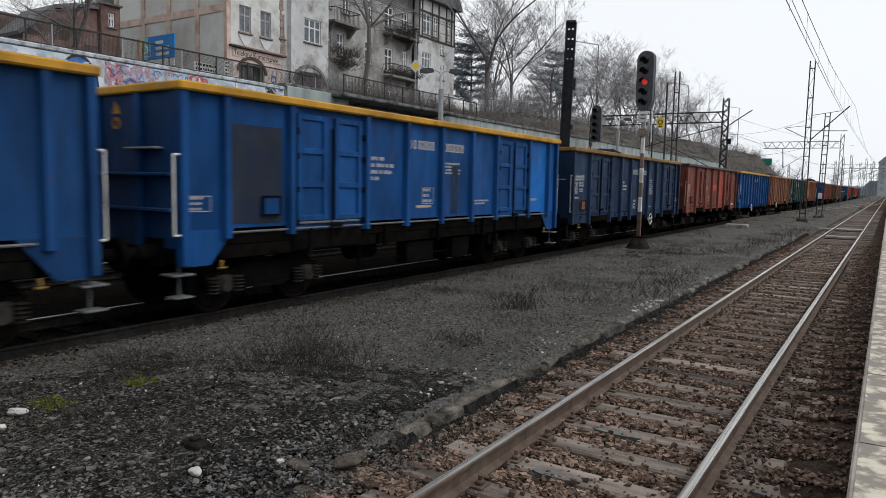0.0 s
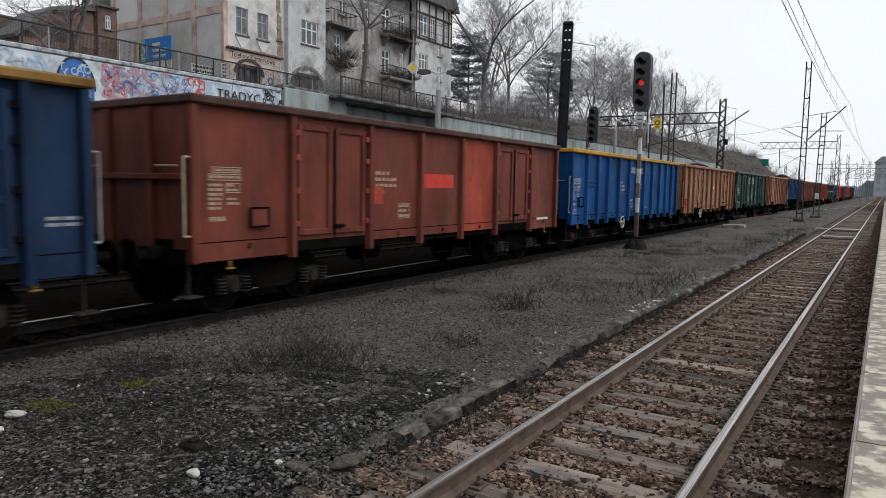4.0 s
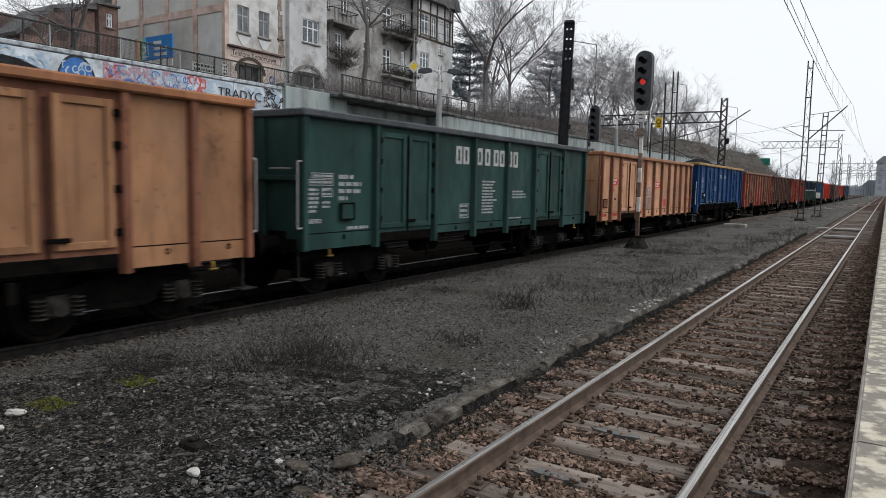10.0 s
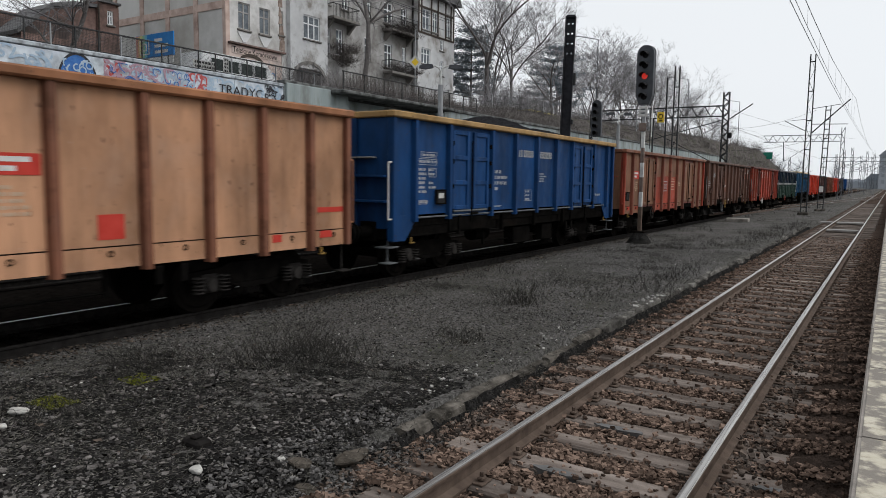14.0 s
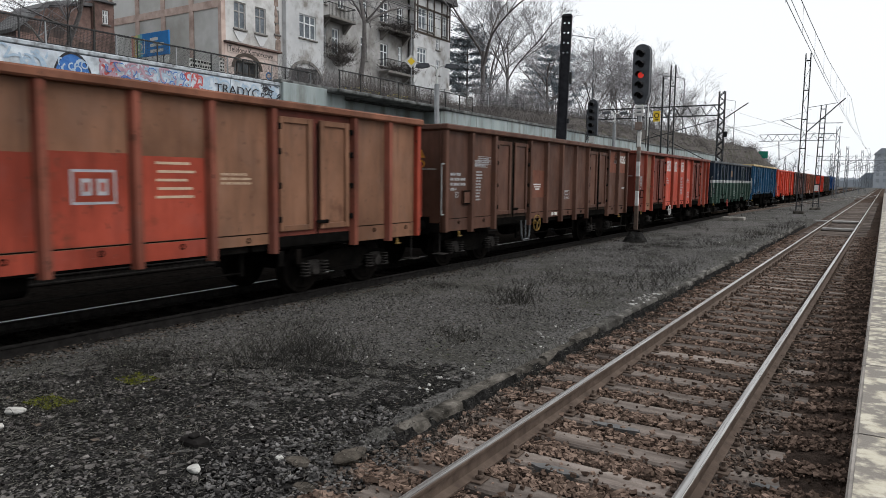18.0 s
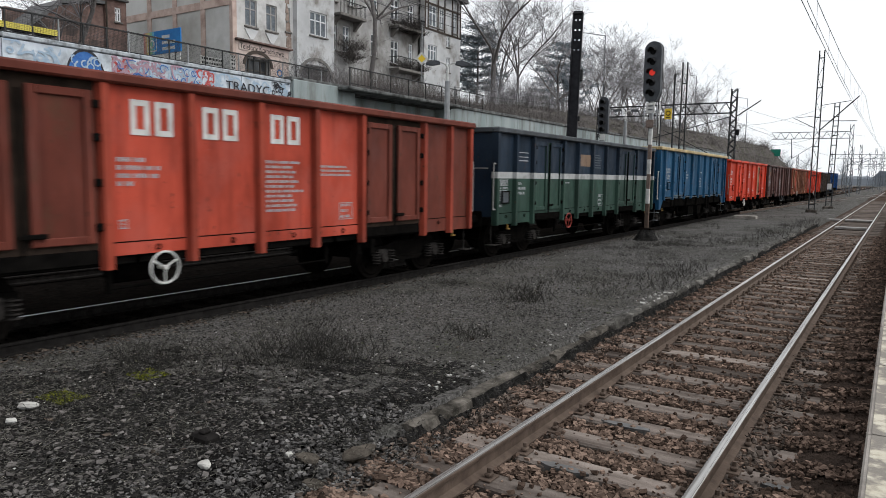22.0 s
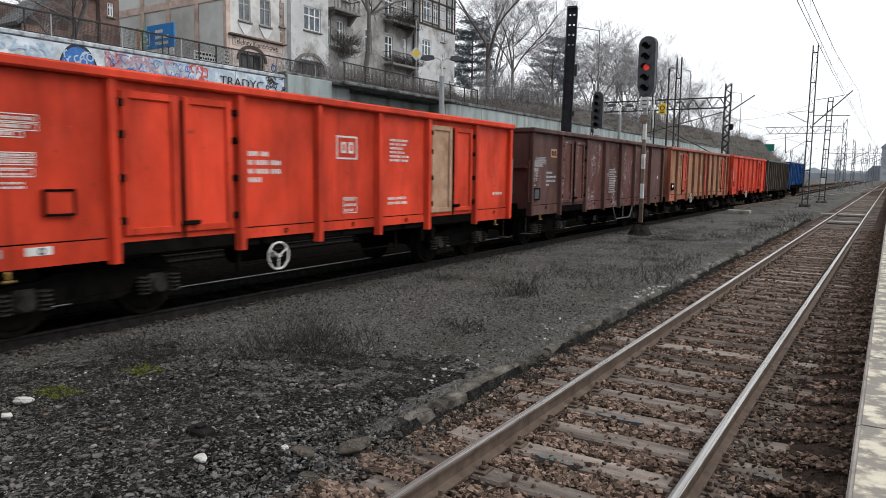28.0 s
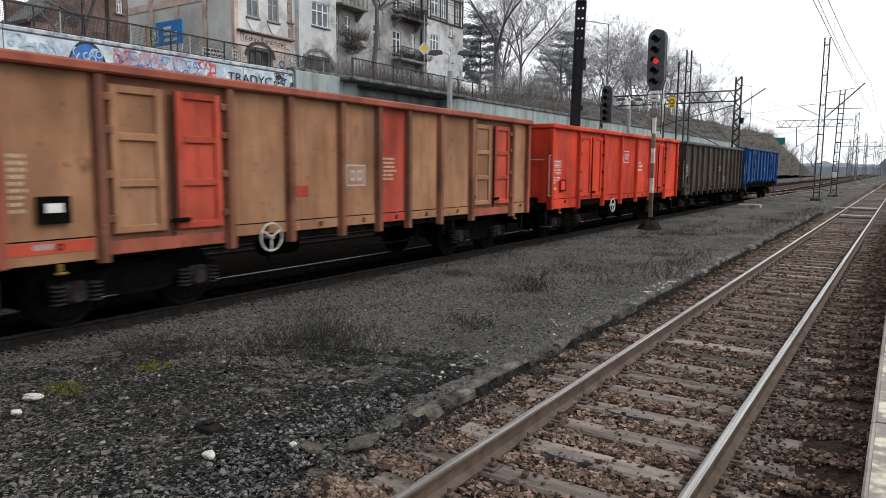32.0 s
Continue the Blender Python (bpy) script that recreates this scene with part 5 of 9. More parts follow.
    if paper:
        part("paper_slip", Geo().box(PANEL_X + 0.05, PANEL_X + 0.056, 0.09, 0.29, 0.13, 0.24), M_WHITE, holder, "white paper slip")
    for kind, y, z, y1, z1 in marks or default_marks(ribs):
        stencil(w, rng, kind, y, z, y1, z1, ink)
    if half_hatch:
        a, b = ribs[1] + 0.09, ribs[2] - 0.09
        g = Geo().box(PANEL_X + 0.008, PANEL_X + 0.04, a, b, 2.27, 2.32, 0.008).box(PANEL_X + 0.008, PANEL_X + 0.04, a, b, 2.12, 2.17, 0.008).box(PANEL_X + 0.008, PANEL_X + 0.03, a, b, 1.2, 1.25, 0.008)
        part("side_hatch", g, body, w)
    for name, y, z, dy, dz, material, lab in plates:
        lift = 0.0085 if z < Z_LOW + 0.16 else {"painted_mark_field": 0.0045, "mark_shape": 0.009, "mark_shape_field": 0.0135, "painted_mark_raised": 0.0045, "painted_mark_field_raised": 0.009, "mark_shape_raised": 0.0135, "mark_shape_field_raised": 0.018, "patch_lettering": 0.0045, "name_stroke": 0.0045, "sill_tag": 0.0085}.get(name, 0.0)
        if name in ("red_panel", "text_patch"):
            for q in range(2):
                bars = Geo()
                for a, b in ((0.06, 0.26), (0.32, 0.86 - 0.2 * q)):
                    bars.box(PANEL_X + 0.007, PANEL_X + 0.009, y + dy * a, y + dy * b, z + dz * (0.6 - 0.42 * q), z + dz * (0.84 - 0.42 * q))
                part("lettering", bars, M_WHITE, w, "illegible white stencilled writing", kind="stuff")
        name = name.replace("_raised", "")
        part(name, Geo().box(PANEL_X + 0.002 + lift, PANEL_X + 0.006 + lift, y, y + dy, z, z + dz), material, w, lab)
    if high:
        part("door_lip", Geo().box(1.36, 1.46, 2.3, 3.85, 1.37, 1.41, 0.01), M_RODGREY, w, key=("lip",))
    if end_plate:
        for x0, x1 in ((0.62, 1.26), (-0.5, 0.5), (-1.26, -0.62)):
            part("end_panel", Geo().box(x0, x1, 0.012, 0.03, 1.75, 2.95, 0.006), end_plate, w, "bare weathered wooden end panel")
    for z0, z1, material, lab in bands:
        for i, (a, b) in enumerate(zip(ribs[:-1], ribs[1:])):
            x = PANEL_X + (0.0565 if i in doors else 0.0)
            if i in doors:
                half = round((b - a - 0.39) / 2, 3)
                for k in (0, 1):
                    y = a + 0.12 + k * (half + 0.15)
                    part("door_band", Geo().box(PANEL_X + 0.017, PANEL_X + 0.0195, y + 0.131, y + half - 0.131, z0, min(z1, DOOR_Z1 - 0.1)), material, w)
                    for yy in (y + 0.02, y + half - 0.13):
                        part("door_band", Geo().box(PANEL_X + 0.0555, PANEL_X + 0.058, yy - 0.001, yy + 0.111, z0, min(z1, DOOR_Z1)), material, w)
                if z1 > DOOR_Z1:
                    for k in (0, 1):
                        y = a + 0.12 + k * (half + 0.15)
                        part("door_band", Geo().box(PANEL_X + 0.0515, PANEL_X + 0.054, y + 0.132, y + half - 0.132, DOOR_Z1 - 0.1, DOOR_Z1 + 0.001), material, w)
                    part("door_band", Geo().box(PANEL_X + 0.001, PANEL_X + 0.004, a + 0.08, b - 0.08, DOOR_Z1 + 0.002, z1), material, w)
            else:
                part("panel_band", Geo().box(PANEL_X + 0.001, PANEL_X + 0.004, a + 0.001, b - 0.001, z0, z1), material, w, lab)
        for y in ribs[1:-1]:
            g = Geo().prism([(PANEL_X, y - 0.089), (PANEL_X, y + 0.089), (RIB_X + 0.004, y + 0.053), (RIB_X + 0.004, y - 0.053)], "z", z0, z1 - 0.001)
            part("rib_band", g, material, w)
        for y, e in ((0.0, 1), (length, -1)):
            part("post_band", Geo().box(PANEL_X - 0.074, RIB_X + 0.003, y - e * 0.003, y + e * 0.123, z0, z1 - 0.001), material, w)
    WAGONS.append(w)
    return w


def letter_blocks(y, z, groups, height, width, gap, material, lab):
    """Plain upright shapes in place of a painted company name: groups of (start, count)."""
    out, t = [], min(width * 0.32, 0.075)
    for start, count in groups:
        for k in range(count):
            a = y + start + k * (width + gap)
            out += [("name_stroke", a, z, t, height, material, lab), ("name_stroke", a + width - t, z, t, height, material, lab)]
            out += [("name_stroke", a + t, z, width - 2 * t, t, material, lab), ("name_stroke", a + t, z + height - t, width - 2 * t, t, material, lab)]
    return out


def logo(y, z, size, ground, mark, lab):
    """A plain framed square with two upright shapes, in the colours of a painted company mark."""
    t, w, h = size * 0.07, size * 1.25, size * 0.92
    out = [("painted_mark", y, z, w, h, mark, lab), ("painted_mark_field", y + t, z + t, w - 2 * t, h - 2 * t, ground, lab)]
    for f in (0.2, 0.56):
        out.append(("mark_shape", y + w * f, z + h * 0.26, w * 0.24, h * 0.48, mark, lab))
        out.append(("mark_shape_field", y + w * f + w * 0.07, z + h * 0.26 + h * 0.11, w * 0.1, h * 0.26, ground, lab))
    return out


WAGONS, WHEELSETS = [], []
NAME = "row of pale blocks where a company name is painted"
BADGE = "framed white square mark"


def blue_name(y, z, height):
    return letter_blocks(y, z, [(0, 1), (0.16, 1), (0.33, 5)], height, 0.09, 0.035, M_MARK, NAME) + letter_blocks(y + 1.25, z, [(0, 8)], height, 0.085, 0.03, M_MARK, NAME)



def raised(plates):
    """Marks that lie on a painted field stand a little prouder."""
    return [(n + "_raised", *rest) for n, *rest in plates]


P_OCHREPALE = paint("worn_pale_ochre_rim_paint", (0.30, 0.185, 0.075), rust=0.36, dust=0.2)
P_OCHREDULL = paint("dull_brown_ochre_paint", (0.17, 0.09, 0.025), rust=0.33)
M_TANMARK = surface("dull_tan_lettering", (0.28, 0.22, 0.16), (0.36, 0.29, 0.22), 9, 0.7, bump=0)
P_REDLEAF = paint("red_door_paint", (0.33, 0.052, 0.03), rust=0.28, dust=0.15)
# Dark brown sheet behind the gaps of the doors.
M_DOORGAP = surface("dark_door_backing", (0.014, 0.011, 0.009), (0.04, 0.028, 0.022), 4, 0.85, bump=0.3, spec=0.0)
P_RIBSALMON = paint("dull_brick_rib_paint", (0.165, 0.052, 0.034), rust=0.38)
P_SALMON = paint("dull_salmon_paint", (0.24, 0.068, 0.043), rust=0.3)
M_SIGNORANGE = surface("faded_orange_sign_paint", (0.34, 0.15, 0.02), (0.44, 0.2, 0.03), 6, 0.6, c3=(0.12, 0.06, 0.02), scale3=9, cover=0.42, bump=0)
M_TANPALE = surface("pale_tan_lettering", (0.36, 0.26, 0.18), (0.44, 0.33, 0.24), 9, 0.7, bump=0)
M_FADED = surface("faded_grey_lettering", (0.05, 0.06, 0.07), (0.09, 0.1, 0.11), 9, 0.7, bump=0)
P_TANGREY = paint("grey_tan_paint", (0.25, 0.19, 0.16), rust=0.25)
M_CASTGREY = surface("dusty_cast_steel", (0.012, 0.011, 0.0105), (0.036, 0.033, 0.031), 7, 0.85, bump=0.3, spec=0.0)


def build_train():
    wagon(0, "blue steel open wagon with an ochre top rail", RIBS_J, (2, 7), P_BLUE, P_YELLOW, rails=2, platform=True, load=[(6.0, 5.0, 3.2)], way=(1.5, 1.6))
    wagon(1, "bright blue open wagon, ochre rail, sooty patch on one panel", RIBS_J, (2, 7), P_BLUE2, P_YELLOW, rails=2, platform=True, load=[(6.0, 5.0, 3.2)], way=(1.5, 1.53), bays={8: P_VIVID, 9: P_VIVID}, end_paint=P_BLUE,
          plates=blue_name(5.46, 2.79, 0.18) + [("soot_patch", 0.9, 1.42, 1.05, 1.5, M_SOOT, "matt black sooty patch"), ("dark_run", 7.12, 1.4, 0.28, 1.1, P_DBLUE, "dark streak of grime"), ("tan_tag", 5.75, 1.58, 0.55, 0.05, M_TANMARK, "faded tan lettering")],
          marks=[("block", 0.95, 1.6, 1.3, 2.6), ("number", 4.2, 2.12, 4.95, 2.6), ("table", 5.96, 1.66, 6.4, 2.0), ("paragraph", 6.78, 2.29, 7.5, 2.57), ("line", 8.05, 1.6, 8.9, 1.74), ("line", 11.2, 1.65, 11.8, 1.76), ("table", 0.12, 1.62, 0.55, 1.85)])
    wagon(2, "dull navy open wagon with an ochre top rail", RIBS_I, (1, 8), P_DBLUE, P_OCHREDULL, rails=2, waybill=P_TANRIB, way=(0.8, 1.33), wheel=M_WHITE, wheel_y=8.34, wheel_z=0.82, load=[(7.15, 1.1, 3.62)], plates=blue_name(5.8, 2.59, 0.18),
          marks=[("block", 0.2, 1.7, 1.1, 2.45), ("number", 4.68, 1.84, 5.45, 2.33), ("table", 6.25, 1.29, 6.68, 1.62), ("paragraph", 7.0, 2.04, 7.72, 2.34), ("paragraph", 8.14, 1.8, 8.84, 2.43), ("line", 12.3, 1.5, 12.8, 1.65), ("line", 3.65, 1.13, 4.4, 1.2), ("line", 8.1, 1.3, 8.9, 1.36)])
    wagon(3, "rust-red open wagon with faded bright red panels", RIBS_P, (1, 5), P_RUSTRED, P_MAROON, grab_paint=M_TANMARK, bays={4: P_REDDULL, 3: P_RUSTRED}, hinges=P_REDDULL, way=(1.1, 1.38), ink=M_TANMARK, waybill=P_RUSTRED, platform_ledge=2.1,
          plates=[("red_band", 5.9, 2.02, 1.2, 0.3, M_MARKRED, "bright red painted band"), ("red_frame", 4.2, 1.7, 0.3, 0.35, P_REDMID, "faded red patch"), ("white_plate", 11.6, 1.16, 0.75, 0.06, M_WHITE, "white lettered strip on the sill")],
          marks=[("block", 0.35, 1.5, 0.95, 2.3), ("number", 4.25, 1.9, 4.95, 2.35), ("line", 6.0, 2.05, 7.0, 2.25), ("table", 5.0, 1.4, 5.4, 1.7)])
    wagon(4, "clean blue open wagon without doors, ochre rail", RIBS_N, (), P_CLEANBLUE, P_YELLOW, wheel=M_WHITE, wheel_y=4.98, half_hatch=True, way=(0.72, 1.46), plates=letter_blocks(5.88, 2.67, [(0, 1), (0.2, 5)], 0.22, 0.095, 0.03, M_MARK, NAME) + letter_blocks(6.8, 2.67, [(0, 6)], 0.22, 0.1, 0.035, M_MARK, NAME),
          marks=[("block", 0.2, 1.52, 0.95, 2.37), ("number", 4.68, 1.85, 5.42, 2.35), ("table", 6.03, 1.33, 6.47, 1.66), ("paragraph", 6.86, 2.06, 7.5, 2.34), ("line", 7.85, 1.3, 8.6, 1.36), ("line", 2.5, 1.1, 3.1, 1.17), ("table", 0.2, 1.24, 0.6, 1.4)])
    wagon(5, "faded orange-tan open wagon with rusty ribs", RIBS_E, (2, 7), P_TANB, P_TANRIM, rib_paint=P_TANRIB, wheel=M_WHITE, wheel_y=3.58, load=[(9.1, 2.1, 3.63)], bays={}, hinges=M_STEEL_DARK, door_gap=P_TANRIB, way=(0.42, 1.29), waybill=M_MARKRED, ink=M_TANMARK,
          plates=logo(5.62, 1.75, 0.45, P_TANB, M_MARK, BADGE) + [("red_panel", 6.65, 2.06, 0.68, 0.24, M_MARKRED, "red panel with pale writing"), ("red_corner", 0.13, 1.19, 0.86, 0.44, M_MARKRED, "red corner patch"), ("red_tag", 4.3, 1.72, 0.26, 0.12, M_MARKRED, "small red tag"), ("patch_lettering", 0.2, 1.27, 0.26, 0.03, M_WHITE, "white illegible lettering"), ("patch_lettering", 0.2, 1.33, 0.26, 0.03, M_WHITE, "white illegible lettering"), ("dark_slot", 1.3, 1.5, 0.09, 0.06, M_BLACK, "small black holder")],
          marks=[("paragraph", 1.2, 1.85, 1.85, 2.35), ("paragraph", 4.25, 1.95, 4.95, 2.3), ("paragraph", 6.65, 1.6, 7.3, 1.98)])
    wagon(6, "dark green open wagon with a grey-green top rail", RIBS_P, (1, 5), P_GREEN, P_GREYRIM, way=(0.98, 1.4), waybill=P_GREEN, platform_ledge=2.1, plates=letter_blocks(4.96, 2.55, [(0, 2), (0.96, 1), (1.34, 1), (1.78, 2), (2.53, 2)], 0.4, 0.25, 0.07, M_STRIPE, NAME),
          marks=[("block", 0.2, 1.37, 0.82, 2.24), ("number", 0.98, 1.75, 1.6, 2.24), ("table", 5.16, 1.31, 5.57, 1.64), ("paragraph", 6.2, 1.37, 7.0, 2.2), ("paragraph", 7.82, 1.73, 8.68, 1.96), ("line", 7.6, 1.2, 8.6, 1.26), ("line", 1.2, 1.2, 1.8, 1.3)])
    wagon(7, "faded orange-tan open wagon, red markings", RIBS_G, (2,), P_TAN, P_TANRIM, rib_paint=P_TANRIB, grab_paint=P_TANRIM, hinges=M_STEEL_DARK, door_gap=P_TANRIB, way=(0.3, 1.35), waybill=P_TANRIB, ink=M_TANPALE,
          plates=logo(5.53, 1.72, 0.46, P_TANGREY, M_MARK, BADGE) + [("red_panel", 6.62, 2.08, 0.82, 0.25, M_MARKRED, "red panel with pale writing"), ("red_panel", 1.13, 2.16, 0.72, 0.24, M_MARKRED, "red panel with pale writing"), ("red_panel", 1.13, 1.91, 0.34, 0.22, M_MARKRED, "red panel with pale writing"), ("red_tag", 4.17, 1.83, 0.14, 0.09, M_MARKRED, "small red tag"), ("red_frame", 8.1, 1.28, 0.36, 0.32, M_MARKRED, "red framed marking"), ("red_tag", 0.2, 1.04, 0.4, 0.12, M_MARKRED, "red tag on the sill"), ("red_tag", 1.2, 1.04, 0.38, 0.11, M_MARKRED, "red tag on the sill"), ("red_tag", 1.78, 1.04, 0.16, 0.13, M_MARKRED, "red tag on the sill"), ("red_tag", 4.72, 1.05, 0.16, 0.12, M_MARKRED, "red tag on the sill"), ("red_tag", 11.0, 1.05, 0.2, 0.12, M_MARKRED, "red tag on the sill"), ("red_tag", 12.1, 1.06, 0.3, 0.12, M_MARKRED, "red tag on the sill"), ("red_frame", 12.05, 1.5, 0.66, 0.09, M_MARKRED, "red framed marking"), ("dark_slot", 1.55, 1.62, 0.16, 0.08, M_BLACK, "small black holder"), ("white_plate", 4.5, 1.66, 0.1, 0.08, M_WHITE, "small white bracket"), ("faded_field", 5.2, 1.2, 0.9, 0.5, P_TANGREY, "grey faded lower panel")],
          marks=[("paragraph", 1.5, 1.7, 1.8, 2.1), ("paragraph", 4.2, 1.9, 4.9, 2.3), ("paragraph", 6.6, 1.6, 7.3, 1.98)])
    wagon(8, "blue open wagon with ochre top rail and end platform", RIBS_J, (2, 7), P_BLUE, P_OCHREPALE, rails=2, platform=True, load=[(6.7, 2.3, 3.85), (10.0, 1.6, 3.74)], waybill=M_BLACK, paper=True, way=(1.6, 1.56), plates=blue_name(5.55, 2.72, 0.18),
          marks=[("block", 0.98, 1.57, 1.67, 2.67), ("number", 4.19, 1.84, 4.96, 2.37), ("table", 6.0, 1.55, 6.42, 1.85), ("paragraph", 6.75, 2.05, 7.4, 2.32), ("line", 4.2, 1.42, 4.9, 1.48), ("line", 11.3, 1.6, 11.9, 1.72)])
    red_fields = [("red_field", a + 0.09, 1.205, b - a - 0.18, z, P_REDDULL, "dull red lower panel") for a, b, z in ((4.05, 5.15, 1.13), (5.15, 6.35, 1.16), (6.35, 7.55, 1.14))]
    red_fields += [("red_field", a + 0.09, 0.94, b - a - 0.18, 0.235, P_REDDULL, "dull red sill paint") for a, b in ((4.05, 5.15), (5.15, 6.35), (6.35, 7.55))]
    red_fields += [("patch_lettering", 6.66 + 0.03 * (k % 2), 1.78 + 0.115 * k, 0.6 - 0.05 * (k % 3), 0.035, M_TANPALE, "pale illegible lettering") for k in range(5)]
    wagon(9, "dusty tan and red open wagon, rusted ribs", RIBS_E, (2, 7), P_TANDIM, P_TANRIB, rib_paint=P_RIBSALMON, corner_paint=P_REDDULL, grab_paint=P_REDDULL, door_gap=P_RUSTRED, hinges=M_STEEL_DARK, wheel=M_CASTGREY, wheel_y=3.6, way=(0.34, 1.4), waybill=M_BLACK, ink=M_TANPALE,
          plates=red_fields + raised(logo(5.5, 1.72, 0.47, P_REDDULL, M_MARK, BADGE)) + [("red_panel", 1.14, 2.22, 0.82, 0.3, M_MARKRED, "red panel with pale writing"), ("red_tag", 0.6, 1.04, 0.3, 0.13, M_MARKRED, "red tag on the sill"), ("red_tag", 1.5, 1.04, 0.5, 0.13, P_REDDULL, "faded red sill paint")],
          marks=[("paragraph", 1.15, 1.8, 1.5, 2.15), ("paragraph", 1.55, 1.75, 1.85, 2.12), ("paragraph", 7.75, 1.95, 8.4, 2.15), ("number", 4.2, 1.78, 4.85, 2.3)])
    wagon(10, "dark brown open wagon with a lighter repainted panel", RIBS_V, (2, 7), P_BROWN, P_BROWN, wheel=M_YELLOW, wheel_y=4.8, wheel_z=0.9, end_mark=0.82, way=(0.83, 1.51), step_rail=(3.9, 4.5),
          plates=letter_blocks(12.0, 2.74, [(0, 3)], 0.26, 0.2, 0.05, M_WHITE, NAME) + [("painted_mark", 11.44, 2.72, 0.27, 0.12, M_WHITE, "white three-lobed painted mark"), ("painted_mark", 11.5, 2.86, 0.15, 0.16, M_WHITE, "white three-lobed painted mark"), ("repaint_patch", 4.66, 1.6, 0.76, 0.76, P_PATCHED, "reddish repainted patch"), ("patch_lettering", 4.7, 1.95, 0.5, 0.035, M_WHITE, "white illegible lettering"), ("patch_lettering", 4.76, 1.885, 0.4, 0.035, M_WHITE, "white illegible lettering"), ("patch_lettering", 4.84, 1.82, 0.26, 0.035, M_WHITE, "white illegible lettering"), ("repaint_patch", 10.82, 2.39, 0.88, 0.74, P_PATCHED, "reddish repainted patch"), ("repaint_patch", 11.9, 2.39, 0.8, 0.74, P_PATCHED, "reddish repainted patch"), ("white_plate", 6.0, 1.06, 0.4, 0.09, M_WHITE, "small white plate on the sill"), ("white_plate", 12.4, 1.8, 0.3, 0.07, M_MARK, "pale lettered strip")],
          marks=[("number", 0.33, 1.82, 1.02, 2.25), ("banner", 1.42, 2.38, 2.2, 2.64), ("paragraph", 1.5, 1.57, 1.8, 2.3), ("table", 0.55, 1.67, 0.68, 1.8), ("table", 6.95, 1.52, 7.34, 1.79)])
    wagon(11, "red open wagon with dull rust-red end panels", RIBS_R, (2, 7), P_RUSTRED, P_RUSTRED, rib_paint=P_REDDULL, hinges=M_STEEL_DARK, wheel=M_WHITE, wheel_y=4.82, wheel_z=0.82, bays={0: P_RUSTRED, 1: P_TANDIM, 3: P_REDMID, 4: P_REDMID, 5: P_REDMID, 6: P_REDMID}, way=(0.42, 1.43), waybill=P_RUSTRED,
          plates=letter_blocks(4.44, 2.56, [(0, 2), (1.1, 2), (2.37, 2)], 0.45, 0.27, 0.08, M_WHITE, NAME),
          marks=[("block", 0.16, 1.47, 0.76, 2.29), ("number", 4.23, 1.9, 4.86, 2.29), ("table", 4.24, 1.36, 4.36, 1.48), ("paragraph", 6.68, 1.47, 7.54, 2.31), ("paragraph", 7.9, 2.05, 8.73, 2.26), ("table", 8.4, 1.3, 8.75, 1.6)])
    wagon(12, "navy over green open wagon with a white waist stripe", RIBS_E, (2, 7), P_GREEN2, P_GREYRIM, rib_paint=P_GREEN2, wheel=M_WHEELRED, door_gap=P_GREEN2, wheel_y=4.43, load=[(6.0, 5.0, 3.2)], end_paint=P_NAVY, end_mark=-0.8, way=(0.34, 1.43), waybill=P_GREYRIM, bands=((2.22, Z_RIM, P_NAVY, "navy upper paint"), (2.06, 2.218, M_STRIPE, "white waist stripe")),
          plates=[("pasted_sheet", 5.42, 2.46, 0.85, 0.36, P_SHEET, "crumpled tan sheet stuck on the panel"), ("patch_lettering", 1.12, 2.51, 0.7, 0.03, M_MARK, "pale illegible lettering"), ("patch_lettering", 1.12, 2.61, 0.7, 0.02, M_MARK, "pale illegible lettering"), ("patch_lettering", 1.25, 2.72, 0.57, 0.02, M_MARK, "pale illegible lettering")] + [("patch_lettering", 6.6, 2.42 + 0.08 * i, 0.6 - 0.07 * (i % 3), 0.03, M_FADED, "faded illegible lettering") for i in range(6)],
          marks=[("block", 0.14, 1.35, 0.72, 2.05), ("number", 1.12, 1.51, 1.7, 1.99), ("table", 7.04, 1.2, 7.46, 1.57), ("line", 4.2, 1.92, 4.7, 1.98)])
    wagon(13, "mid-blue open wagon, pale ochre rail, end platform", RIBS_J, (2, 7), P_SKY, P_PALERIM, platform=True, way=(1.35, 1.66), waybill=P_SKY,
          marks=[("block", 0.92, 1.6, 1.82, 2.56), ("number", 4.2, 2.01, 4.88, 2.5), ("paragraph", 6.72, 1.75, 7.5, 2.2), ("line", 6.72, 2.4, 7.6, 2.5), ("table", 0.15, 1.73, 0.5, 1.88), ("table", 9.0, 1.6, 9.1, 1.9)])
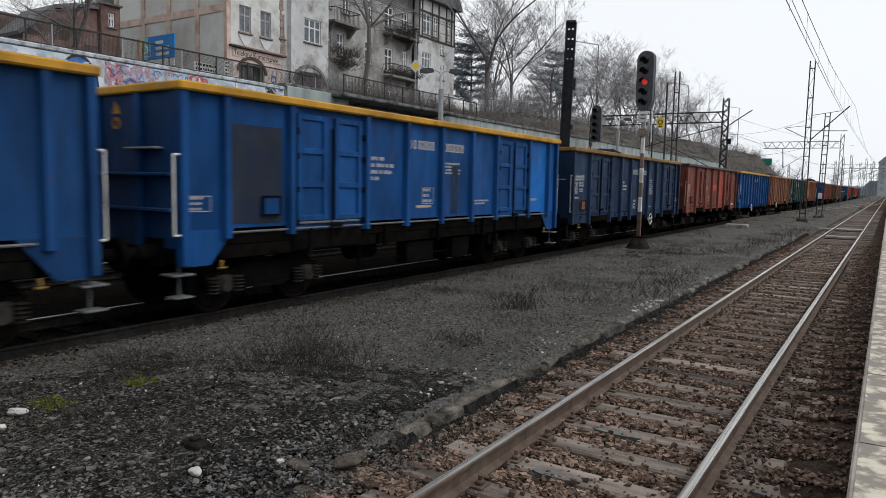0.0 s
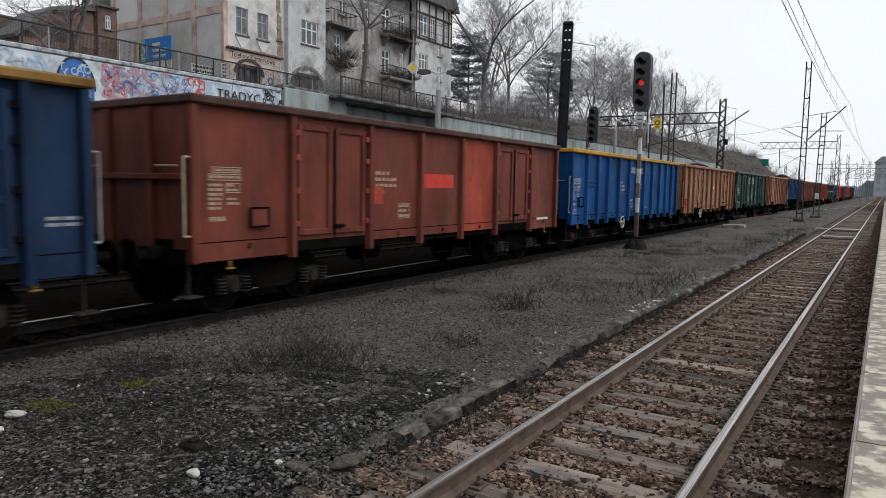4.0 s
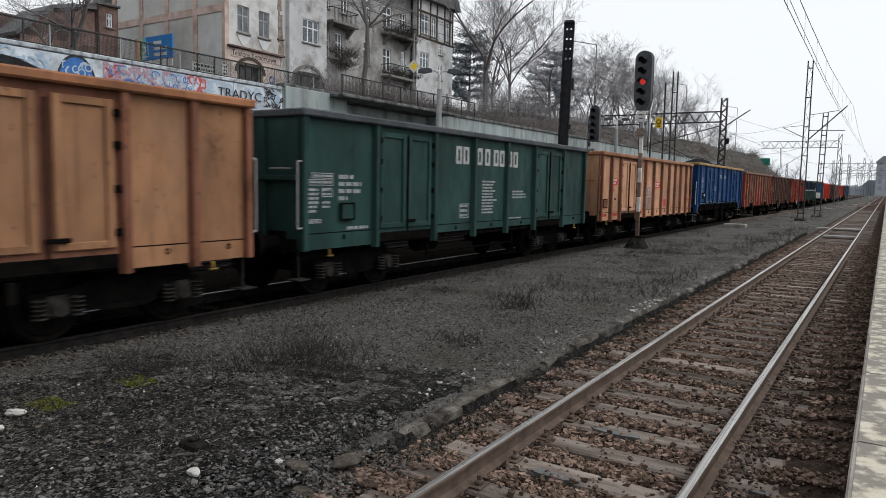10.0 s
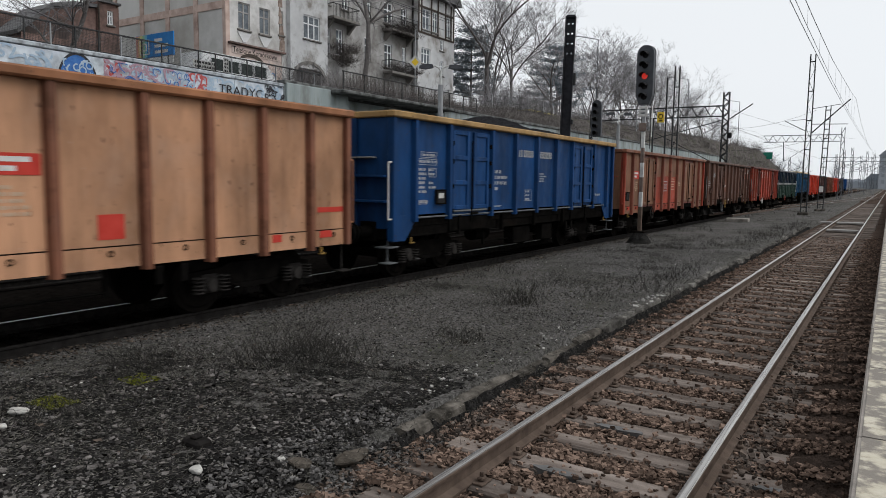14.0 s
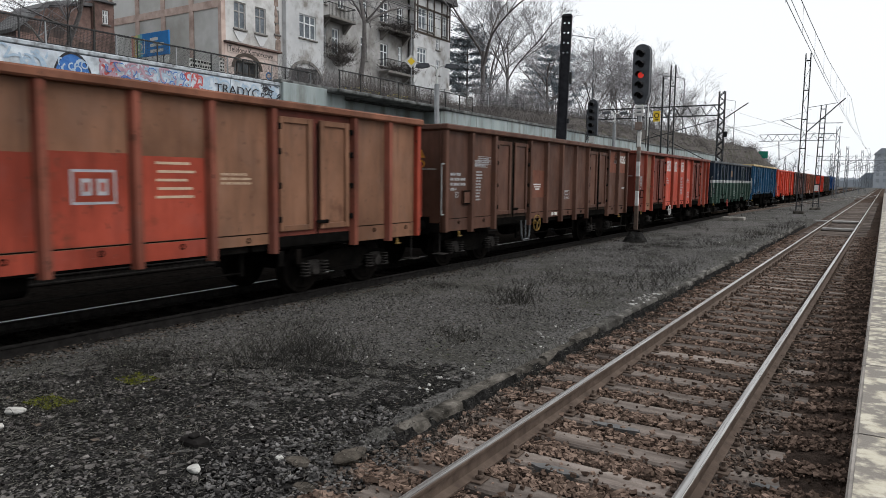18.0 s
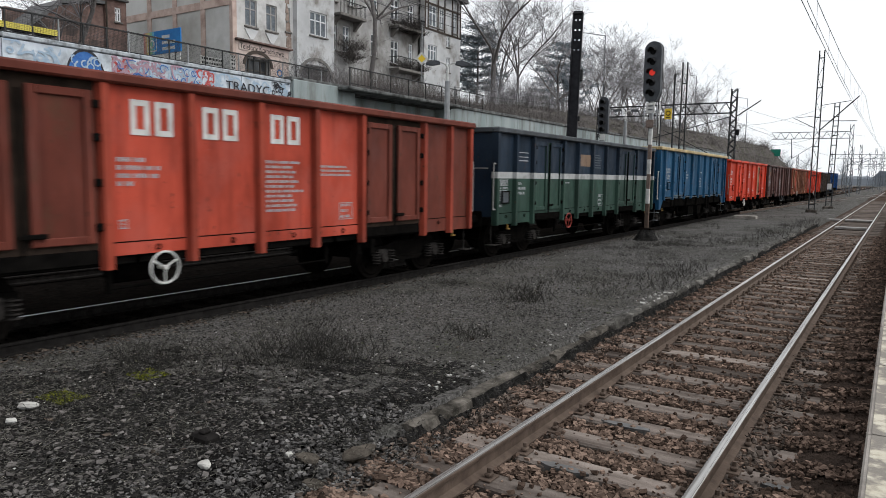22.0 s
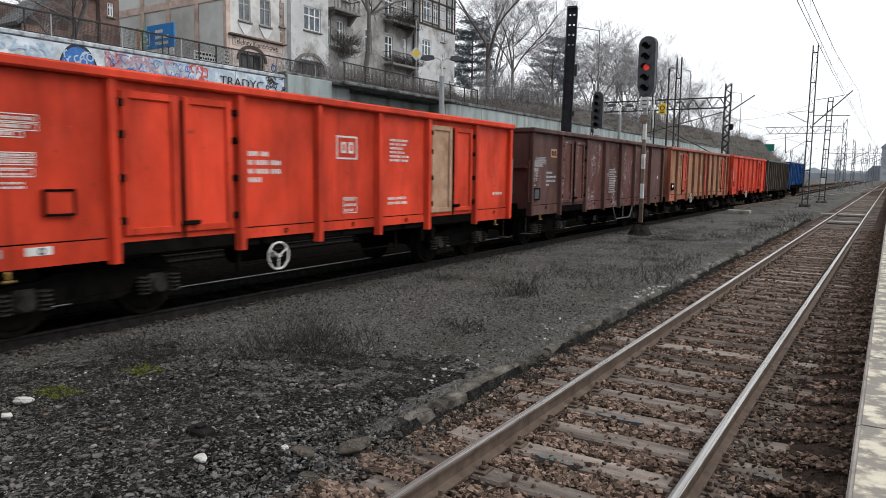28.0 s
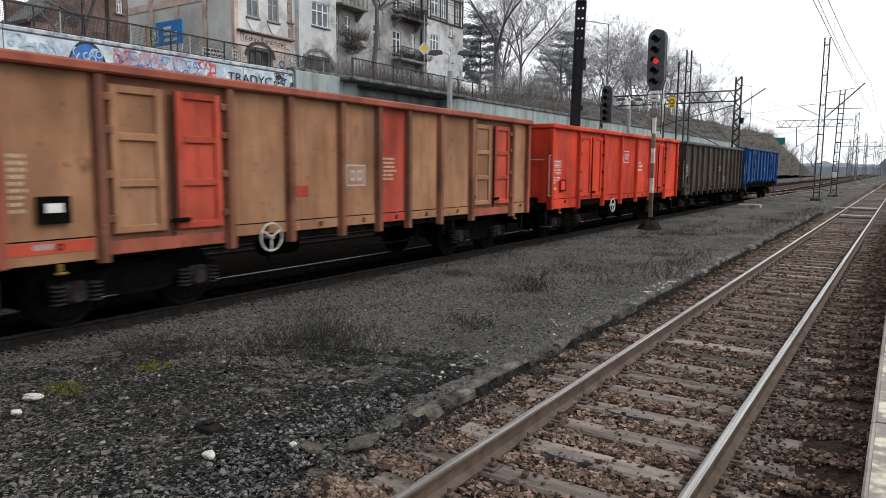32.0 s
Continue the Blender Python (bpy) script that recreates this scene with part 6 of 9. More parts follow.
    wagon(14, "bright red open wagon with a bare wooden door leaf", RIBS_P, (1, 5), P_RED, P_RED, wheel=M_WHITE, wheel_y=4.74, wheel_z=0.71, bays={(5, 0): P_WOOD}, way=(1.13, 1.5), waybill=P_RED, ink=M_WHITE, plates=logo(6.24, 2.28, 0.45, P_RED, M_WHITE, BADGE) + [("dark_slot", 0.24, 1.77, 0.14, 0.07, M_BLACK, "small black plate"), ("grey_slot", 0.42, 1.05, 0.24, 0.1, M_POLEGREY, "grey tag on the sill"), ("white_plate", 0.2, 1.05, 0.14, 0.1, M_WHITE, "white tag on the sill"), ("white_plate", 0.92, 1.05, 0.3, 0.1, M_WHITE, "white tag on the sill")], end_plate=P_WOOD,
          marks=[("banner", 0.3, 2.4, 1.13, 2.67), ("block", 0.2, 1.65, 1.08, 2.24), ("table", 0.16, 1.36, 0.55, 1.48), ("number", 4.23, 1.87, 4.93, 2.38), ("table", 6.42, 1.31, 6.8, 1.6), ("paragraph", 7.8, 2.25, 8.5, 2.72), ("line", 7.74, 1.4, 8.56, 1.59), ("line", 12.0, 1.5, 12.5, 1.62)])
    wagon(15, "dusty maroon open wagon with flaking pale scrawls", RIBS_F, (1,), P_MAROON, P_MAROON, bays={2: P_SCRAWL, 3: P_SCRAWL, 4: P_SCRAWL, 5: P_SCRAWL, 6: P_SCRAWL, (1, 0): P_SCRAWL, (1, 1): P_SCRAWL}, grab_paint=P_MAROON, step_rail=(6.7, 9.0), way=(0.22, 1.34), waybill=P_GREYRIM, platform_ledge=2.2,
          plates=[("painted_mark", 1.38, 2.53, 0.4, 0.24, P_TAN, "tan square mark"), ("painted_mark_field", 1.43, 2.58, 0.13, 0.14, P_MAROON, "tan square mark"), ("painted_mark_field", 1.6, 2.58, 0.13, 0.14, P_MAROON, "tan square mark"), ("white_plate", 12.2, 1.9, 0.14, 0.12, M_WHITE, "small white plate")],
          marks=[("banner", 0.22, 2.25, 1.03, 2.52), ("block", 0.22, 1.72, 0.56, 2.22), ("number", 1.1, 1.7, 1.76, 2.14), ("paragraph", 6.35, 1.41, 7.12, 2.26)])
    wagon(16, "tan open wagon with red door leaves and panels", RIBS_T, (1, 8), P_TAN2, P_SALMON, rib_paint=P_TANRIB, corner_paint=P_SALMON, end_paint=P_TAN2, grab_paint=P_REDDULL, wheel=M_PALE, wheel_y=3.94, wheel_z=0.97, rails=2, door_gap=P_TANRIB, bays={(1, 1): P_REDLEAF, (8, 1): P_REDLEAF, 5: P_REDLEAF}, way=(0.48, 1.38), waybill=M_STEEL_DARK, sill_paint=P_SALMON, paper=True, ink=M_TANPALE,
          plates=logo(5.8, 1.72, 0.42, P_TAN2, M_MARK, BADGE) + [("red_sill", 0.13, 1.03, 1.02, 0.14, P_REDLEAF, "red lower sill paint"), ("red_tag", 4.58, 1.57, 0.28, 0.18, P_REDLEAF, "small red tag"), ("grey_slot", 0.42, 1.08, 0.24, 0.07, M_POLEGREY, "grey tag on the sill")],
          marks=[("paragraph", 0.2, 1.5, 0.42, 2.2), ("paragraph", 6.8, 1.8, 7.3, 2.26), ("line", 0.8, 1.06, 1.1, 1.14)])
    wagon(17, "bright red open wagon with white markings", RIBS_P, (1, 5), P_RED, P_RED, wheel=M_WHITE, wheel_y=4.9, plates=logo(6.1, 2.28, 0.44, P_RED, M_WHITE, BADGE), ink=M_WHITE)
    wagon(18, "sooty brown open wagon with close-set ribs", RIBS_N, (), P_DARK, P_GREYRIM)
    wagon(19, "blue open wagon at the tail of the train", RIBS_J, (2, 7), P_BLUE2, P_BLUE, rails=2)


build_train()

# ---- signals, masts, wires ----


def build_signal():
    s = thing("railway_signal", "five-lamp railway signal on a white-banded pole, red lit", "railway signal", (-7.5, 24.8, 0.0))
    part("foundation", Geo().tube((0, 0, -0.35), (0, 0, 0.3), 0.62, 0.2, 14), M_ASH, s, "low mound of cinders round the footing")
    part("base_plate", Geo().box(-0.22, 0.22, -0.18, 0.18, 0.29, 0.36, 0.02), M_DARKSLEEPER, s, "dark steel base plate")
    for k, (z0, z1, m) in enumerate(((0.35, 1.22, M_RAILSIDE), (1.22, 1.75, M_WHITE), (1.75, 2.27, M_RUSTPOLE), (2.27, 2.79, M_WHITE), (2.79, 3.31, M_RUSTPOLE), (3.31, 3.86, M_WHITE), (3.86, 4.84, M_POLEGREY))):
        w = 0.064 if k else 0.07
        part("pole_section", Geo().box(-w, w, -w * 0.8, w * 0.8, z0, z1, 0.015), m, s)
    outline = [(0.295 * math.cos(a), 6.58 + 0.295 * math.sin(a)) for a in [i * math.pi / 10 for i in range(11)]] + [(-0.295, 5.14), (-0.17, 4.82), (0.17, 4.82), (0.295, 5.14)]
    part("signal_head", Geo().prism(outline, "y", -0.12, 0.1), M_SIGNAL, s, "grey rounded signal head")
    part("head_rim", Geo().prism([(u * 1.03, (w - 5.6) * 1.015 + 5.6) for u, w in outline], "y", 0.1, 0.13), M_BLACK, s)
    for i in range(5):
        z = 6.52 - i * 0.358
        lens = part("lens", Geo().tube((0, -0.12, z), (0, -0.14, z), 0.105, 0.1, 16), M_LAMPRED if i == 2 else M_BLACK, s, "glowing red lamp" if i == 2 else "unlit dark lens")
        g = Geo()
        n = 12
        for j in range(n):
            a0, a1 = math.pi * (0.06 + 0.98 * j / n), math.pi * (0.06 + 0.98 * (j + 1) / n)
            d0, d1 = 0.34 - 0.1 * abs(j / n - 0.5), 0.34 - 0.1 * abs((j + 1) / n - 0.5)
            p = [(0.135 * math.cos(a0), -0.12, z + 0.135 * math.sin(a0)), (0.135 * math.cos(a1), -0.12, z + 0.135 * math.sin(a1)), (0.125 * math.cos(a1), -0.12 - d1, z + 0.125 * math.sin(a1) - 0.02), (0.125 * math.cos(a0), -0.12 - d0, z + 0.125 * math.sin(a0) - 0.02)]
            g.quad(*p)
        part("hood", g, M_BLACK, s, "black lamp hood")
    g = Geo().box(-0.15, 0.15, -0.16, -0.12, 4.4, 4.76, 0.01)
    plate = part("number_plate", g, M_WHITE, s, "white identification plate")
    for z in (4.65, 4.52):
        part("plate_bar", Geo().box(-0.08, 0.08, -0.165, -0.161, z - 0.022, z + 0.022), M_SIGNAL, plate)
    part("plate_frame", Geo().box(-0.24, -0.21, -0.14, -0.1, 3.9, 4.66).box(0.21, 0.24, -0.14, -0.1, 3.9, 4.66).box(-0.24, 0.24, -0.14, -0.1, 3.98, 4.02), M_POLEGREY, s)
    part("red_white_plate", Geo().box(-0.13, 0.13, -0.155, -0.13, 3.9, 4.18, 0.008), M_RUSTPOLE, s, "faded striped plate")
    g = Geo().tube((0.26, 0.1, 3.7), (0.26, 0.1, 4.75), 0.02, 0.02, 6)
    part("conduit", g, M_WHITE, s)
    part("ladder", Geo().tube((-0.16, 0.25, 3.3), (-0.16, 0.22, 4.9), 0.014, 0.014, 5).tube((0.16, 0.25, 3.3), (0.16, 0.22, 4.9), 0.014, 0.014, 5), M_LATTICE, s)
    return s


def build_small_signal():
    s = thing("railway_signal", "smaller dark five-lamp signal behind the train, unlit", "railway signal", (-12.3, 33.0, 0))
    part("pole", Geo().tube((0, 0, -0.25), (0, 0, 4.2), 0.06, 0.06, 10), M_POLEGREY, s)
    outline = [(0.25 * math.cos(a), 5.8 + 0.25 * math.sin(a)) for a in [i * math.pi / 8 for i in range(9)]] + [(-0.25, 4.3), (0.25, 4.3)]
    part("signal_head", Geo().prism(outline, "y", -0.1, 0.08), M_SIGNAL, s)
    for i in range(5):
        z = 5.8 - i * 0.33
        part("hood", Geo().tube((0, -0.1, z), (0, -0.36, z - 0.02), 0.1, 0.11, 12, False).tube((0, -0.1, z), (0, -0.12, z), 0.09, 0.09, 12), M_BLACK, s)
    part("number_plate", Geo().box(-0.14, 0.14, -0.12, -0.09, 3.95, 4.25, 0.01), M_WHITE, s, "white identification plate")
    return s


def build_dark_post():
    p = thing("catenary_post", "black steel post with rows of drilled holes", "post", (-12.3, 28.9, 0))
    h, w, d = 9.15, 0.22, 0.09
    for s in (-1, 1):
        part("flange", Geo().prism([(s * w, -d * 1.2), (s * w - s * 0.03, -d * 1.2), (s * w - s * 0.03, d * 1.2), (s * w, d * 1.2)], "z", -0.3, h), M_TARPOST, p)
    g = Geo().box(-w + 0.03, w - 0.03, -0.012, 0.012, -0.3, 7.6)
    z = 7.6
    while z < h - 0.1:
        for a, b in ((-w + 0.03, -0.125), (-0.05, 0.05), (0.125, w - 0.03)):
            g.box(a, b, -0.012, 0.012, z, z + 0.075)
        g.box(-w + 0.03, w - 0.03, -0.012, 0.012, z + 0.075, z + 0.42)
        z += 0.42
    part("web", g, M_TARPOST, p)
    part("cap", Geo().box(-w - 0.01, w + 0.01, -d * 1.3, d * 1.3, h + 0.003, h + 0.05, 0.01), M_TARPOST, p)
    part("bracket", Geo().box(w, w + 0.12, -0.1, 0.1, 6.3, 6.8, 0.02).box(w, w + 0.1, -0.1, 0.1, 4.6, 4.8, 0.02), M_LATTICE, p)
    p.rotation_euler = (0, radians(1.2), radians(14))
    return p


def lattice(g, x, y, z0, z1, w, d, step, taper=1.0):
    """Four angle legs with zig-zag lacing."""
    n = max(1, int((z1 - z0) / step))
    for sx in (-1, 1):
        for sy in (-1, 1):
            g.bar((x + sx * w / 2, y + sy * d / 2, z0), (x + sx * w / 2 * taper, y + sy * d / 2 * taper, z1), 0.06, 0.06)
    for i in range(n):
        a, b = z0 + (z1 - z0) * i / n, z0 + (z1 - z0) * (i + 1) / n
        f0, f1 = 1 + (taper - 1) * i / n, 1 + (taper - 1) * (i + 1) / n
        s = 1 if i % 2 else -1
        for sy in (-1, 1):
            g.bar((x - s * w / 2 * f0, y + sy * d / 2 * f0, a), (x + s * w / 2 * f1, y + sy * d / 2 * f1, b), 0.065, 0.065)
        for sx in (-1, 1):
            g.bar((x + sx * w / 2 * f0, y - s * d / 2 * f0, a), (x + sx * w / 2 * f1, y + s * d / 2 * f1, b), 0.065, 0.065)
    return g


def truss(g, x0, x1, y, z0, z1, step):
    for z in (z0, z1):
        for sy in (-0.2, 0.2):
            g.bar((x0, y + sy, z), (x1, y + sy, z), 0.07, 0.07)
    n = max(1, int(abs(x1 - x0) / step))
    for i in range(n):
        a, b = x0 + (x1 - x0) * i / n, x0 + (x1 - x0) * (i + 1) / n
        for sy in (-0.2, 0.2):
            g.bar((a, y + sy, z0 if i % 2 else z1), (b, y + sy, z1 if i % 2 else z0), 0.04, 0.04)
    return g


def ladder_mast(name, label, at, height, w, step, lean=0.0, d=0.12):
    m = thing(name, label, "catenary mast", at)
    for s in (-1, 1):
        part("leg", Geo().bar((s * w / 2, 0, -0.2), (s * w / 2 * 0.85 + lean, 0, height), 0.07, d), M_LATTICE, m)
    z, i = 0.5, 0
    while z < height:
        f = z / height
        part("rung", Geo().bar((-w / 2 * (1 - 0.15 * f) + lean * f, 0, z), (w / 2 * (1 - 0.15 * f) + lean * f, 0, z), 0.05, 0.07), M_LATTICE, m)
        z += step
    if step > 1.5:
        z, k = 0.4, 1
        while z + 0.8 < height:
            f, h = z / height, (z + 0.8) / height
            part("lacing_bar", Geo().bar((k * w / 2 * (1 - 0.15 * f) + lean * f, 0, z), (-k * w / 2 * (1 - 0.15 * h) + lean * h, 0, z + 0.8), 0.022, 0.022), M_LATTICE, m)
            z, k = z + 0.8, -k
    part("foundation", Geo().box(-w * 0.95, w * 0.95, -0.3, 0.3, -0.4, 0.16, 0.05), M_KERB, m, "weathered concrete foundation")
    return m


def build_masts():
    m = ladder_mast("catenary_mast", "tall two-legged steel catenary mast beside the near track", (-5.02, 54.6, 0), 11.0, 0.36, 2.0)
    part("cantilever_arm", Geo().bar((0.15, 0, 5.6), (2.4, 0, 7.85), 0.07, 0.07), M_LATTICE, m)
    part("steady_arm", Geo().bar((0.15, 0, 6.25), (2.35, 0, 6.2), 0.045, 0.045), M_LATTICE, m)
    part("tie_rod", Geo().tube((0.15, 0, 7.3), (1.9, 0, 7.55), 0.02, 0.02, 5), M_LATTICE, m)
    part("cantilever_arm", Geo().bar((-0.2, 0, 5.8), (-1.5, 0, 6.5), 0.045, 0.045), M_LATTICE, m)
    part("steady_arm", Geo().bar((-0.2, 0, 6.6), (-1.4, 0, 6.5), 0.03, 0.03), M_LATTICE, m)
    l = ladder_mast("catenary_mast", "ladder-shaped steel mast with a white plate", (-4.66, 63.5, 0), 8.3, 0.4, 0.75, 0.14)
    part("plate", Geo().box(-0.15, 0.15, -0.13, -0.1, 1.5, 1.95, 0.01), M_WHITE, l, "small white plate")
    ladder_mast("catenary_mast", "dark two-legged mast behind the train", (-12.5, 48.4, 0), 9.9, 0.36, 1.6)
    g = thing("catenary_gantry", "dark lattice gantry pole with a truss beam", "catenary gantry", (0, 0, 0))
    part("lattice_pole", lattice(Geo(), -12.5, 65, -0.3, 10.0, 0.55, 0.5, 0.42, 0.85), M_LATTICE, g)
    part("lattice_pole", lattice(Geo(), -24.6, 65, -0.3, 8.9, 0.5, 0.5, 0.6, 0.8), M_LATTICE, g)
    part("truss_beam", truss(Geo(), -24.6, -12.6, 65, 7.95, 8.85, 0.55), M_LATTICE, g)
    part("stay_bar", Geo().bar((-12.3, 65, 7.6), (-10.2, 64, 8.8), 0.07, 0.07), M_LATTICE, g)
    part("stay_bar", Geo().bar((-12.8, 65, 7.6), (-19.5, 63, 5.6), 0.07, 0.07), M_LATTICE, g)
    part("stay_bar", Geo().bar((-18.5, 65, 6.6), (-12.8, 65, 3.6), 0.06, 0.06), M_LATTICE, g)
    part("hanger", Geo().bar((-18.8, 65, 7.9), (-18.8, 65, 4.3), 0.12, 0.12), M_LATTICE, g)
    part("junction_box", Geo().box(-12.2, -11.9, 64.6, 64.9, 6.0, 6.5, 0.03), M_BLACK, g)
    far = thing("catenary_gantry", "far grey lattice gantry across the tracks", "catenary gantry", (0, 0, 0))
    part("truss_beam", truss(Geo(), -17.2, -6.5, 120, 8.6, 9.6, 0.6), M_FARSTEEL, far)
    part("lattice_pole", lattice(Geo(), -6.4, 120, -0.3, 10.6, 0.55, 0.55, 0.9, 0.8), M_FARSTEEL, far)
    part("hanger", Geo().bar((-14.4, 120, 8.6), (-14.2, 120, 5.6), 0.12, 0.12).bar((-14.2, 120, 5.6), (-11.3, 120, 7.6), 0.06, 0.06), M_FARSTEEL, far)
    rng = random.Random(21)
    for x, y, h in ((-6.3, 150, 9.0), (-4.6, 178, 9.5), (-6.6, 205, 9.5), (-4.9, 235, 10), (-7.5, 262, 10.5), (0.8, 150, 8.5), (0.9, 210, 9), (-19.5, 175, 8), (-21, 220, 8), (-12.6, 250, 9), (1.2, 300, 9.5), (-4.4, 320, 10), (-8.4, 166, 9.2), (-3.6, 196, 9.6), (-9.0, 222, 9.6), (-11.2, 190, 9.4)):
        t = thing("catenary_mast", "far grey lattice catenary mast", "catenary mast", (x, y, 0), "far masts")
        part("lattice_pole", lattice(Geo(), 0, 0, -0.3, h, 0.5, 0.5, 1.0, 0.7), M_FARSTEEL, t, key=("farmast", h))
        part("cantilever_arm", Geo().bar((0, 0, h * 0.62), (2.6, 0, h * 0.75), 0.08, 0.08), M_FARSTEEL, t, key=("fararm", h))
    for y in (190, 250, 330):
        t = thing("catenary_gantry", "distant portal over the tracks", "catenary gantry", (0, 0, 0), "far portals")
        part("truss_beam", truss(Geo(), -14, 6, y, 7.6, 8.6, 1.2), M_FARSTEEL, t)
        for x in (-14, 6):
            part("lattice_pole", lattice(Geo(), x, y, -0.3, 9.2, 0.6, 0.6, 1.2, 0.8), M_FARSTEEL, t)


def build_wires():
    def wire(name, label, points, r):
        ob = part(name, Geo().path(points, r, 4), M_CABLE)
        return tagged(ob, label, "cable")
    def aside(y):
        return 0.12 * max(0.0, 1 - max(y, 0) / 42)
    def along(y):
        return 1 + 0.27 * (y - 16) / 38.4 if y < 54.4 else 1.27
    ys = (-12, 0, 8, 16, 26, 36, 45, 54.4)
    beyond = ((-1.9, 90, 5.7), (-2.1, 120, 5.6), (-1.8, 178, 5.5), (-1.8, 235, 5.5), (-1.8, 330, 5.5))
    wire("contact_wire", "thin overhead contact wire above the near track", [(-1.8 * along(y) + aside(y), y, 2.09 + 3.17 * along(y) + (0.012 * (22 - y) if y < 22 else 0)) for y in ys] + list(beyond), 0.008)
    wire("contact_wire", "second thin contact wire beside the first", [(-1.76 * along(y) + aside(y), y, 2.09 + 3.22 * along(y) + (0.018 * (22 - y) if y < 22 else 0)) for y in ys] + [(x + 0.1, y, z) for x, y, z in beyond], 0.0065)
    heights = ((-30, 6.3), (-10, 5.9), (5, 5.75), (12, 5.8), (19, 5.98), (27, 6.25), (36, 6.75), (45, 7.25), (54.4, 7.8), (65, 7.0), (88, 6.3), (105, 6.6), (120, 7.4), (150, 6.4), (178, 7.2), (206, 6.4), (235, 7.2), (280, 6.3), (330, 7.2))
    wire("messenger_wire", "sagging overhead messenger cable", [(-1.8 * along(max(y, 0)) + aside(y), y, z) for y, z in heights], 0.009)
    g = Geo()
    for (y, z), (y1, z1) in zip(heights[3:8], heights[4:9]):
        for f in (0.25, 0.75):
            yy, zz = y + (y1 - y) * f, z + (z1 - z) * f
            g.tube((-1.79 * along(yy) + aside(yy), yy, 2.09 + 3.19 * along(yy)), (-1.8 * along(yy) + aside(yy), yy, zz), 0.0025, 0.0025, 4)
    tagged(part("dropper_wires", g, M_CABLE), "thin droppers between the overhead wires", "cable", kind="stuff")
    for dx, z, r in ((-5.7, 7.9, 0.009), (-5.7, 8.35, 0.009), (-2.7, 7.1, 0.008)):
        wire("overhead_cable", "dark cable strung along the railway", [(TRACK_X0 + dx, y, z + 0.0006 * (((y + 20) % 60) - 30) ** 2) for y in range(-30, 190, 10)], r)
    for p in (((-12.4, 66, 8.6), (-4.8, 120, 8.9)), ((-12.4, 66, 7.2), (-6.4, 150, 5.6)), ((-12.3, 29, 6.6), (-12.5, 65, 7.4)), ((-12.3, 29, 5.2), (-12.5, 65, 6.2)), ((-4.6, 54.6, 7.2), (-12.5, 65, 6.9)), ((-12.4, 65, 5.0), (-4.4, 63, 6.0))):
        wire("overhead_cable", "slack cable between the masts", [Vector(p[0]).lerp(Vector(p[1]), f / 6) - Vector((0, 0, 1.6 * (f / 6) * (1 - f / 6))) for f in range(7)], 0.01)


def lamp_post(at, label):
    l = thing("platform_lamp", label, "lamp", at, "platform lamps")
    part("concrete_pole", Geo().tube((0, 0, -0.3), (0, 0, 6.5), 0.16, 0.12, 10), M_POLEGREY, l, key=("lamppole",))
    neck = Geo().tube((0, 0, 6.5), (0, 0, 7.15), 0.055, 0.055, 8)
    for s in (-1, 1):
        neck.path([(0, 0, 7.1), (s * 0.1, 0, 7.28), (s * 0.3, 0, 7.36), (s * 0.45, 0, 7.34)], 0.04, 6)
    part("neck", neck, M_WHITE, l, "white forked neck", key=("lampneck",))
    for s in (-1, 1):
        head = Geo().prism([(0.35, 7.28), (0.4, 7.42), (0.75, 7.44), (1.0, 7.36), (1.02, 7.25), (0.7, 7.2)], "y", -0.13, 0.13)
        ob = part("lamp_head", head, M_SIGNAL, l, "dark cobra-head lantern", key=("lamphead",))
        if s < 0:
            ob.rotation_euler = (0, 0, math.pi)
    l.rotation_euler = (0, 0, radians(38))
    return l


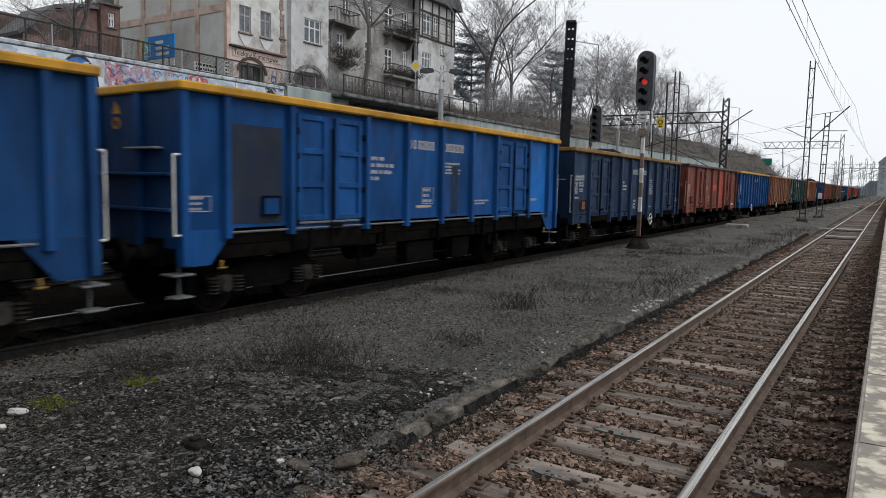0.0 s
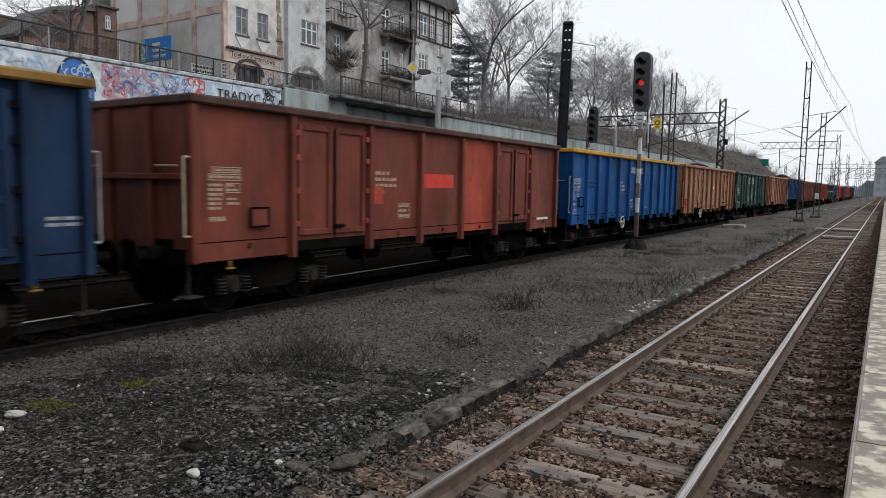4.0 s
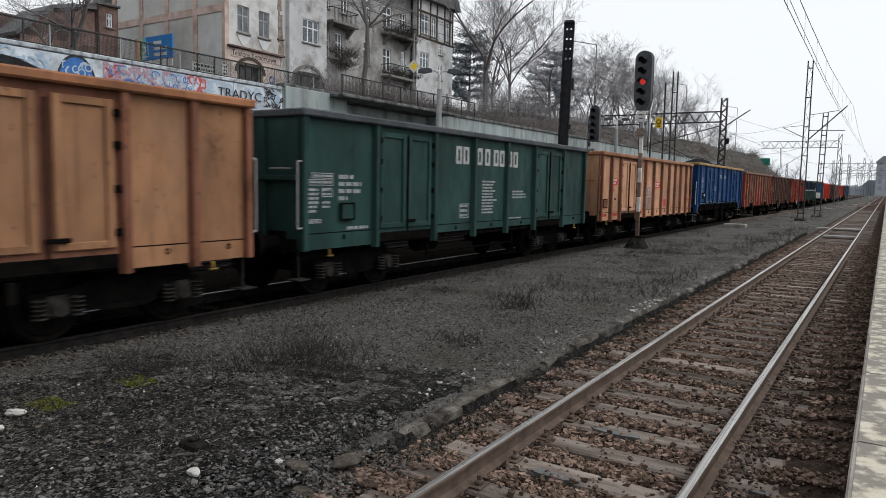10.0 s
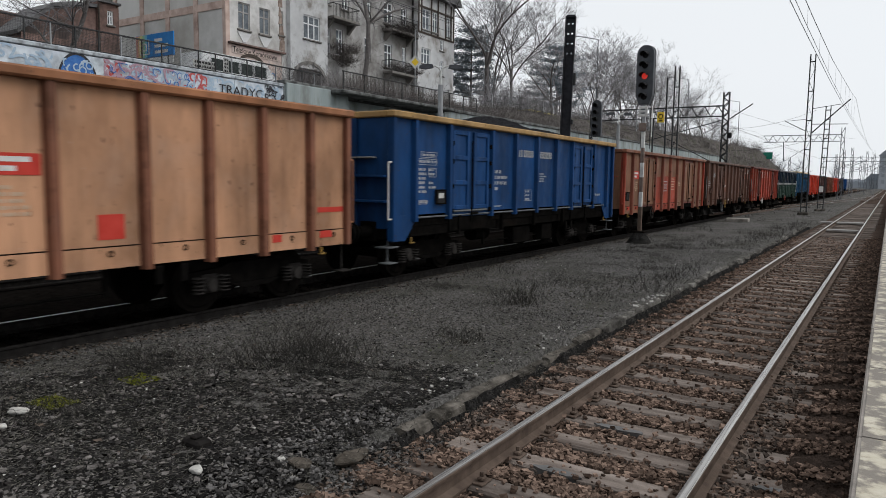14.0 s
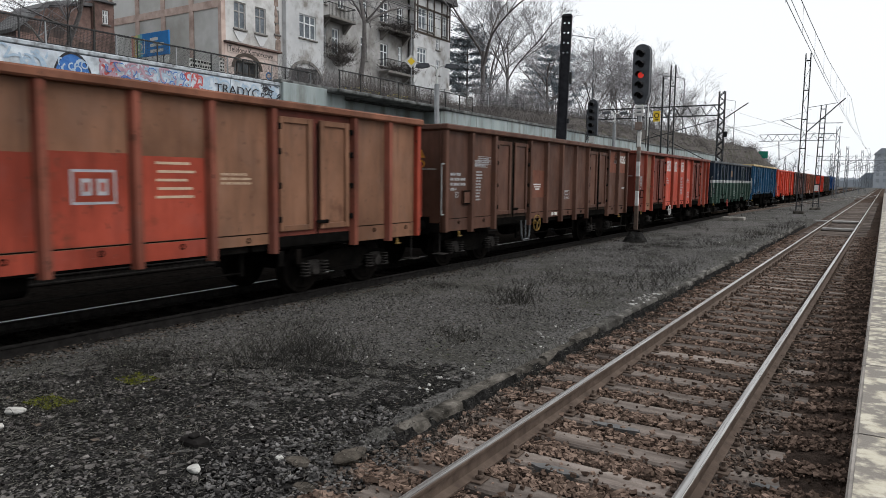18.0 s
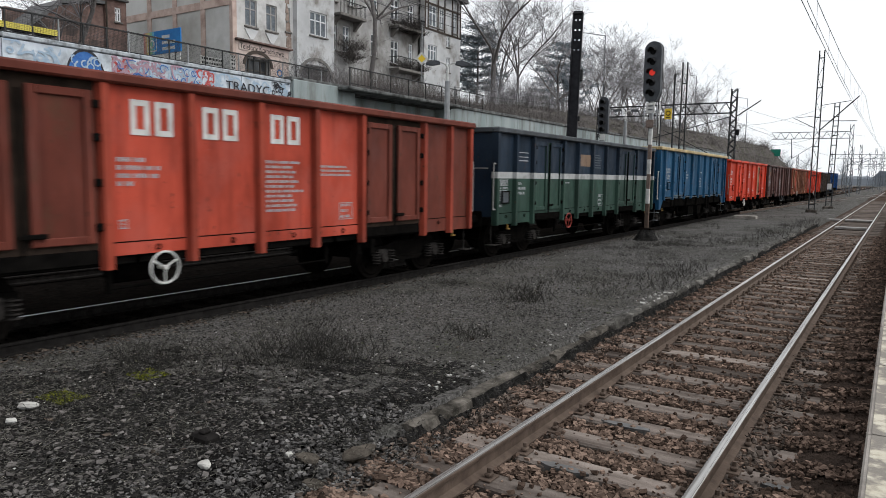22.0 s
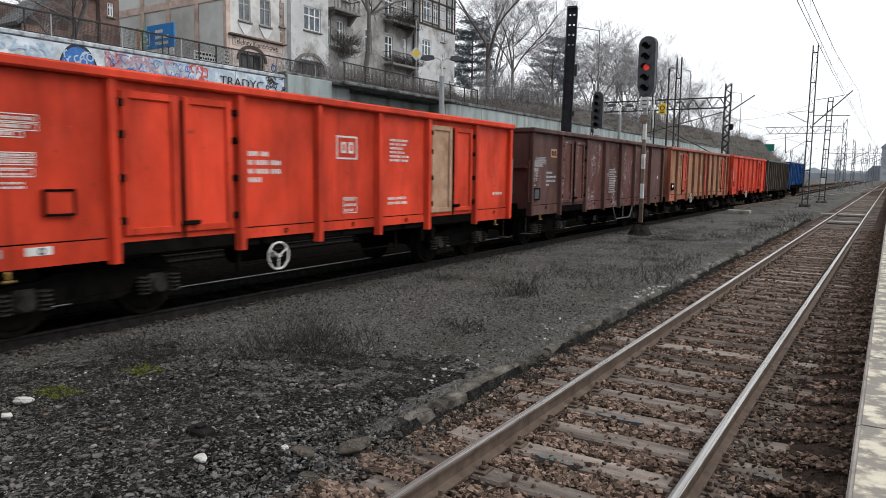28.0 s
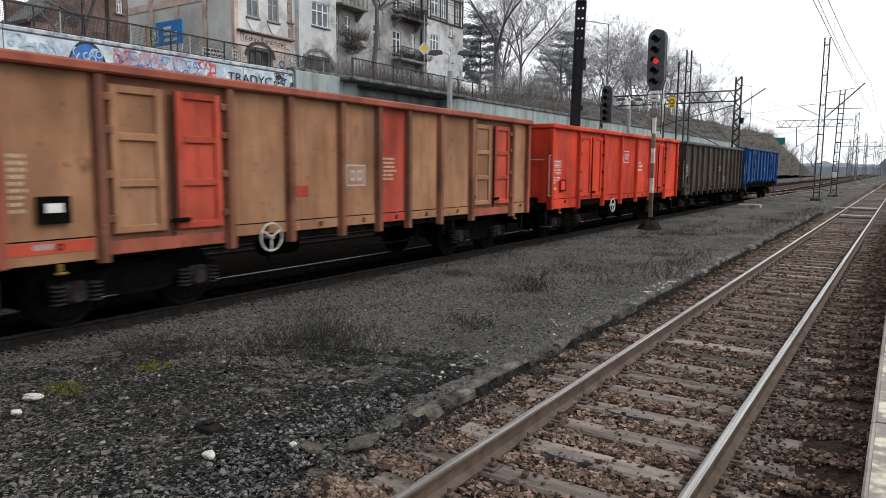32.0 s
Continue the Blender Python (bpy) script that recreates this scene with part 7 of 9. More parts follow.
def build_lamps_and_signs():
    lamp_post((-18.0, 27.7, 0), "twin-headed platform lamp on a concrete pole")
    lamp_post((-18.0, 53.0, 0), "twin-headed platform lamp on a concrete pole")
    s = thing("warning_sign", "yellow sign with a black round emblem on a post", "sign", (-12.4, 44.5, 0))
    part("post", Geo().tube((0.3, 0.05, -0.3), (0.3, 0.05, 8.6), 0.06, 0.05, 8), M_LATTICE, s)
    board = part("board", Geo().box(-0.22, 0.22, -0.03, 0.0, 5.85, 6.5, 0.01), M_SIGNYELLOW, s, "yellow board")
    part("emblem", Geo().ring((0, -0.034, 6.22), "y", 0.13, 0.03, 20, 5), M_BLACK, board)
    part("emblem_bar", Geo().box(-0.11, 0.11, -0.04, -0.032, 5.93, 5.99), M_BLACK, board)
    d = thing("road_sign", "yellow and white diamond road sign on a grey post", "road sign", (-28.2, 40.1, 7.2))
    part("post", Geo().tube((0, 0, 0), (0, 0, 5.2), 0.035, 0.035, 8), M_POLEGREY, d)
    q = 0.46
    board = part("diamond_board", Geo().prism([(0, 2.95 - q), (q, 2.95), (0, 2.95 + q), (-q, 2.95)], "y", -0.06, -0.035), M_WHITE, d, "white diamond board")
    q = 0.27
    part("yellow_field", Geo().prism([(0, 2.95 - q), (q, 2.95), (0, 2.95 + q), (-q, 2.95)], "y", -0.066, -0.061), M_SIGNYELLOW, board)
    d.rotation_euler = (0, 0, radians(35))
    b = thing("billboard", "blue advertising board with a rainbow edge and pale lines", "billboard", (-38.35, 26.9, 7.0))
    part("board", Geo().box(-1.83, 1.83, -0.05, 0.05, 2.32, 3.71, 0.015), M_ADBLUE, b, "blue printed board")
    for i, c in enumerate(((0.42, 0.2, 0.17), (0.45, 0.3, 0.14), (0.42, 0.4, 0.16), (0.2, 0.36, 0.22), (0.12, 0.32, 0.42))):
        m = surface("printed_tint", c, tuple(v * 1.12 for v in c), 3, 0.55, bump=0)
        part("rainbow_strip", Geo().box(-1.81 + 0.22 * i, -1.592 + 0.22 * i, -0.056, -0.051, 2.34, 3.69), m, b)
    part("pale_mark", Geo().box(-1.45, -1.38, -0.062, -0.057, 2.5, 3.4).box(-0.55, -0.48, -0.062, -0.057, 2.5, 3.4).box(-1.38, -0.55, -0.062, -0.057, 3.33, 3.4).box(-1.38, -0.55, -0.062, -0.057, 2.5, 2.57), M_WHITE, b)
    part("mark_ring", Geo().ring((-0.96, -0.06, 2.95), "y", 0.22, 0.05, 16, 4), M_WHITE, b)
    for z, w in ((3.3, 0.75), (2.95, 1.3), (2.6, 1.25)):
        part("text_bar", Geo().box(0.05, 0.05 + w, -0.056, -0.051, z - 0.09, z + 0.09), M_WHITE, b)
    for x in (-1.3, 1.3):
        part("leg", Geo().tube((x, 0.0, 0), (x, 0.0, 2.3), 0.06, 0.06, 8), M_LATTICE, b)
    part("lower_board", Geo().box(-1.75, 1.75, -0.03, 0.03, 1.85, 2.26, 0.01), M_WHITE, b)
    for y in (88, 136, 188):
        l = thing("street_lamp", "tall thin street lamp with a single arm", "street lamp", (-33, y, bank_z(-33, y)), "street lamps on the bank")
        h = 20.4 - bank_z(-33, y) + (y - 88) * 0.02
        part("pole", Geo().tube((0, 0, 0), (0, 0, h), 0.1, 0.06, 8), M_FARSTEEL, l, key=("slpole", y))
        part("arm", Geo().path([(0, 0, h), (-1.6, -1.6, h + 0.2), (-2.6, -2.6, h + 0.25)], 0.05, 6), M_FARSTEEL, l, key=("slarm", y))
        part("lantern", Geo().box(-3.0, -2.4, -2.7, -2.4, h + 0.2, h + 0.32, 0.03), M_FARSTEEL, l, key=("sllamp", y))
    g = thing("direction_sign", "green road direction sign above the bank", "road sign", (-29.0, 210, bank_z(-29, 210)))
    part("board", Geo().box(-1.3, 1.3, -0.05, 0.05, 0.4, 2.3, 0.03), M_SIGNGREEN, g, "green board")
    for x in (-0.7, 0.7):
        part("leg", Geo().tube((x, 0.08, 0), (x, 0.08, 1.0), 0.07, 0.07, 6), M_FARSTEEL, g)


M_RUSTPOLE = surface("rusty_grey_pole", (0.12, 0.085, 0.07), (0.20, 0.16, 0.14), 6, 0.8, bump=0.2)
M_TARPOST = surface("tarred_post", (0.012, 0.012, 0.015), (0.028, 0.028, 0.032), 4, 0.75, bump=0.2)
# Distance haze is mixed into this steel's base colour.
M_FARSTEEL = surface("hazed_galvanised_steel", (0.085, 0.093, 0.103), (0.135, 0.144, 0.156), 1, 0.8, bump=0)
M_SIGNYELLOW = surface("sign_yellow", (0.62, 0.42, 0.03), (0.7, 0.5, 0.05), 6, 0.5, bump=0)
M_SIGNGREEN = surface("sign_green", (0.01, 0.13, 0.09), (0.015, 0.16, 0.11), 6, 0.5, bump=0)
M_ADBLUE = surface("printed_blue", (0.015, 0.13, 0.36), (0.02, 0.17, 0.44), 4, 0.5, bump=0)
build_signal()
build_small_signal()
build_dark_post()
build_masts()
build_wires()
build_lamps_and_signs()

# ---- railings and graffiti on the wall ----


def build_railings():
    f = thing("railing", "steel mesh railing along the top of the white wall", "railing", (0, 0, 0), "street railings")
    x = WALL_X - 0.35
    y = 3.0
    posts = []
    while y < 28.6:
        part("post", Geo().box(-0.025, 0.025, -0.025, 0.025, 0, 0.88, 0.006), M_POLEGREY if len(f.children) % 3 == 0 else M_RAILING, f, key=("railpost",), at=(x, y, 6.79))
        y += 0.93
    part("top_rail", Geo().box(x - 0.03, x + 0.03, 3, 28.6, 7.64, 7.70, 0.01), M_RAILING, f)
    part("bottom_rail", Geo().box(x - 0.02, x + 0.02, 3, 28.6, 6.87, 6.91, 0.008), M_RAILING, f)
    verts, faces = [], []

    def strip(y0, y1, z0, z1):
        k = len(verts)
        verts.extend([(x, y0, z0), (x, y1, z0), (x, y1, z1), (x, y0, z1), (x - 0.008, y0, z0), (x - 0.008, y1, z0), (x - 0.008, y1, z1), (x - 0.008, y0, z1)])
        faces.extend([(k, k + 1, k + 2, k + 3), (k + 7, k + 6, k + 5, k + 4), (k, k + 3, k + 7, k + 4), (k + 1, k + 5, k + 6, k + 2)])
    y = 3.0
    while y < 28.6:
        strip(y, y + 0.0045, 6.91, 7.64)
        y += 0.055
    z = 6.96
    while z < 7.64:
        strip(3, 28.6, z, z + 0.006)
        z += 0.055
    big_mesh("wire_mesh", verts, faces, M_RAILING, "stuff", f)
    r = thing("railing", "dark picket railing on the jutting slab", "railing", (0, 0, 0), "street railings")
    x2 = WALL_X + 0.82
    part("top_rail", Geo().box(x2 - 0.03, x2 + 0.03, 29, 43.5, 7.82, 7.88, 0.01), M_RAILING, r)
    part("bottom_rail", Geo().box(x2 - 0.02, x2 + 0.02, 29, 43.5, 7.0, 7.04, 0.008), M_RAILING, r)
    for i in range(9):
        part("post", Geo().box(-0.03, 0.03, -0.03, 0.03, 0, 0.98, 0.006), M_RAILING, r, key=("railpost2",), at=(x2, 29.1 + i * 1.79, 6.87))
    for i in range(118):
        part("picket", Geo().box(-0.009, 0.009, -0.009, 0.009, 0, 0.8), M_PICKET, r, key=("picket",), at=(x2, 29.1 + i * 0.122, 7.03))
    u = thing("wire_fence", "post-and-wire fence on the brushy bank", "fence", (0, 0, 0))
    rng = random.Random(4)
    pts = []
    for i in range(26):
        y = 44 + i * 3.6
        z = bank_z(WALL_X - 4.2, y) - 0.1
        part("post", Geo().box(-0.05, 0.05, -0.05, 0.05, -0.3, 1.5, 0.012), M_POLEGREY, u, key=("fencepost",), at=(WALL_X - 4.2, y, z))
        pts.append((WALL_X - 4.14, y, z))
    for h in (0.3, 0.85, 1.42):
        part("wire", Geo().path([(p[0], p[1], p[2] + h) for p in pts], 0.012, 4), M_RAILING, u)


def banner(y0, y1, z0, z1, rows, label):
    """A white printed sheet tied behind the railing, its writing as bars."""
    b = thing("banner", label, "banner", (WALL_X - 0.43, y0, z0), "banners on the railing")
    part("sheet", Geo().box(-0.012, 0, 0, y1 - y0, 0, z1 - z0, 0.004), M_WHITE, b, "white printed sheet")
    rng = random.Random(int(y0 * 10))
    step = (z1 - z0) / rows
    for k in range(rows):
        y = 0.08
        while y < y1 - y0 - 0.1:
            w = rng.uniform(0.05, 0.14)
            part("lettering", Geo().box(0.001, 0.004, y, min(y + w, y1 - y0 - 0.05), (k + 0.25) * step, (k + 0.75) * step), M_BLACK, b, "illegible dark printing", kind="stuff")
            y += w + 0.05


def scrawl(parent, rng, y0, y1, z0, z1, material, strokes, width, x=WALL_X + 0.004, curl=1.0):
    """Looping painted strokes on the wall face."""
    g = Geo()
    for _ in range(strokes):
        y, z = rng.uniform(y0, y1), rng.uniform(z0, z1)
        a, n = rng.uniform(0, 6.28), rng.randint(5, 12)
        turn, step = rng.uniform(-0.8, 0.8) * curl, rng.uniform(0.05, 0.11)
        prev = None
        x += 0.0003
        for i in range(n):
            x += 0.00001
            ny, nz = min(max(y + step * math.cos(a), y0), y1), min(max(z + step * math.sin(a), z0), z1)
            dy, dz = -math.sin(a) * width / 2, math.cos(a) * width / 2
            cur = ((x, ny + dy, nz + dz), (x, ny - dy, nz - dz))
            if prev:
                g.quad(prev[0], prev[1], cur[1], cur[0])
            prev, y, z = cur, ny, nz
            a += turn
    return part("spray_stroke", g, material, parent, fix=False, kind="stuff")


def build_graffiti():
    w = thing("graffiti", "sprayed red, blue and black lettering on the white wall", "graffiti", (0, 0, 0))
    rng = random.Random(77)
    blue = surface("blue_spray", (0.03, 0.10, 0.30), (0.06, 0.16, 0.40), 8, 0.8, bump=0)
    red = surface("red_spray", (0.36, 0.06, 0.06), (0.45, 0.12, 0.11), 8, 0.8, bump=0)
    pink = surface("mauve_spray", (0.30, 0.19, 0.235), (0.38, 0.27, 0.31), 8, 0.8, bump=0)
    pale = surface("pale_blue_spray", (0.27, 0.36, 0.46), (0.36, 0.44, 0.52), 8, 0.8, bump=0)
    black = surface("black_spray", (0.02, 0.02, 0.025), (0.05, 0.05, 0.055), 8, 0.8, bump=0)
    g = Geo()
    n = 24
    k = [(WALL_X + 0.005, 14.93 + 0.72 * math.cos(math.pi * i / n), 5.45 + 1.12 * math.sin(math.pi * i / n)) for i in range(n + 1)]
    g.quad(*k, (WALL_X + 0.005, 14.21, 4.2), (WALL_X + 0.005, 15.65, 4.2))
    part("blue_dome", g, blue, w, "dark blue dome shape", fix=False)
    g = Geo()
    for f in (1.0, 1.1):
        g.v += [(WALL_X + 0.01, 14.93 + 0.72 * f * math.cos(math.pi * i / n), 5.45 + 1.12 * (f * 0.96 + 0.03) * math.sin(math.pi * i / n)) for i in range(n + 1)]
    g.f = [(i, i + 1, n + 2 + i, n + 1 + i) for i in range(n)]
    part("dome_outline", g, black, w, "dark dome outline", fix=False)
    scrawl(w, rng, 14.4, 15.5, 5.2, 6.4, pale, 26, 0.06, WALL_X + 0.012)
    for y0, y1, m, k in ((16.0, 19.4, pink, 34), (16.0, 16.9, red, 5), (17.2, 20.2, pale, 24), (19.6, 20.8, red, 7), (19.6, 20.8, pink, 4), (20.6, 21.4, pale, 8), (9.5, 14.0, pale, 26), (21.4, 25.4, pale, 12)):
        scrawl(w, rng, y0, y1, 5.3, 6.56, m, int(k * 2.6), 0.085)
    scrawl(w, rng, 16.2, 20.0, 5.4, 6.5, blue, 26, 0.04, WALL_X + 0.06)
    text("wall_word", "TRADYC", w, black, 0.6, (WALL_X + 0.06, 21.43, 5.88), 1.12)
    scrawl(w, rng, 24.25, 25.5, 5.7, 6.56, black, 30, 0.06, WALL_X + 0.03, 1.4)
    scrawl(w, rng, 24.5, 25.3, 5.9, 6.5, pale, 10, 0.06, WALL_X + 0.026, 1.4)


def text(name, words, parent, material, size, at, stretch=1.0):
    """Letters on a face that looks towards +x."""
    curve = bpy.data.curves.new(name, "FONT")
    curve.body, curve.size, curve.extrude, curve.resolution_u = words, size, 0.004, 3
    tmp = bpy.data.objects.new(name, curve)
    me = bpy.data.meshes.new_from_object(tmp)
    bpy.data.objects.remove(tmp)
    me.materials.append(material)
    ob = new(name, me)
    ob.parent = parent
    ob.matrix_basis = Matrix.Translation(at) @ Euler((radians(90), 0, radians(90))).to_matrix().to_4x4() @ Matrix.Diagonal((stretch, 1, 1, 1))
    return ob


build_railings()
build_graffiti()
banner(20.45, 21.7, 6.92, 7.3, 2, "white printed banner tied to the railing")
banner(22.1, 22.42, 6.92, 7.58, 4, "narrow white banner tied to the railing")

# ---- the tenement, the brick house ----
M_PLASTER = surface("stained_grey_plaster", (0.47, 0.465, 0.455), (0.62, 0.615, 0.605), 0.5, 0.93, c3=(0.23, 0.215, 0.2), scale3=0.35, cover=0.44, soft3=0.08, bump=0.4, bscale=8)
M_PLASTER2 = surface("peeling_light_plaster", (0.44, 0.445, 0.45), (0.58, 0.585, 0.59), 0.6, 0.93, c3=(0.24, 0.22, 0.20), scale3=0.5, cover=0.44, soft3=0.07, bump=0.4, bscale=8)
# Darker plaster copy: shade of the recess and shrubs is in the colour.
M_PLASTER3 = surface("shade_dark_stained_plaster", (0.27, 0.265, 0.26), (0.40, 0.395, 0.385), 0.7, 0.93, c3=(0.15, 0.14, 0.13), scale3=0.6, cover=0.45, soft3=0.1, bump=0.4, bscale=8)
M_GABLE = surface("grey_gable_render", (0.45, 0.445, 0.43), (0.56, 0.555, 0.54), 0.4, 0.93, c3=(0.33, 0.32, 0.295), scale3=0.25, cover=0.45, bump=0.3, bscale=6)
M_PINK = surface("pinkish_brick_band", (0.43, 0.325, 0.28), (0.52, 0.405, 0.355), 1.5, 0.9, c3=(0.28, 0.2, 0.17), scale3=1.0, cover=0.44, bump=0.3)
M_SHOP = surface("salmon_shopfront", (0.47, 0.375, 0.335), (0.57, 0.465, 0.42), 1.2, 0.85, c3=(0.36, 0.31, 0.285), scale3=1, cover=0.42, bump=0.2)
M_TIMBER = surface("dark_timber", (0.045, 0.036, 0.03), (0.08, 0.065, 0.055), 3, 0.85, bump=0.3)
M_ROOF = surface("dark_roof_slate", (0.09, 0.09, 0.093), (0.15, 0.148, 0.15), 2, 0.85, bump=0.5, bscale=6)
M_BRICK = surface("old_red_brick", (0.14, 0.09, 0.078), (0.25, 0.165, 0.143), 2, 0.93, c3=(0.06, 0.047, 0.043), scale3=0.8, cover=0.48, bump=0.5, bscale=10)
M_BRICKPALE = surface("bared_pale_brick", (0.24, 0.185, 0.155), (0.34, 0.27, 0.23), 3, 0.95, c3=(0.16, 0.12, 0.1), scale3=2.5, cover=0.45, bump=0.6, bscale=12)
M_FRAME = surface("white_window_frame", (0.68, 0.69, 0.70), (0.78, 0.79, 0.80), 4, 0.6, bump=0)
M_FRAMEGREY = surface("greyed_window_frame", (0.26, 0.25, 0.24), (0.36, 0.35, 0.335), 4, 0.7, bump=0)
M_STONE = surface("weathered_sill_stone", (0.13, 0.12, 0.11), (0.21, 0.2, 0.185), 3, 0.9, bump=0.3)
M_GLASS = bpy.data.materials.new("window_glass")
M_GLASS.use_nodes = True
_g = M_GLASS.node_tree.nodes["Principled BSDF"]
_g.inputs["Base Color"].default_value = (0.03, 0.035, 0.04, 1)
_g.inputs["Roughness"].default_value = 0.08
_g.inputs["Specular IOR Level"].default_value = 0.6
M_CURTAIN = surface("pale_curtained_glass", (0.09, 0.105, 0.12), (0.17, 0.19, 0.21), 3, 0.25, bump=0)


def wall_with_openings(x, thick, y0, y1, z0, z1, holes):
    """A wall in the plane x, facing +x, with rectangular openings."""
    g = Geo()
    cuts = sorted({y0, y1} | {h[0] for h in holes} | {h[1] for h in holes})
    for a, b in zip(cuts[:-1], cuts[1:]):
        inside = sorted((h[2], h[3]) for h in holes if h[0] < (a + b) / 2 < h[1])
        z = z0
        for lo, hi in inside:
            if lo > z:
                g.box(x - thick, x, a, b, z, lo)
            z = max(z, hi)
        if z < z1:
            g.box(x - thick, x, a, b, z, z1)
    return g


def window(parent, x, y0, y1, z0, z1, cross=True, pale=False, dark=False, wood=None):
    """Frame, panes and sill in an opening of the facade."""
    wood = wood or (M_TIMBER if dark else M_FRAME)
    frame_ob = part("window", Geo().box(x - 0.16, x - 0.08, y0, y0 + 0.09, z0, z1).box(x - 0.16, x - 0.08, y1 - 0.09, y1, z0, z1).box(x - 0.16, x - 0.08, y0 + 0.09, y1 - 0.09, z1 - 0.09, z1).box(x - 0.16, x - 0.08, y0 + 0.09, y1 - 0.09, z0, z0 + 0.09), wood, parent)
    n = max(2, round((y1 - y0) / 0.55))
    bars = Geo()
    for i in range(1, n):
        y = y0 + (y1 - y0) * i / n
        bars.box(x - 0.155, x - 0.075, y - 0.05, y + 0.05, z0 + 0.07, z1 - 0.07)
    part("glazing_bar", bars, wood, frame_ob)
    zc = z0 + (z1 - z0) * 0.64
    if cross:
        part("transom", Geo().box(x - 0.153, x - 0.072, y0 + 0.07, y1 - 0.07, zc - 0.04, zc + 0.04), wood, frame_ob)
    for i in range(n):
        a, b = y0 + (y1 - y0) * i / n, y0 + (y1 - y0) * (i + 1) / n
        part("pane", Geo().box(x - 0.13, x - 0.12, a, b, z0 + 0.03, z1 - 0.03), M_CURTAIN if pale else M_GLASS, frame_ob)
    part("sill", Geo().box(x - 0.14, x + 0.12, y0 - 0.1, y1 + 0.1, z0 - 0.12, z0 - 0.004, 0.02), M_STONE, frame_ob)
    return frame_ob


def balcony(parent, x, y0, y1, z, depth=1.1):
    slab = part("balcony", Geo().box(x, x + depth, y0, y1, z - 0.22, z, 0.03), M_STONE, parent, "weathered stone balcony")
    part("balustrade", Geo().box(x + depth - 0.08, x + depth - 0.03, y0, y1, z + 0.92, z + 0.98).box(x, x + depth - 0.08, y0, y0 + 0.05, z + 0.92, z + 0.98).box(x, x + depth - 0.08, y1 - 0.05, y1, z + 0.92, z + 0.98), M_RAILING, slab)
    y = y0 + 0.05
    while y < y1:
        part("baluster", Geo().box(-0.012, 0.012, -0.012, 0.012, 0, 0.93), M_RAILING, slab, key=("baluster",), at=(x + depth - 0.055, y, z))
        y += 0.16
    for y in (y0 + 0.3, y1 - 0.3):
        part("corbel", Geo().prism([(x, z - 0.22), (x + depth * 0.8, z - 0.22), (x + 0.1, z - 0.95), (x, z - 0.95)], "y", y - 0.12, y + 0.12), M_STONE, slab)


def arch_geo(x, y0, y1, z0, z1, depth):
    """A round-headed niche lining, proud of the wall by depth."""
    g = Geo()
    yc, r = (y0 + y1) / 2, (y1 - y0) / 2
    n = 14
    for i in range(n):
        a0, a1 = math.pi * i / n, math.pi * (i + 1) / n
        zc = z1 - r * 0.75
        pts = [(yc + r * math.cos(a), zc + r * 0.75 * math.sin(a)) for a in (a0, a1)] + [(yc + (r + 0.22) * math.cos(a), zc + (r * 0.75 + 0.22) * math.sin(a)) for a in (a1, a0)]
        g.prism(pts, "x", x, x + depth)
    return g


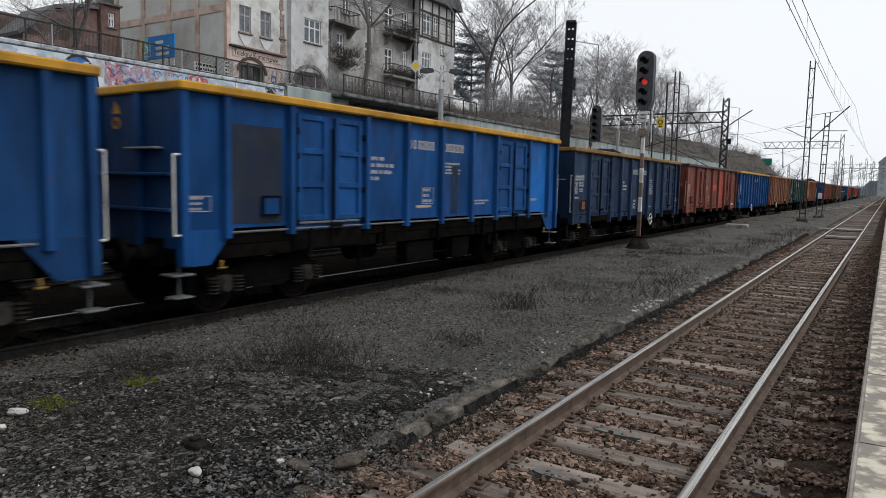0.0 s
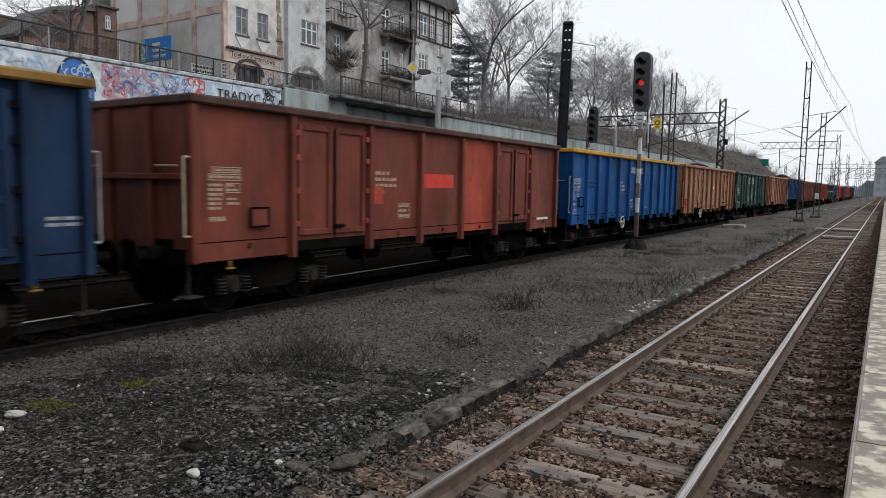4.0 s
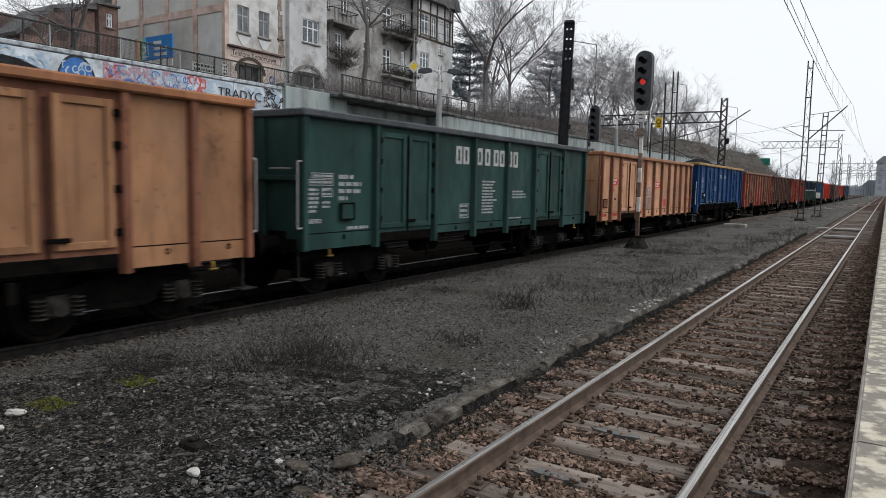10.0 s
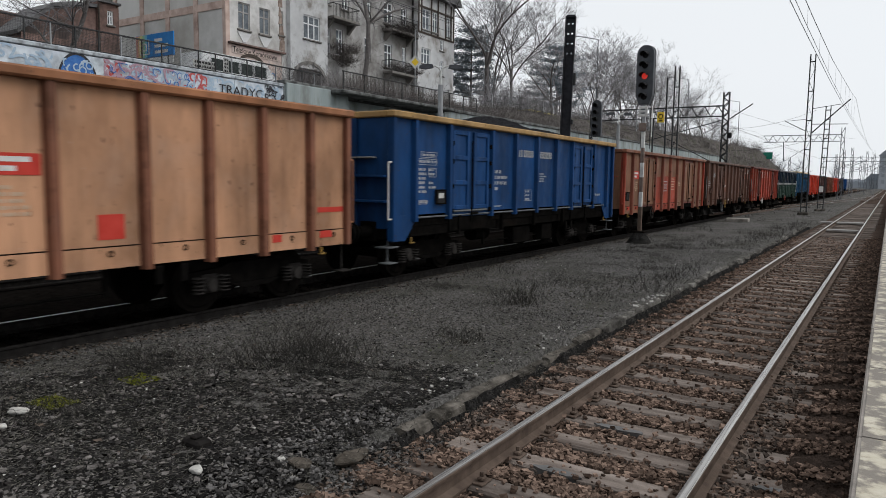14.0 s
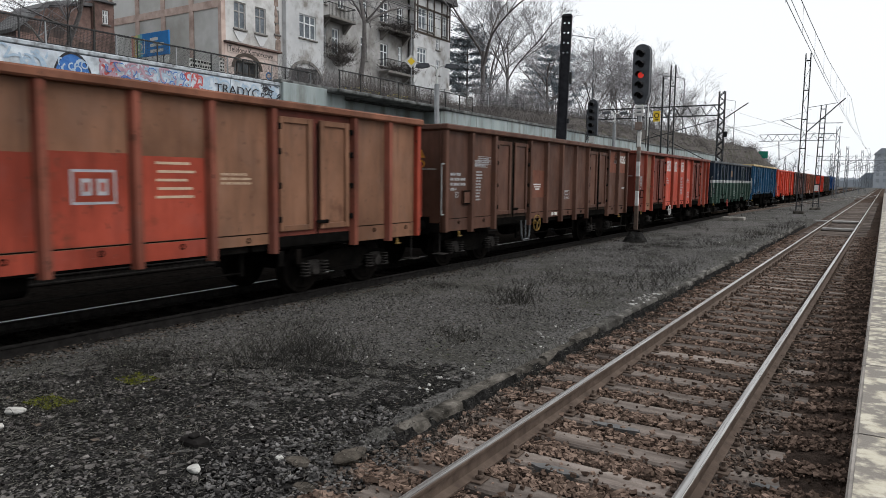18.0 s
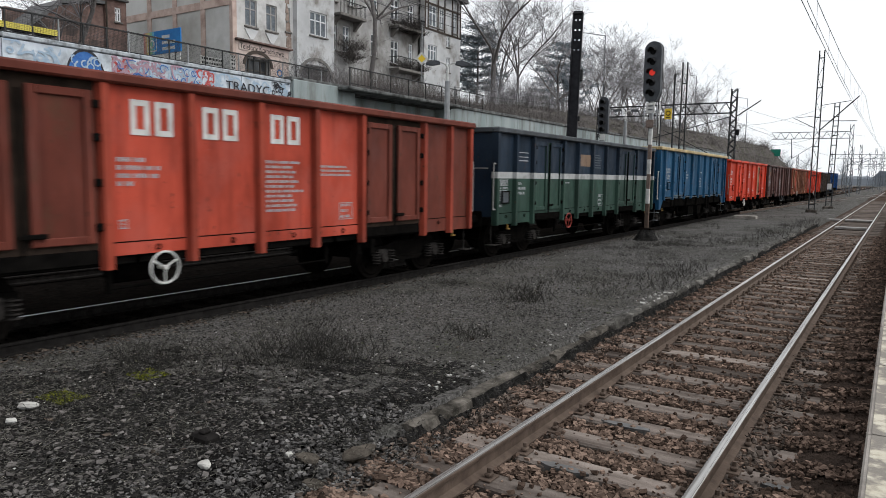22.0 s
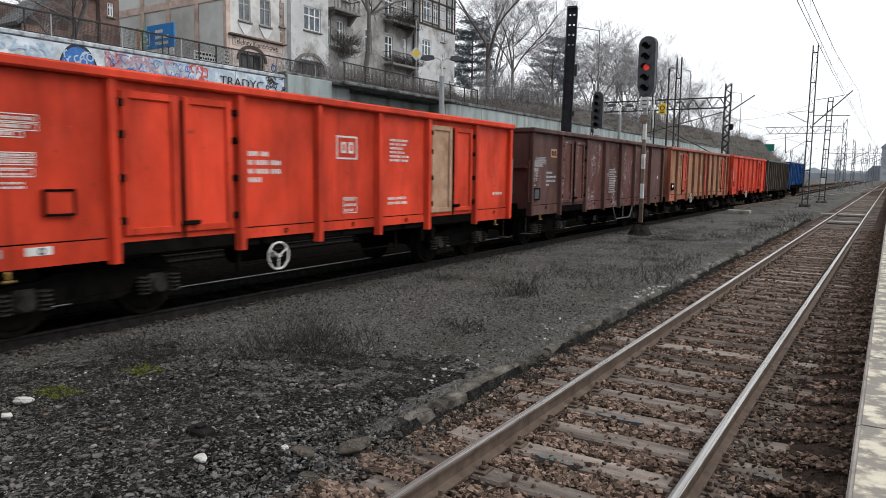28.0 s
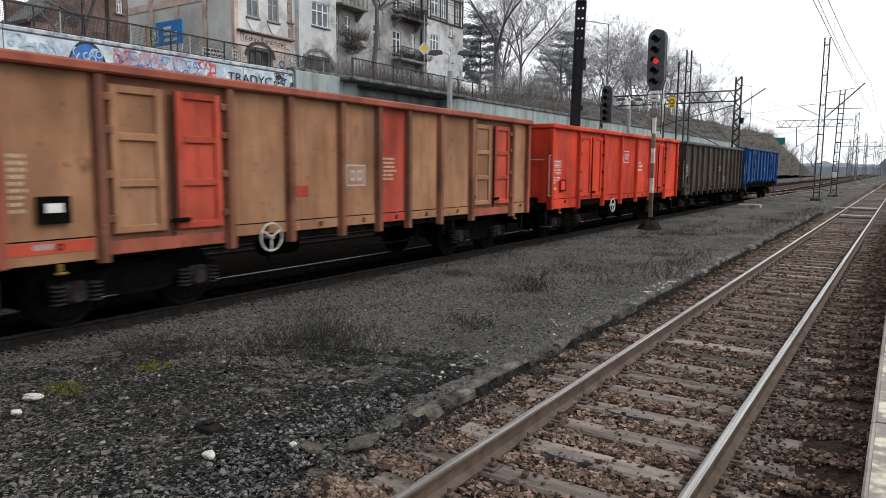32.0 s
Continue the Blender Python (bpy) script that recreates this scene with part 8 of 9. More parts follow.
def build_tenement():
    t = thing("tenement_building", "old grey tenement with stained plaster, balconies and a half-timbered gable", "building", (0, 0, 0))
    base, top = 7.0, 19.2
    xa, xb, xc, xd = -38.0, -37.6, -38.4, -37.7
    wins_a = [(33.1, 34.15, 12.15, 13.95), (35.0, 36.0, 12.15, 13.95), (33.1, 34.15, 16.0, 17.8), (35.0, 36.0, 16.0, 17.8), (36.85, 37.3, 12.4, 14.1)]
    shop = [(33.0, 35.2, 7.9, 10.0)]
    part("wall", wall_with_openings(xa, 0.5, 32.2, 37.6, base, top, wins_a + shop), M_PLASTER, t, weld=True)
    for i, w in enumerate(wins_a):
        window(t, xa, *w, pale=True, wood=M_FRAMEGREY)
    window(t, xa - 0.2, *shop[0], dark=True)
    for y0, y1 in ((33.0, 34.25), (34.9, 36.1)):
        part("plaster_apron", Geo().prism([(y0, 11.95), (y1, 11.95), ((y0 + y1) / 2 + 0.15, 11.3), ((y0 + y1) / 2 - 0.15, 11.3)], "x", xa, xa + 0.05), M_PLASTER2, t)
    part("shopfront", wall_with_openings(xa + 0.12, 0.115, 32.2, 37.0, base, 11.0, [(32.95, 35.25, base, 10.05)]), M_SHOP, t, "salmon-painted shopfront", weld=True)
    part("shop_arch", arch_geo(xa + 0.125, 32.95, 35.25, 8, 10.35, 0.06), M_TIMBER, t, weld=True)
    sign = part("shop_sign", Geo().box(xa + 0.125, xa + 0.17, 32.4, 36.9, 10.42, 10.95, 0.01), M_SHOP, t, "shop fascia sign")
    text("sign_lettering", "Telefony Komórkowe", sign, M_BLACK, 0.56, (xa + 0.178, 32.46, 10.5), 0.8)
    part("shop_cornice", Geo().box(xa, xa + 0.4, 32.1, 37.2, 11.0, 11.14, 0.03), M_BRICK, t)
    for y, dy, z in ((35.6, 1.1, 8.1), (33.2, 1.6, 8.7)):
        part("shop_lettering", Geo().box(xa + 0.126, xa + 0.132, y, y + dy, z, z + 0.22), M_BLACK, t)
    part("shop_emblem", Geo().ring((xa + 0.13, 36.1, 9.3), "x", 0.22, 0.05, 16, 4), M_ADBLUE, t)
    part("quoin_strip", Geo().box(xa, xa + 0.1, 31.95, 32.3, base, top), M_PINK, t)
    rng = random.Random(12)
    z = 11.3
    while z < 18.6:
        tall = rng.uniform(0.35, 1.1)
        a, b = 37.05 - rng.uniform(0, 0.28), 37.05 + rng.uniform(0.1, 0.45)
        part("bared_brick", Geo().prism([(a, z), (b, z + rng.uniform(-0.1, 0.1)), (b - rng.uniform(0, 0.2), z + tall), ((a + b) / 2, z + tall + 0.12), (a + rng.uniform(0, 0.15), z + tall * 0.9)], "x", xa, xa + 0.03), M_BRICKPALE, t, "patch where fallen plaster bares the brick")
        z += tall + rng.uniform(0.0, 0.25)
    # light bay
    wins_b = [(38.95, 40.75, 12.5, 14.25), (38.95, 40.75, 16.2, 18.0)]
    arch = [(38.0, 41.2, base, 10.3)]
    part("wall", wall_with_openings(xb, 0.5, 37.6, 41.6, base, top, wins_b + arch), M_PLASTER2, t, weld=True)
    part("arch_surround", arch_geo(xb, 38.0, 41.2, 8.5, 10.65, 0.08), M_STONE, t, weld=True)
    part("arch_recess", Geo().box(xb - 1.6, xb - 1.5, 37.8, 41.4, base, 10.8), M_TIMBER, t)
    for w in wins_b:
        window(t, xb, *w, pale=True)
    # recessed middle with balconies, its shade put into the plaster colour
    wins_c = [(42.0, 42.8, 12.0, 14.1), (43.5, 44.3, 12.0, 14.1), (47.1, 47.95, 12.2, 14.1), (49.85, 50.95, 12.0, 14.0), (52.5, 53.1, 12.2, 14.1), (42.0, 42.8, 15.8, 17.6), (44.2, 45.0, 15.8, 17.6), (47.1, 47.95, 15.8, 17.6), (49.8, 51.0, 15.8, 17.6), (52.3, 53.2, 15.8, 17.6), (47.1, 48.0, 8.6, 10.3), (50.2, 51.2, 8.6, 10.3)]
    part("wall", wall_with_openings(xc, 0.5, 41.6, 54.0, base, top, wins_c), M_PLASTER3, t, weld=True)
    for i, w in enumerate(wins_c):
        window(t, xc, *w, pale=i % 3 == 1)
    balcony(t, xc, 42.0, 45.2, 14.75)
    balcony(t, xc, 49.6, 53.5, 11.55)
    balcony(t, xc, 49.6, 53.5, 15.2)
    part("balcony_shade", Geo().box(xc, xc + 0.9, 42.2, 45.0, 14.75 + 3.1, 14.75 + 3.3, 0.03), M_STONE, t)
    # gable bay with timbering
    wins_d = [(54.6, 56.1, 12.95, 14.4), (54.75, 56.0, 16.1, 18.0), (57.75, 58.4, 14.6, 15.6), (57.75, 58.4, 12.2, 13.6), (58.9, 59.6, 16.1, 18.0), (56.5, 57.3, 16.1, 18.0)]
    part("wall", wall_with_openings(xd, 0.5, 54.0, 60.3, base, top, wins_d), M_PLASTER2, t, weld=True)
    for w in wins_d:
        window(t, xd, *w, pale=True)
    for y in (54.1, 54.55, 56.2, 57.35, 58.7, 59.7, 60.2):
        part("timber_post", Geo().box(xd, xd + 0.06, y - 0.09, y + 0.09, 15.7, 20.0, 0.01), M_TIMBER, t)
    for z in (15.75, 18.1, 19.3):
        part("timber_rail", Geo().box(xd, xd + 0.055, 54.0, 60.3, z - 0.09, z + 0.09, 0.01), M_TIMBER, t)
    # upper storeys and roof
    part("roof", Geo().prism([(xa + 0.5, top), (xa - 5.5, top + 5.0), (-54, top + 1.0), (-54, top)], "y", 32.0, 54.0), M_ROOF, t, "dark slate roof")
    part("roof", Geo().prism([(53.6, top), (57.1, top + 6), (60.9, top)], "x", -50, xd + 0.6), M_ROOF, t, "steep dark gable roof")
    part("cornice", Geo().box(xa - 0.2, xa + 0.7, 32.0, 53.5, top - 0.3, top - 0.004, 0.05), M_STONE, t)
    # gable end
    part("gable_wall", Geo().box(-51, xa - 0.5, 32.2, 32.7, base, 20), M_GABLE, t, "blank rendered gable with pinkish bands")
    for x in (-50.6, -47.3, -44.3, -41.2, -38.2):
        part("band", Geo().box(x - 0.22, x + 0.22, 32.12, 32.2, base, 20), M_PINK, t)
    for z in (13.6, 16.9):
        part("band", Geo().box(-51, -38.0, 32.13, 32.2, z - 0.25, z + 0.25), M_PINK, t)
    part("back_wall", Geo().box(-54, -53.5, 32.2, 60.3, base, top), M_GABLE, t)
    part("end_wall", Geo().box(-53.5, xd - 0.5, 59.9, 60.3, base, top), M_PLASTER, t)
    for y in (43, 49):
        part("chimney", Geo().box(-45.0, -44.2, y, y + 0.9, 21, 25, 0.03), M_BRICK, t)


def build_brick_house():
    h = thing("brick_house", "sooty old brick house with a slate roof behind the railing", "house", (0, 0, 0))
    low, tall = [(25.3, 25.9, 9.0, 10.4)], [(28.5, 28.95, 12.35, 13.3)]
    part("wall", wall_with_openings(-46, 0.5, 22.9, 27.8, 7, 10.9, low), M_BRICK, h, weld=True)
    part("gable", Geo().prism([(22.9, 10.9), (27.8, 10.9), (27.8, 13.3), (26.3, 13.15), (24.9, 12.75)], "x", -46.5, -46), M_BRICK, h)
    part("side_wall", Geo().box(-49, -46.5, 22.9, 23.3, 7, 10.9), M_BRICK, h)
    part("back_wall", Geo().box(-49.4, -49, 22.9, 27.8, 7, 12.6), M_BRICK, h)
    part("brick_wing", wall_with_openings(-45.8, 0.5, 27.8, 29.35, 7, 13.75, tall), M_BRICK, h, "reddish brick wing with a small window", weld=True)
    part("brick_wing", Geo().box(-49.4, -46.3, 27.8, 28.2, 7, 13.75), M_BRICK, h)
    part("downpipe", Geo().tube((-45.72, 27.86, 7), (-45.72, 27.86, 13.6), 0.06, 0.06, 8), M_TIMBER, h)
    window(h, -46, *low[0], dark=True)
    window(h, -45.8, *tall[0])
    part("roof", Geo().prism([(22.6, 10.75), (24.9, 12.8), (26.3, 13.2), (27.79, 13.35), (27.79, 13.55), (26.2, 13.42), (24.8, 13.02), (22.5, 10.95)], "x", -49.6, -45.75), M_ROOF, h)
    part("roof", Geo().box(-49.6, -45.6, 27.8, 29.45, 13.752, 13.9, 0.02), M_ROOF, h)


def build_far():
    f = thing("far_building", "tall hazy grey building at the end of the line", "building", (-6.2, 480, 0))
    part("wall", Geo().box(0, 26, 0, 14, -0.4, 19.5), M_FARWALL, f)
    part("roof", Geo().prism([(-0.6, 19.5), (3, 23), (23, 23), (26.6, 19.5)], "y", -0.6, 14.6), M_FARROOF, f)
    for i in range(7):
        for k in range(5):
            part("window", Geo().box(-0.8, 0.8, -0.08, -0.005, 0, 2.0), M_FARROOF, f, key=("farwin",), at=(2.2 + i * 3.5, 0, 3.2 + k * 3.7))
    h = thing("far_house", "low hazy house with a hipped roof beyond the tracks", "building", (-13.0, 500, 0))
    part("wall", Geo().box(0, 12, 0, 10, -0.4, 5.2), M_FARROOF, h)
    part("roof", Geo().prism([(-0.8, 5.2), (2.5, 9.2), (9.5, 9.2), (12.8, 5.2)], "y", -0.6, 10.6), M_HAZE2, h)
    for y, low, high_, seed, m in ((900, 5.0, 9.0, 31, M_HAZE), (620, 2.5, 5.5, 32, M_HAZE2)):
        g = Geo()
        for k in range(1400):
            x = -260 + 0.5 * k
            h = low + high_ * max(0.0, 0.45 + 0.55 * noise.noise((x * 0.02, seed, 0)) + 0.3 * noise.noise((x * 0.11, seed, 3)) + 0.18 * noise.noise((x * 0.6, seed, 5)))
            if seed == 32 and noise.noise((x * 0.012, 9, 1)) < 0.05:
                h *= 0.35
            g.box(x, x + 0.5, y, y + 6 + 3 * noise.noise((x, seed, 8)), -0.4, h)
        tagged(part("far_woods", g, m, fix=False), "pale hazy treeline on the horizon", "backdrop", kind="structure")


# Paler, bluer base colours stand in for the air's haze.
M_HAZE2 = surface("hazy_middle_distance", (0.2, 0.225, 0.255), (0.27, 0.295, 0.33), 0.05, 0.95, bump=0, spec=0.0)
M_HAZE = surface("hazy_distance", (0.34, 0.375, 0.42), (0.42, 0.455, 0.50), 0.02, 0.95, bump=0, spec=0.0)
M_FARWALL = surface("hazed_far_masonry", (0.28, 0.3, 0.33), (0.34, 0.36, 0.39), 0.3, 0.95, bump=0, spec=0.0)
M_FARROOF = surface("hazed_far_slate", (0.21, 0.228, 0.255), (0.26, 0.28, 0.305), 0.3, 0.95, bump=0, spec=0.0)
build_tenement()
build_brick_house()
build_far()

# ---- cars on the street ----


def car(name, label, category, material, length, width, height, van=False, panes=1):
    c = thing(name, label, category, (WALL_X - 5.2, 0, 7.26))
    l, w, h = length / 2, width / 2, height
    if van:
        prof = [(-l, 0.35), (-l, 1.0), (-l + 0.25, 1.2), (-l + 0.9, h * 0.96), (-l + 1.3, h), (l, h), (l, 0.35)]
    else:
        prof = [(-l, 0.3), (-l, 0.72), (-l * 0.55, 0.92), (-l * 0.25, h), (l * 0.45, h), (l * 0.8, 0.98), (l, 0.9), (l, 0.3)]
    g = Geo().prism(prof, "x", -w, w)
    part("body", g, material, c)
    for s in (-1, 1):
        if van:
            for i in range(panes):
                part("side_window", Geo().box(s * w, s * (w + 0.01), -l + 0.85 + 1.08 * i, -l + 1.85 + 1.08 * i, h * 0.5, h * 0.84), M_TINTED, c)
        else:
            part("side_window", Geo().prism([(-l * 0.48, 0.95), (-l * 0.24, h - 0.08), (l * 0.42, h - 0.08), (l * 0.68, 0.98)], "x", s * w, s * (w + 0.01)), M_GLASS, c)
        for y in (-l * 0.62, l * 0.62):
            tyre = part("wheel", Geo().tube((s * (w - 0.18), y, 0.31), (s * (w + 0.02), y, 0.31), 0.31, 0.31, 18), M_BLACK, c)
            part("rim", Geo().tube((s * (w + 0.02), y, 0.31), (s * (w + 0.03), y, 0.31), 0.19, 0.17, 12), M_POLEGREY, tyre)
    return c


M_TINTED = surface("dark_tinted_vehicle_glass", (0.012, 0.018, 0.017), (0.02, 0.028, 0.026), 1, 0.25, bump=0, spec=0.15)
CAR_BLUE = surface("blue_car_paint", (0.02, 0.06, 0.18), (0.03, 0.08, 0.23), 1, 0.3, bump=0)
CAR_YELLOW = surface("yellow_car_paint", (0.5, 0.42, 0.06), (0.56, 0.48, 0.1), 1, 0.3, bump=0)
CAR_WHITE = surface("white_car_paint", (0.6, 0.61, 0.62), (0.68, 0.69, 0.7), 1, 0.3, bump=0)
van = car("delivery_van", "blue delivery van driving along the street", "van", CAR_BLUE, 2.95, 1.6, 1.75, True)

def low_trailer():
    c = thing("flat_trailer", "long low yellow flat trailer driving along the street", "trailer", (WALL_X - 5.2, 0, 7.26))
    part("bed", Geo().box(-0.86, 0.86, -3.3, 3.3, 0.5, 0.58, 0.01), M_STEEL_DARK, c)
    part("drawbar", Geo().bar((0, -3.3, 0.52), (0, -4.3, 0.45), 0.12, 0.1), M_STEEL_DARK, c)
    for s in (-1, 1):
        for i in range(4):
            y = -3.28 + 1.64 * i
            part("side_board", Geo().box(s * 0.87, s * 0.9, y, y + 1.61, 0.5, 0.74, 0.006), CAR_YELLOW, c, "yellow painted side board")
        for y in (-2.3, 1.3, 2.2):
            tyre = part("wheel", Geo().tube((s * 0.66, y, 0.25), (s * 0.86, y, 0.25), 0.25, 0.25, 18), M_BLACK, c)
            part("rim", Geo().tube((s * 0.86, y, 0.25), (s * 0.87, y, 0.25), 0.17, 0.15, 12), M_POLEGREY, tyre)
    for y in (-3.29, 3.26):
        part("end_board", Geo().box(-0.86, 0.86, y, y + 0.03, 0.58, 0.74, 0.006), CAR_YELLOW, c, "yellow painted end board")
    return c


trailer = low_trailer()
minibus = car("minibus", "white minibus with a dark window row on the street", "minibus", CAR_WHITE, 5.7, 1.9, 1.98, True, 4)

# ---- trees, brush, weeds ----


def grow(rng, base, height, trunk_r, levels, spread=0.5, lean=(0, 0), up=0.25, children=(5, 9), first=0.3):
    """Segments (p0, p1, r0, r1, level) of a bare tree."""
    out = []

    def limb(p, d, length, r, level):
        n = min(max(3, int(length / 0.8)), 9) if level < 2 else (3 if level == 2 else 2)
        step = length / n
        pts = [p]
        for i in range(n):
            d = (d + Vector((rng.gauss(0, 0.10), rng.gauss(0, 0.10), rng.gauss(0, 0.07) + (up * 0.12 if level else 0)))).normalized()
            q = p + d * step
            r1 = r * (1 - 0.75 * (i + 1) / n) if level else r * (1 - 0.6 * (i + 1) / n)
            r0 = r * (1 - 0.75 * i / n) if level else r * (1 - 0.6 * i / n)
            out.append((p, q, max(r0, 0.006), max(r1, 0.005), level))
            p = q
            pts.append((p, d, max(r1, 0.008)))
        if level < levels:
            k = rng.randint(*children) if level < 2 else (rng.randint(5, 8) if level == 2 else rng.randint(3, 5))
            for _ in range(k):
                f = rng.uniform(first if level == 0 else 0.2, 1.0)
                i = min(int(f * n), n - 1)
                q, dd, rr = pts[i + 1]
                side = Vector((rng.gauss(0, 1), rng.gauss(0, 1), rng.gauss(0, 0.4))).normalized()
                nd = (dd * (1 - spread * rng.uniform(0.7, 1.3)) + side * spread * 1.2 + Vector((0, 0, up))).normalized()
                limb(q, nd, length * rng.uniform(0.4, 0.66) * (1.1 - 0.4 * f if level == 0 else 1), rr * rng.uniform(0.55, 0.8), level + 1)
    limb(Vector(base), Vector((lean[0], lean[1], 1)).normalized(), height * 0.75, trunk_r, 0)
    return out


def tubes(segs, thick=1.0):
    """Arrays for tapered three- to six-sided tubes."""
    verts, faces = [], []
    for p, q, r0, r1, level in segs:
        n = 7 if level == 0 else (4 if level == 1 else 3)
        d = (q - p).normalized()
        a = d.cross(Vector((0.3, 0.2, 1)) if abs(d.z) < 0.9 else Vector((1, 0.1, 0))).normalized()
        b = d.cross(a)
        k = len(verts)
        for c, r in ((p, r0), (q + d * r1, r1)):
            for i in range(n):
                w = 6.28319 * i / n
                verts.append(tuple(c + (a * math.cos(w) + b * math.sin(w)) * r * thick))
        for i in range(n):
            j = (i + 1) % n
            faces += [(k + i, k + j, k + n + j), (k + i, k + n + j, k + n + i)]
    return verts, faces


def bare_tree(seed, at, height, trunk_r, label, levels=4, name="bare_tree", fork=0.0, twig=None, **kw):
    """A bare tree with one leader, or, with fork, a short trunk that parts into three or four rising limbs."""
    rng = random.Random(seed)
    t = thing(name, label, "tree", at, "bare trees above the wall")
    if fork:
        z = height * fork
        segs = [(Vector((0, 0, -0.3)), Vector((0.05, 0, z * 0.5)), trunk_r, trunk_r * 0.88, 0), (Vector((0.05, 0, z * 0.5)), Vector((0, 0.05, z)), trunk_r * 0.88, trunk_r * 0.8, 0)]
        limbs, turn = rng.randint(3, 4), rng.uniform(0, 6.28)
        for i in range(limbs):
            a = turn + 6.283 * i / limbs + rng.gauss(0, 0.3)
            out = rng.uniform(0.35, 0.75)
            low = z * rng.uniform(0.72, 1.0)
            segs += grow(rng, (0, 0, low), (height - low) * rng.uniform(1.0, 1.25), trunk_r * 0.5, levels, lean=(out * math.cos(a), out * math.sin(a)), **kw)
    else:
        segs = grow(rng, (0, 0, -0.3), height, trunk_r, levels, **kw)
    v, f = tubes([s for s in segs if s[4] == 0 or (s[4] == 1 and s[2] > 0.05)])
    big_mesh("trunk", v, f, M_BARK, "", t, "dark bare trunk", False)
    v, f = tubes([s for s in segs if s[4] > 1 or (s[4] == 1 and s[2] <= 0.05)], 1.0 if at[1] < 64 else 1.25)
    big_mesh("crown", v, f, twig or M_TWIG, "", t, "leafless crown of fine twigs")
    return t


def conifer(seed, at, height, width, label):
    """A pine with layered, upswept boughs of needle tufts and gaps between."""
    rng = random.Random(seed)
    t = thing("conifer", label, "tree", at, "dark conifers")
    part("trunk", Geo().tube((0, 0, -0.3), (0, 0, height * 0.97), height * 0.018, 0.02, 8), M_BARK, t)
    verts, faces, wood = [], [], Geo()
    z = height * 0.3
    while z < height:
        f = 1 - z / height
        reach = width * min(1.0, 0.3 + 1.0 * math.sqrt(f))
        turn = rng.uniform(0, 6.28)
        boughs = rng.randint(5, 7)
        for q in range(boughs):
            a = turn + 6.283 * q / boughs + rng.gauss(0, 0.25)
            d = Vector((math.cos(a), math.sin(a), rng.uniform(-0.06, 0.1)))
            L = reach * rng.uniform(0.6, 1.1)
            wood.tube((0, 0, z), tuple(Vector((0, 0, z)) + d * L), 0.045, 0.012, 4)
            n = max(4, int(L / 0.22))
            for i in range(n):
                if (i + 1) / n < 0.25:
                    continue
                c = Vector((0, 0, z)) + d * L * (i + 1.2) / n + Vector((0, 0, 0.2 * ((i + 1) / n) ** 2))
                wide = 0.14 + 0.5 * (i + 1) / n * (1.25 - (i + 1) / n)
                for _ in range(26):
                    o = Vector((rng.gauss(0, wide), rng.gauss(0, wide), rng.gauss(0, 0.14)))
                    u = Vector((rng.gauss(0, 1), rng.gauss(0, 1), rng.gauss(0.3, 0.35))).normalized() * rng.uniform(0.1, 0.2)
                    w = Vector((rng.gauss(0, 1), rng.gauss(0, 1), rng.gauss(0, 1))).normalized() * 0.045
                    k = len(verts)
                    verts += [tuple(c + o - u - w), tuple(c + o - u * 0.2 + w * 1.5), tuple(c + o + u)]
                    faces.append((k, k + 1, k + 2))
        z += rng.uniform(0.55, 0.95)
    part("bough_frame", wood, M_BARK, t)
    big_mesh("needles", verts, faces, M_NEEDLE, "", t, "dark layered needled boughs")
    return t


def brush(name, label, spots, height, stems, material, seed, thick=0.008, kind="stuff", category="brush", spread=0.5, shoots=3):
    """Thin upright stems with side shoots, in one mesh."""
    rng = random.Random(seed)
    verts, faces = [], []

    def blade(p, q, r):
        d = (q - p)
        a = d.cross(Vector((rng.gauss(0, 1), rng.gauss(0, 1), 0.1))).normalized() * r
        k = len(verts)
        verts.extend([tuple(p - a), tuple(p + a), tuple(q)])
        faces.append((k, k + 1, k + 2))
    for x, y, z, s in spots:
        for _ in range(stems):
            h = height * s * rng.uniform(0.5, 1.1)
            d = Vector((rng.gauss(0, spread), rng.gauss(0, spread), 1)).normalized()
            p = Vector((x + rng.gauss(0, 0.28 * s), y + rng.gauss(0, 0.28 * s), z))
            q = p + d * h
            blade(p, q, thick)
            for _ in range(shoots):
                m = p.lerp(q, rng.uniform(0.25, 0.9))
                e = (d + Vector((rng.gauss(0, 0.7), rng.gauss(0, 0.7), 0.3))).normalized() * h * rng.uniform(0.2, 0.45)
                blade(m, m + e, thick * 0.7)
    ob = big_mesh(name, verts, faces, material, kind)
    return tagged(ob, label, category, kind=kind)


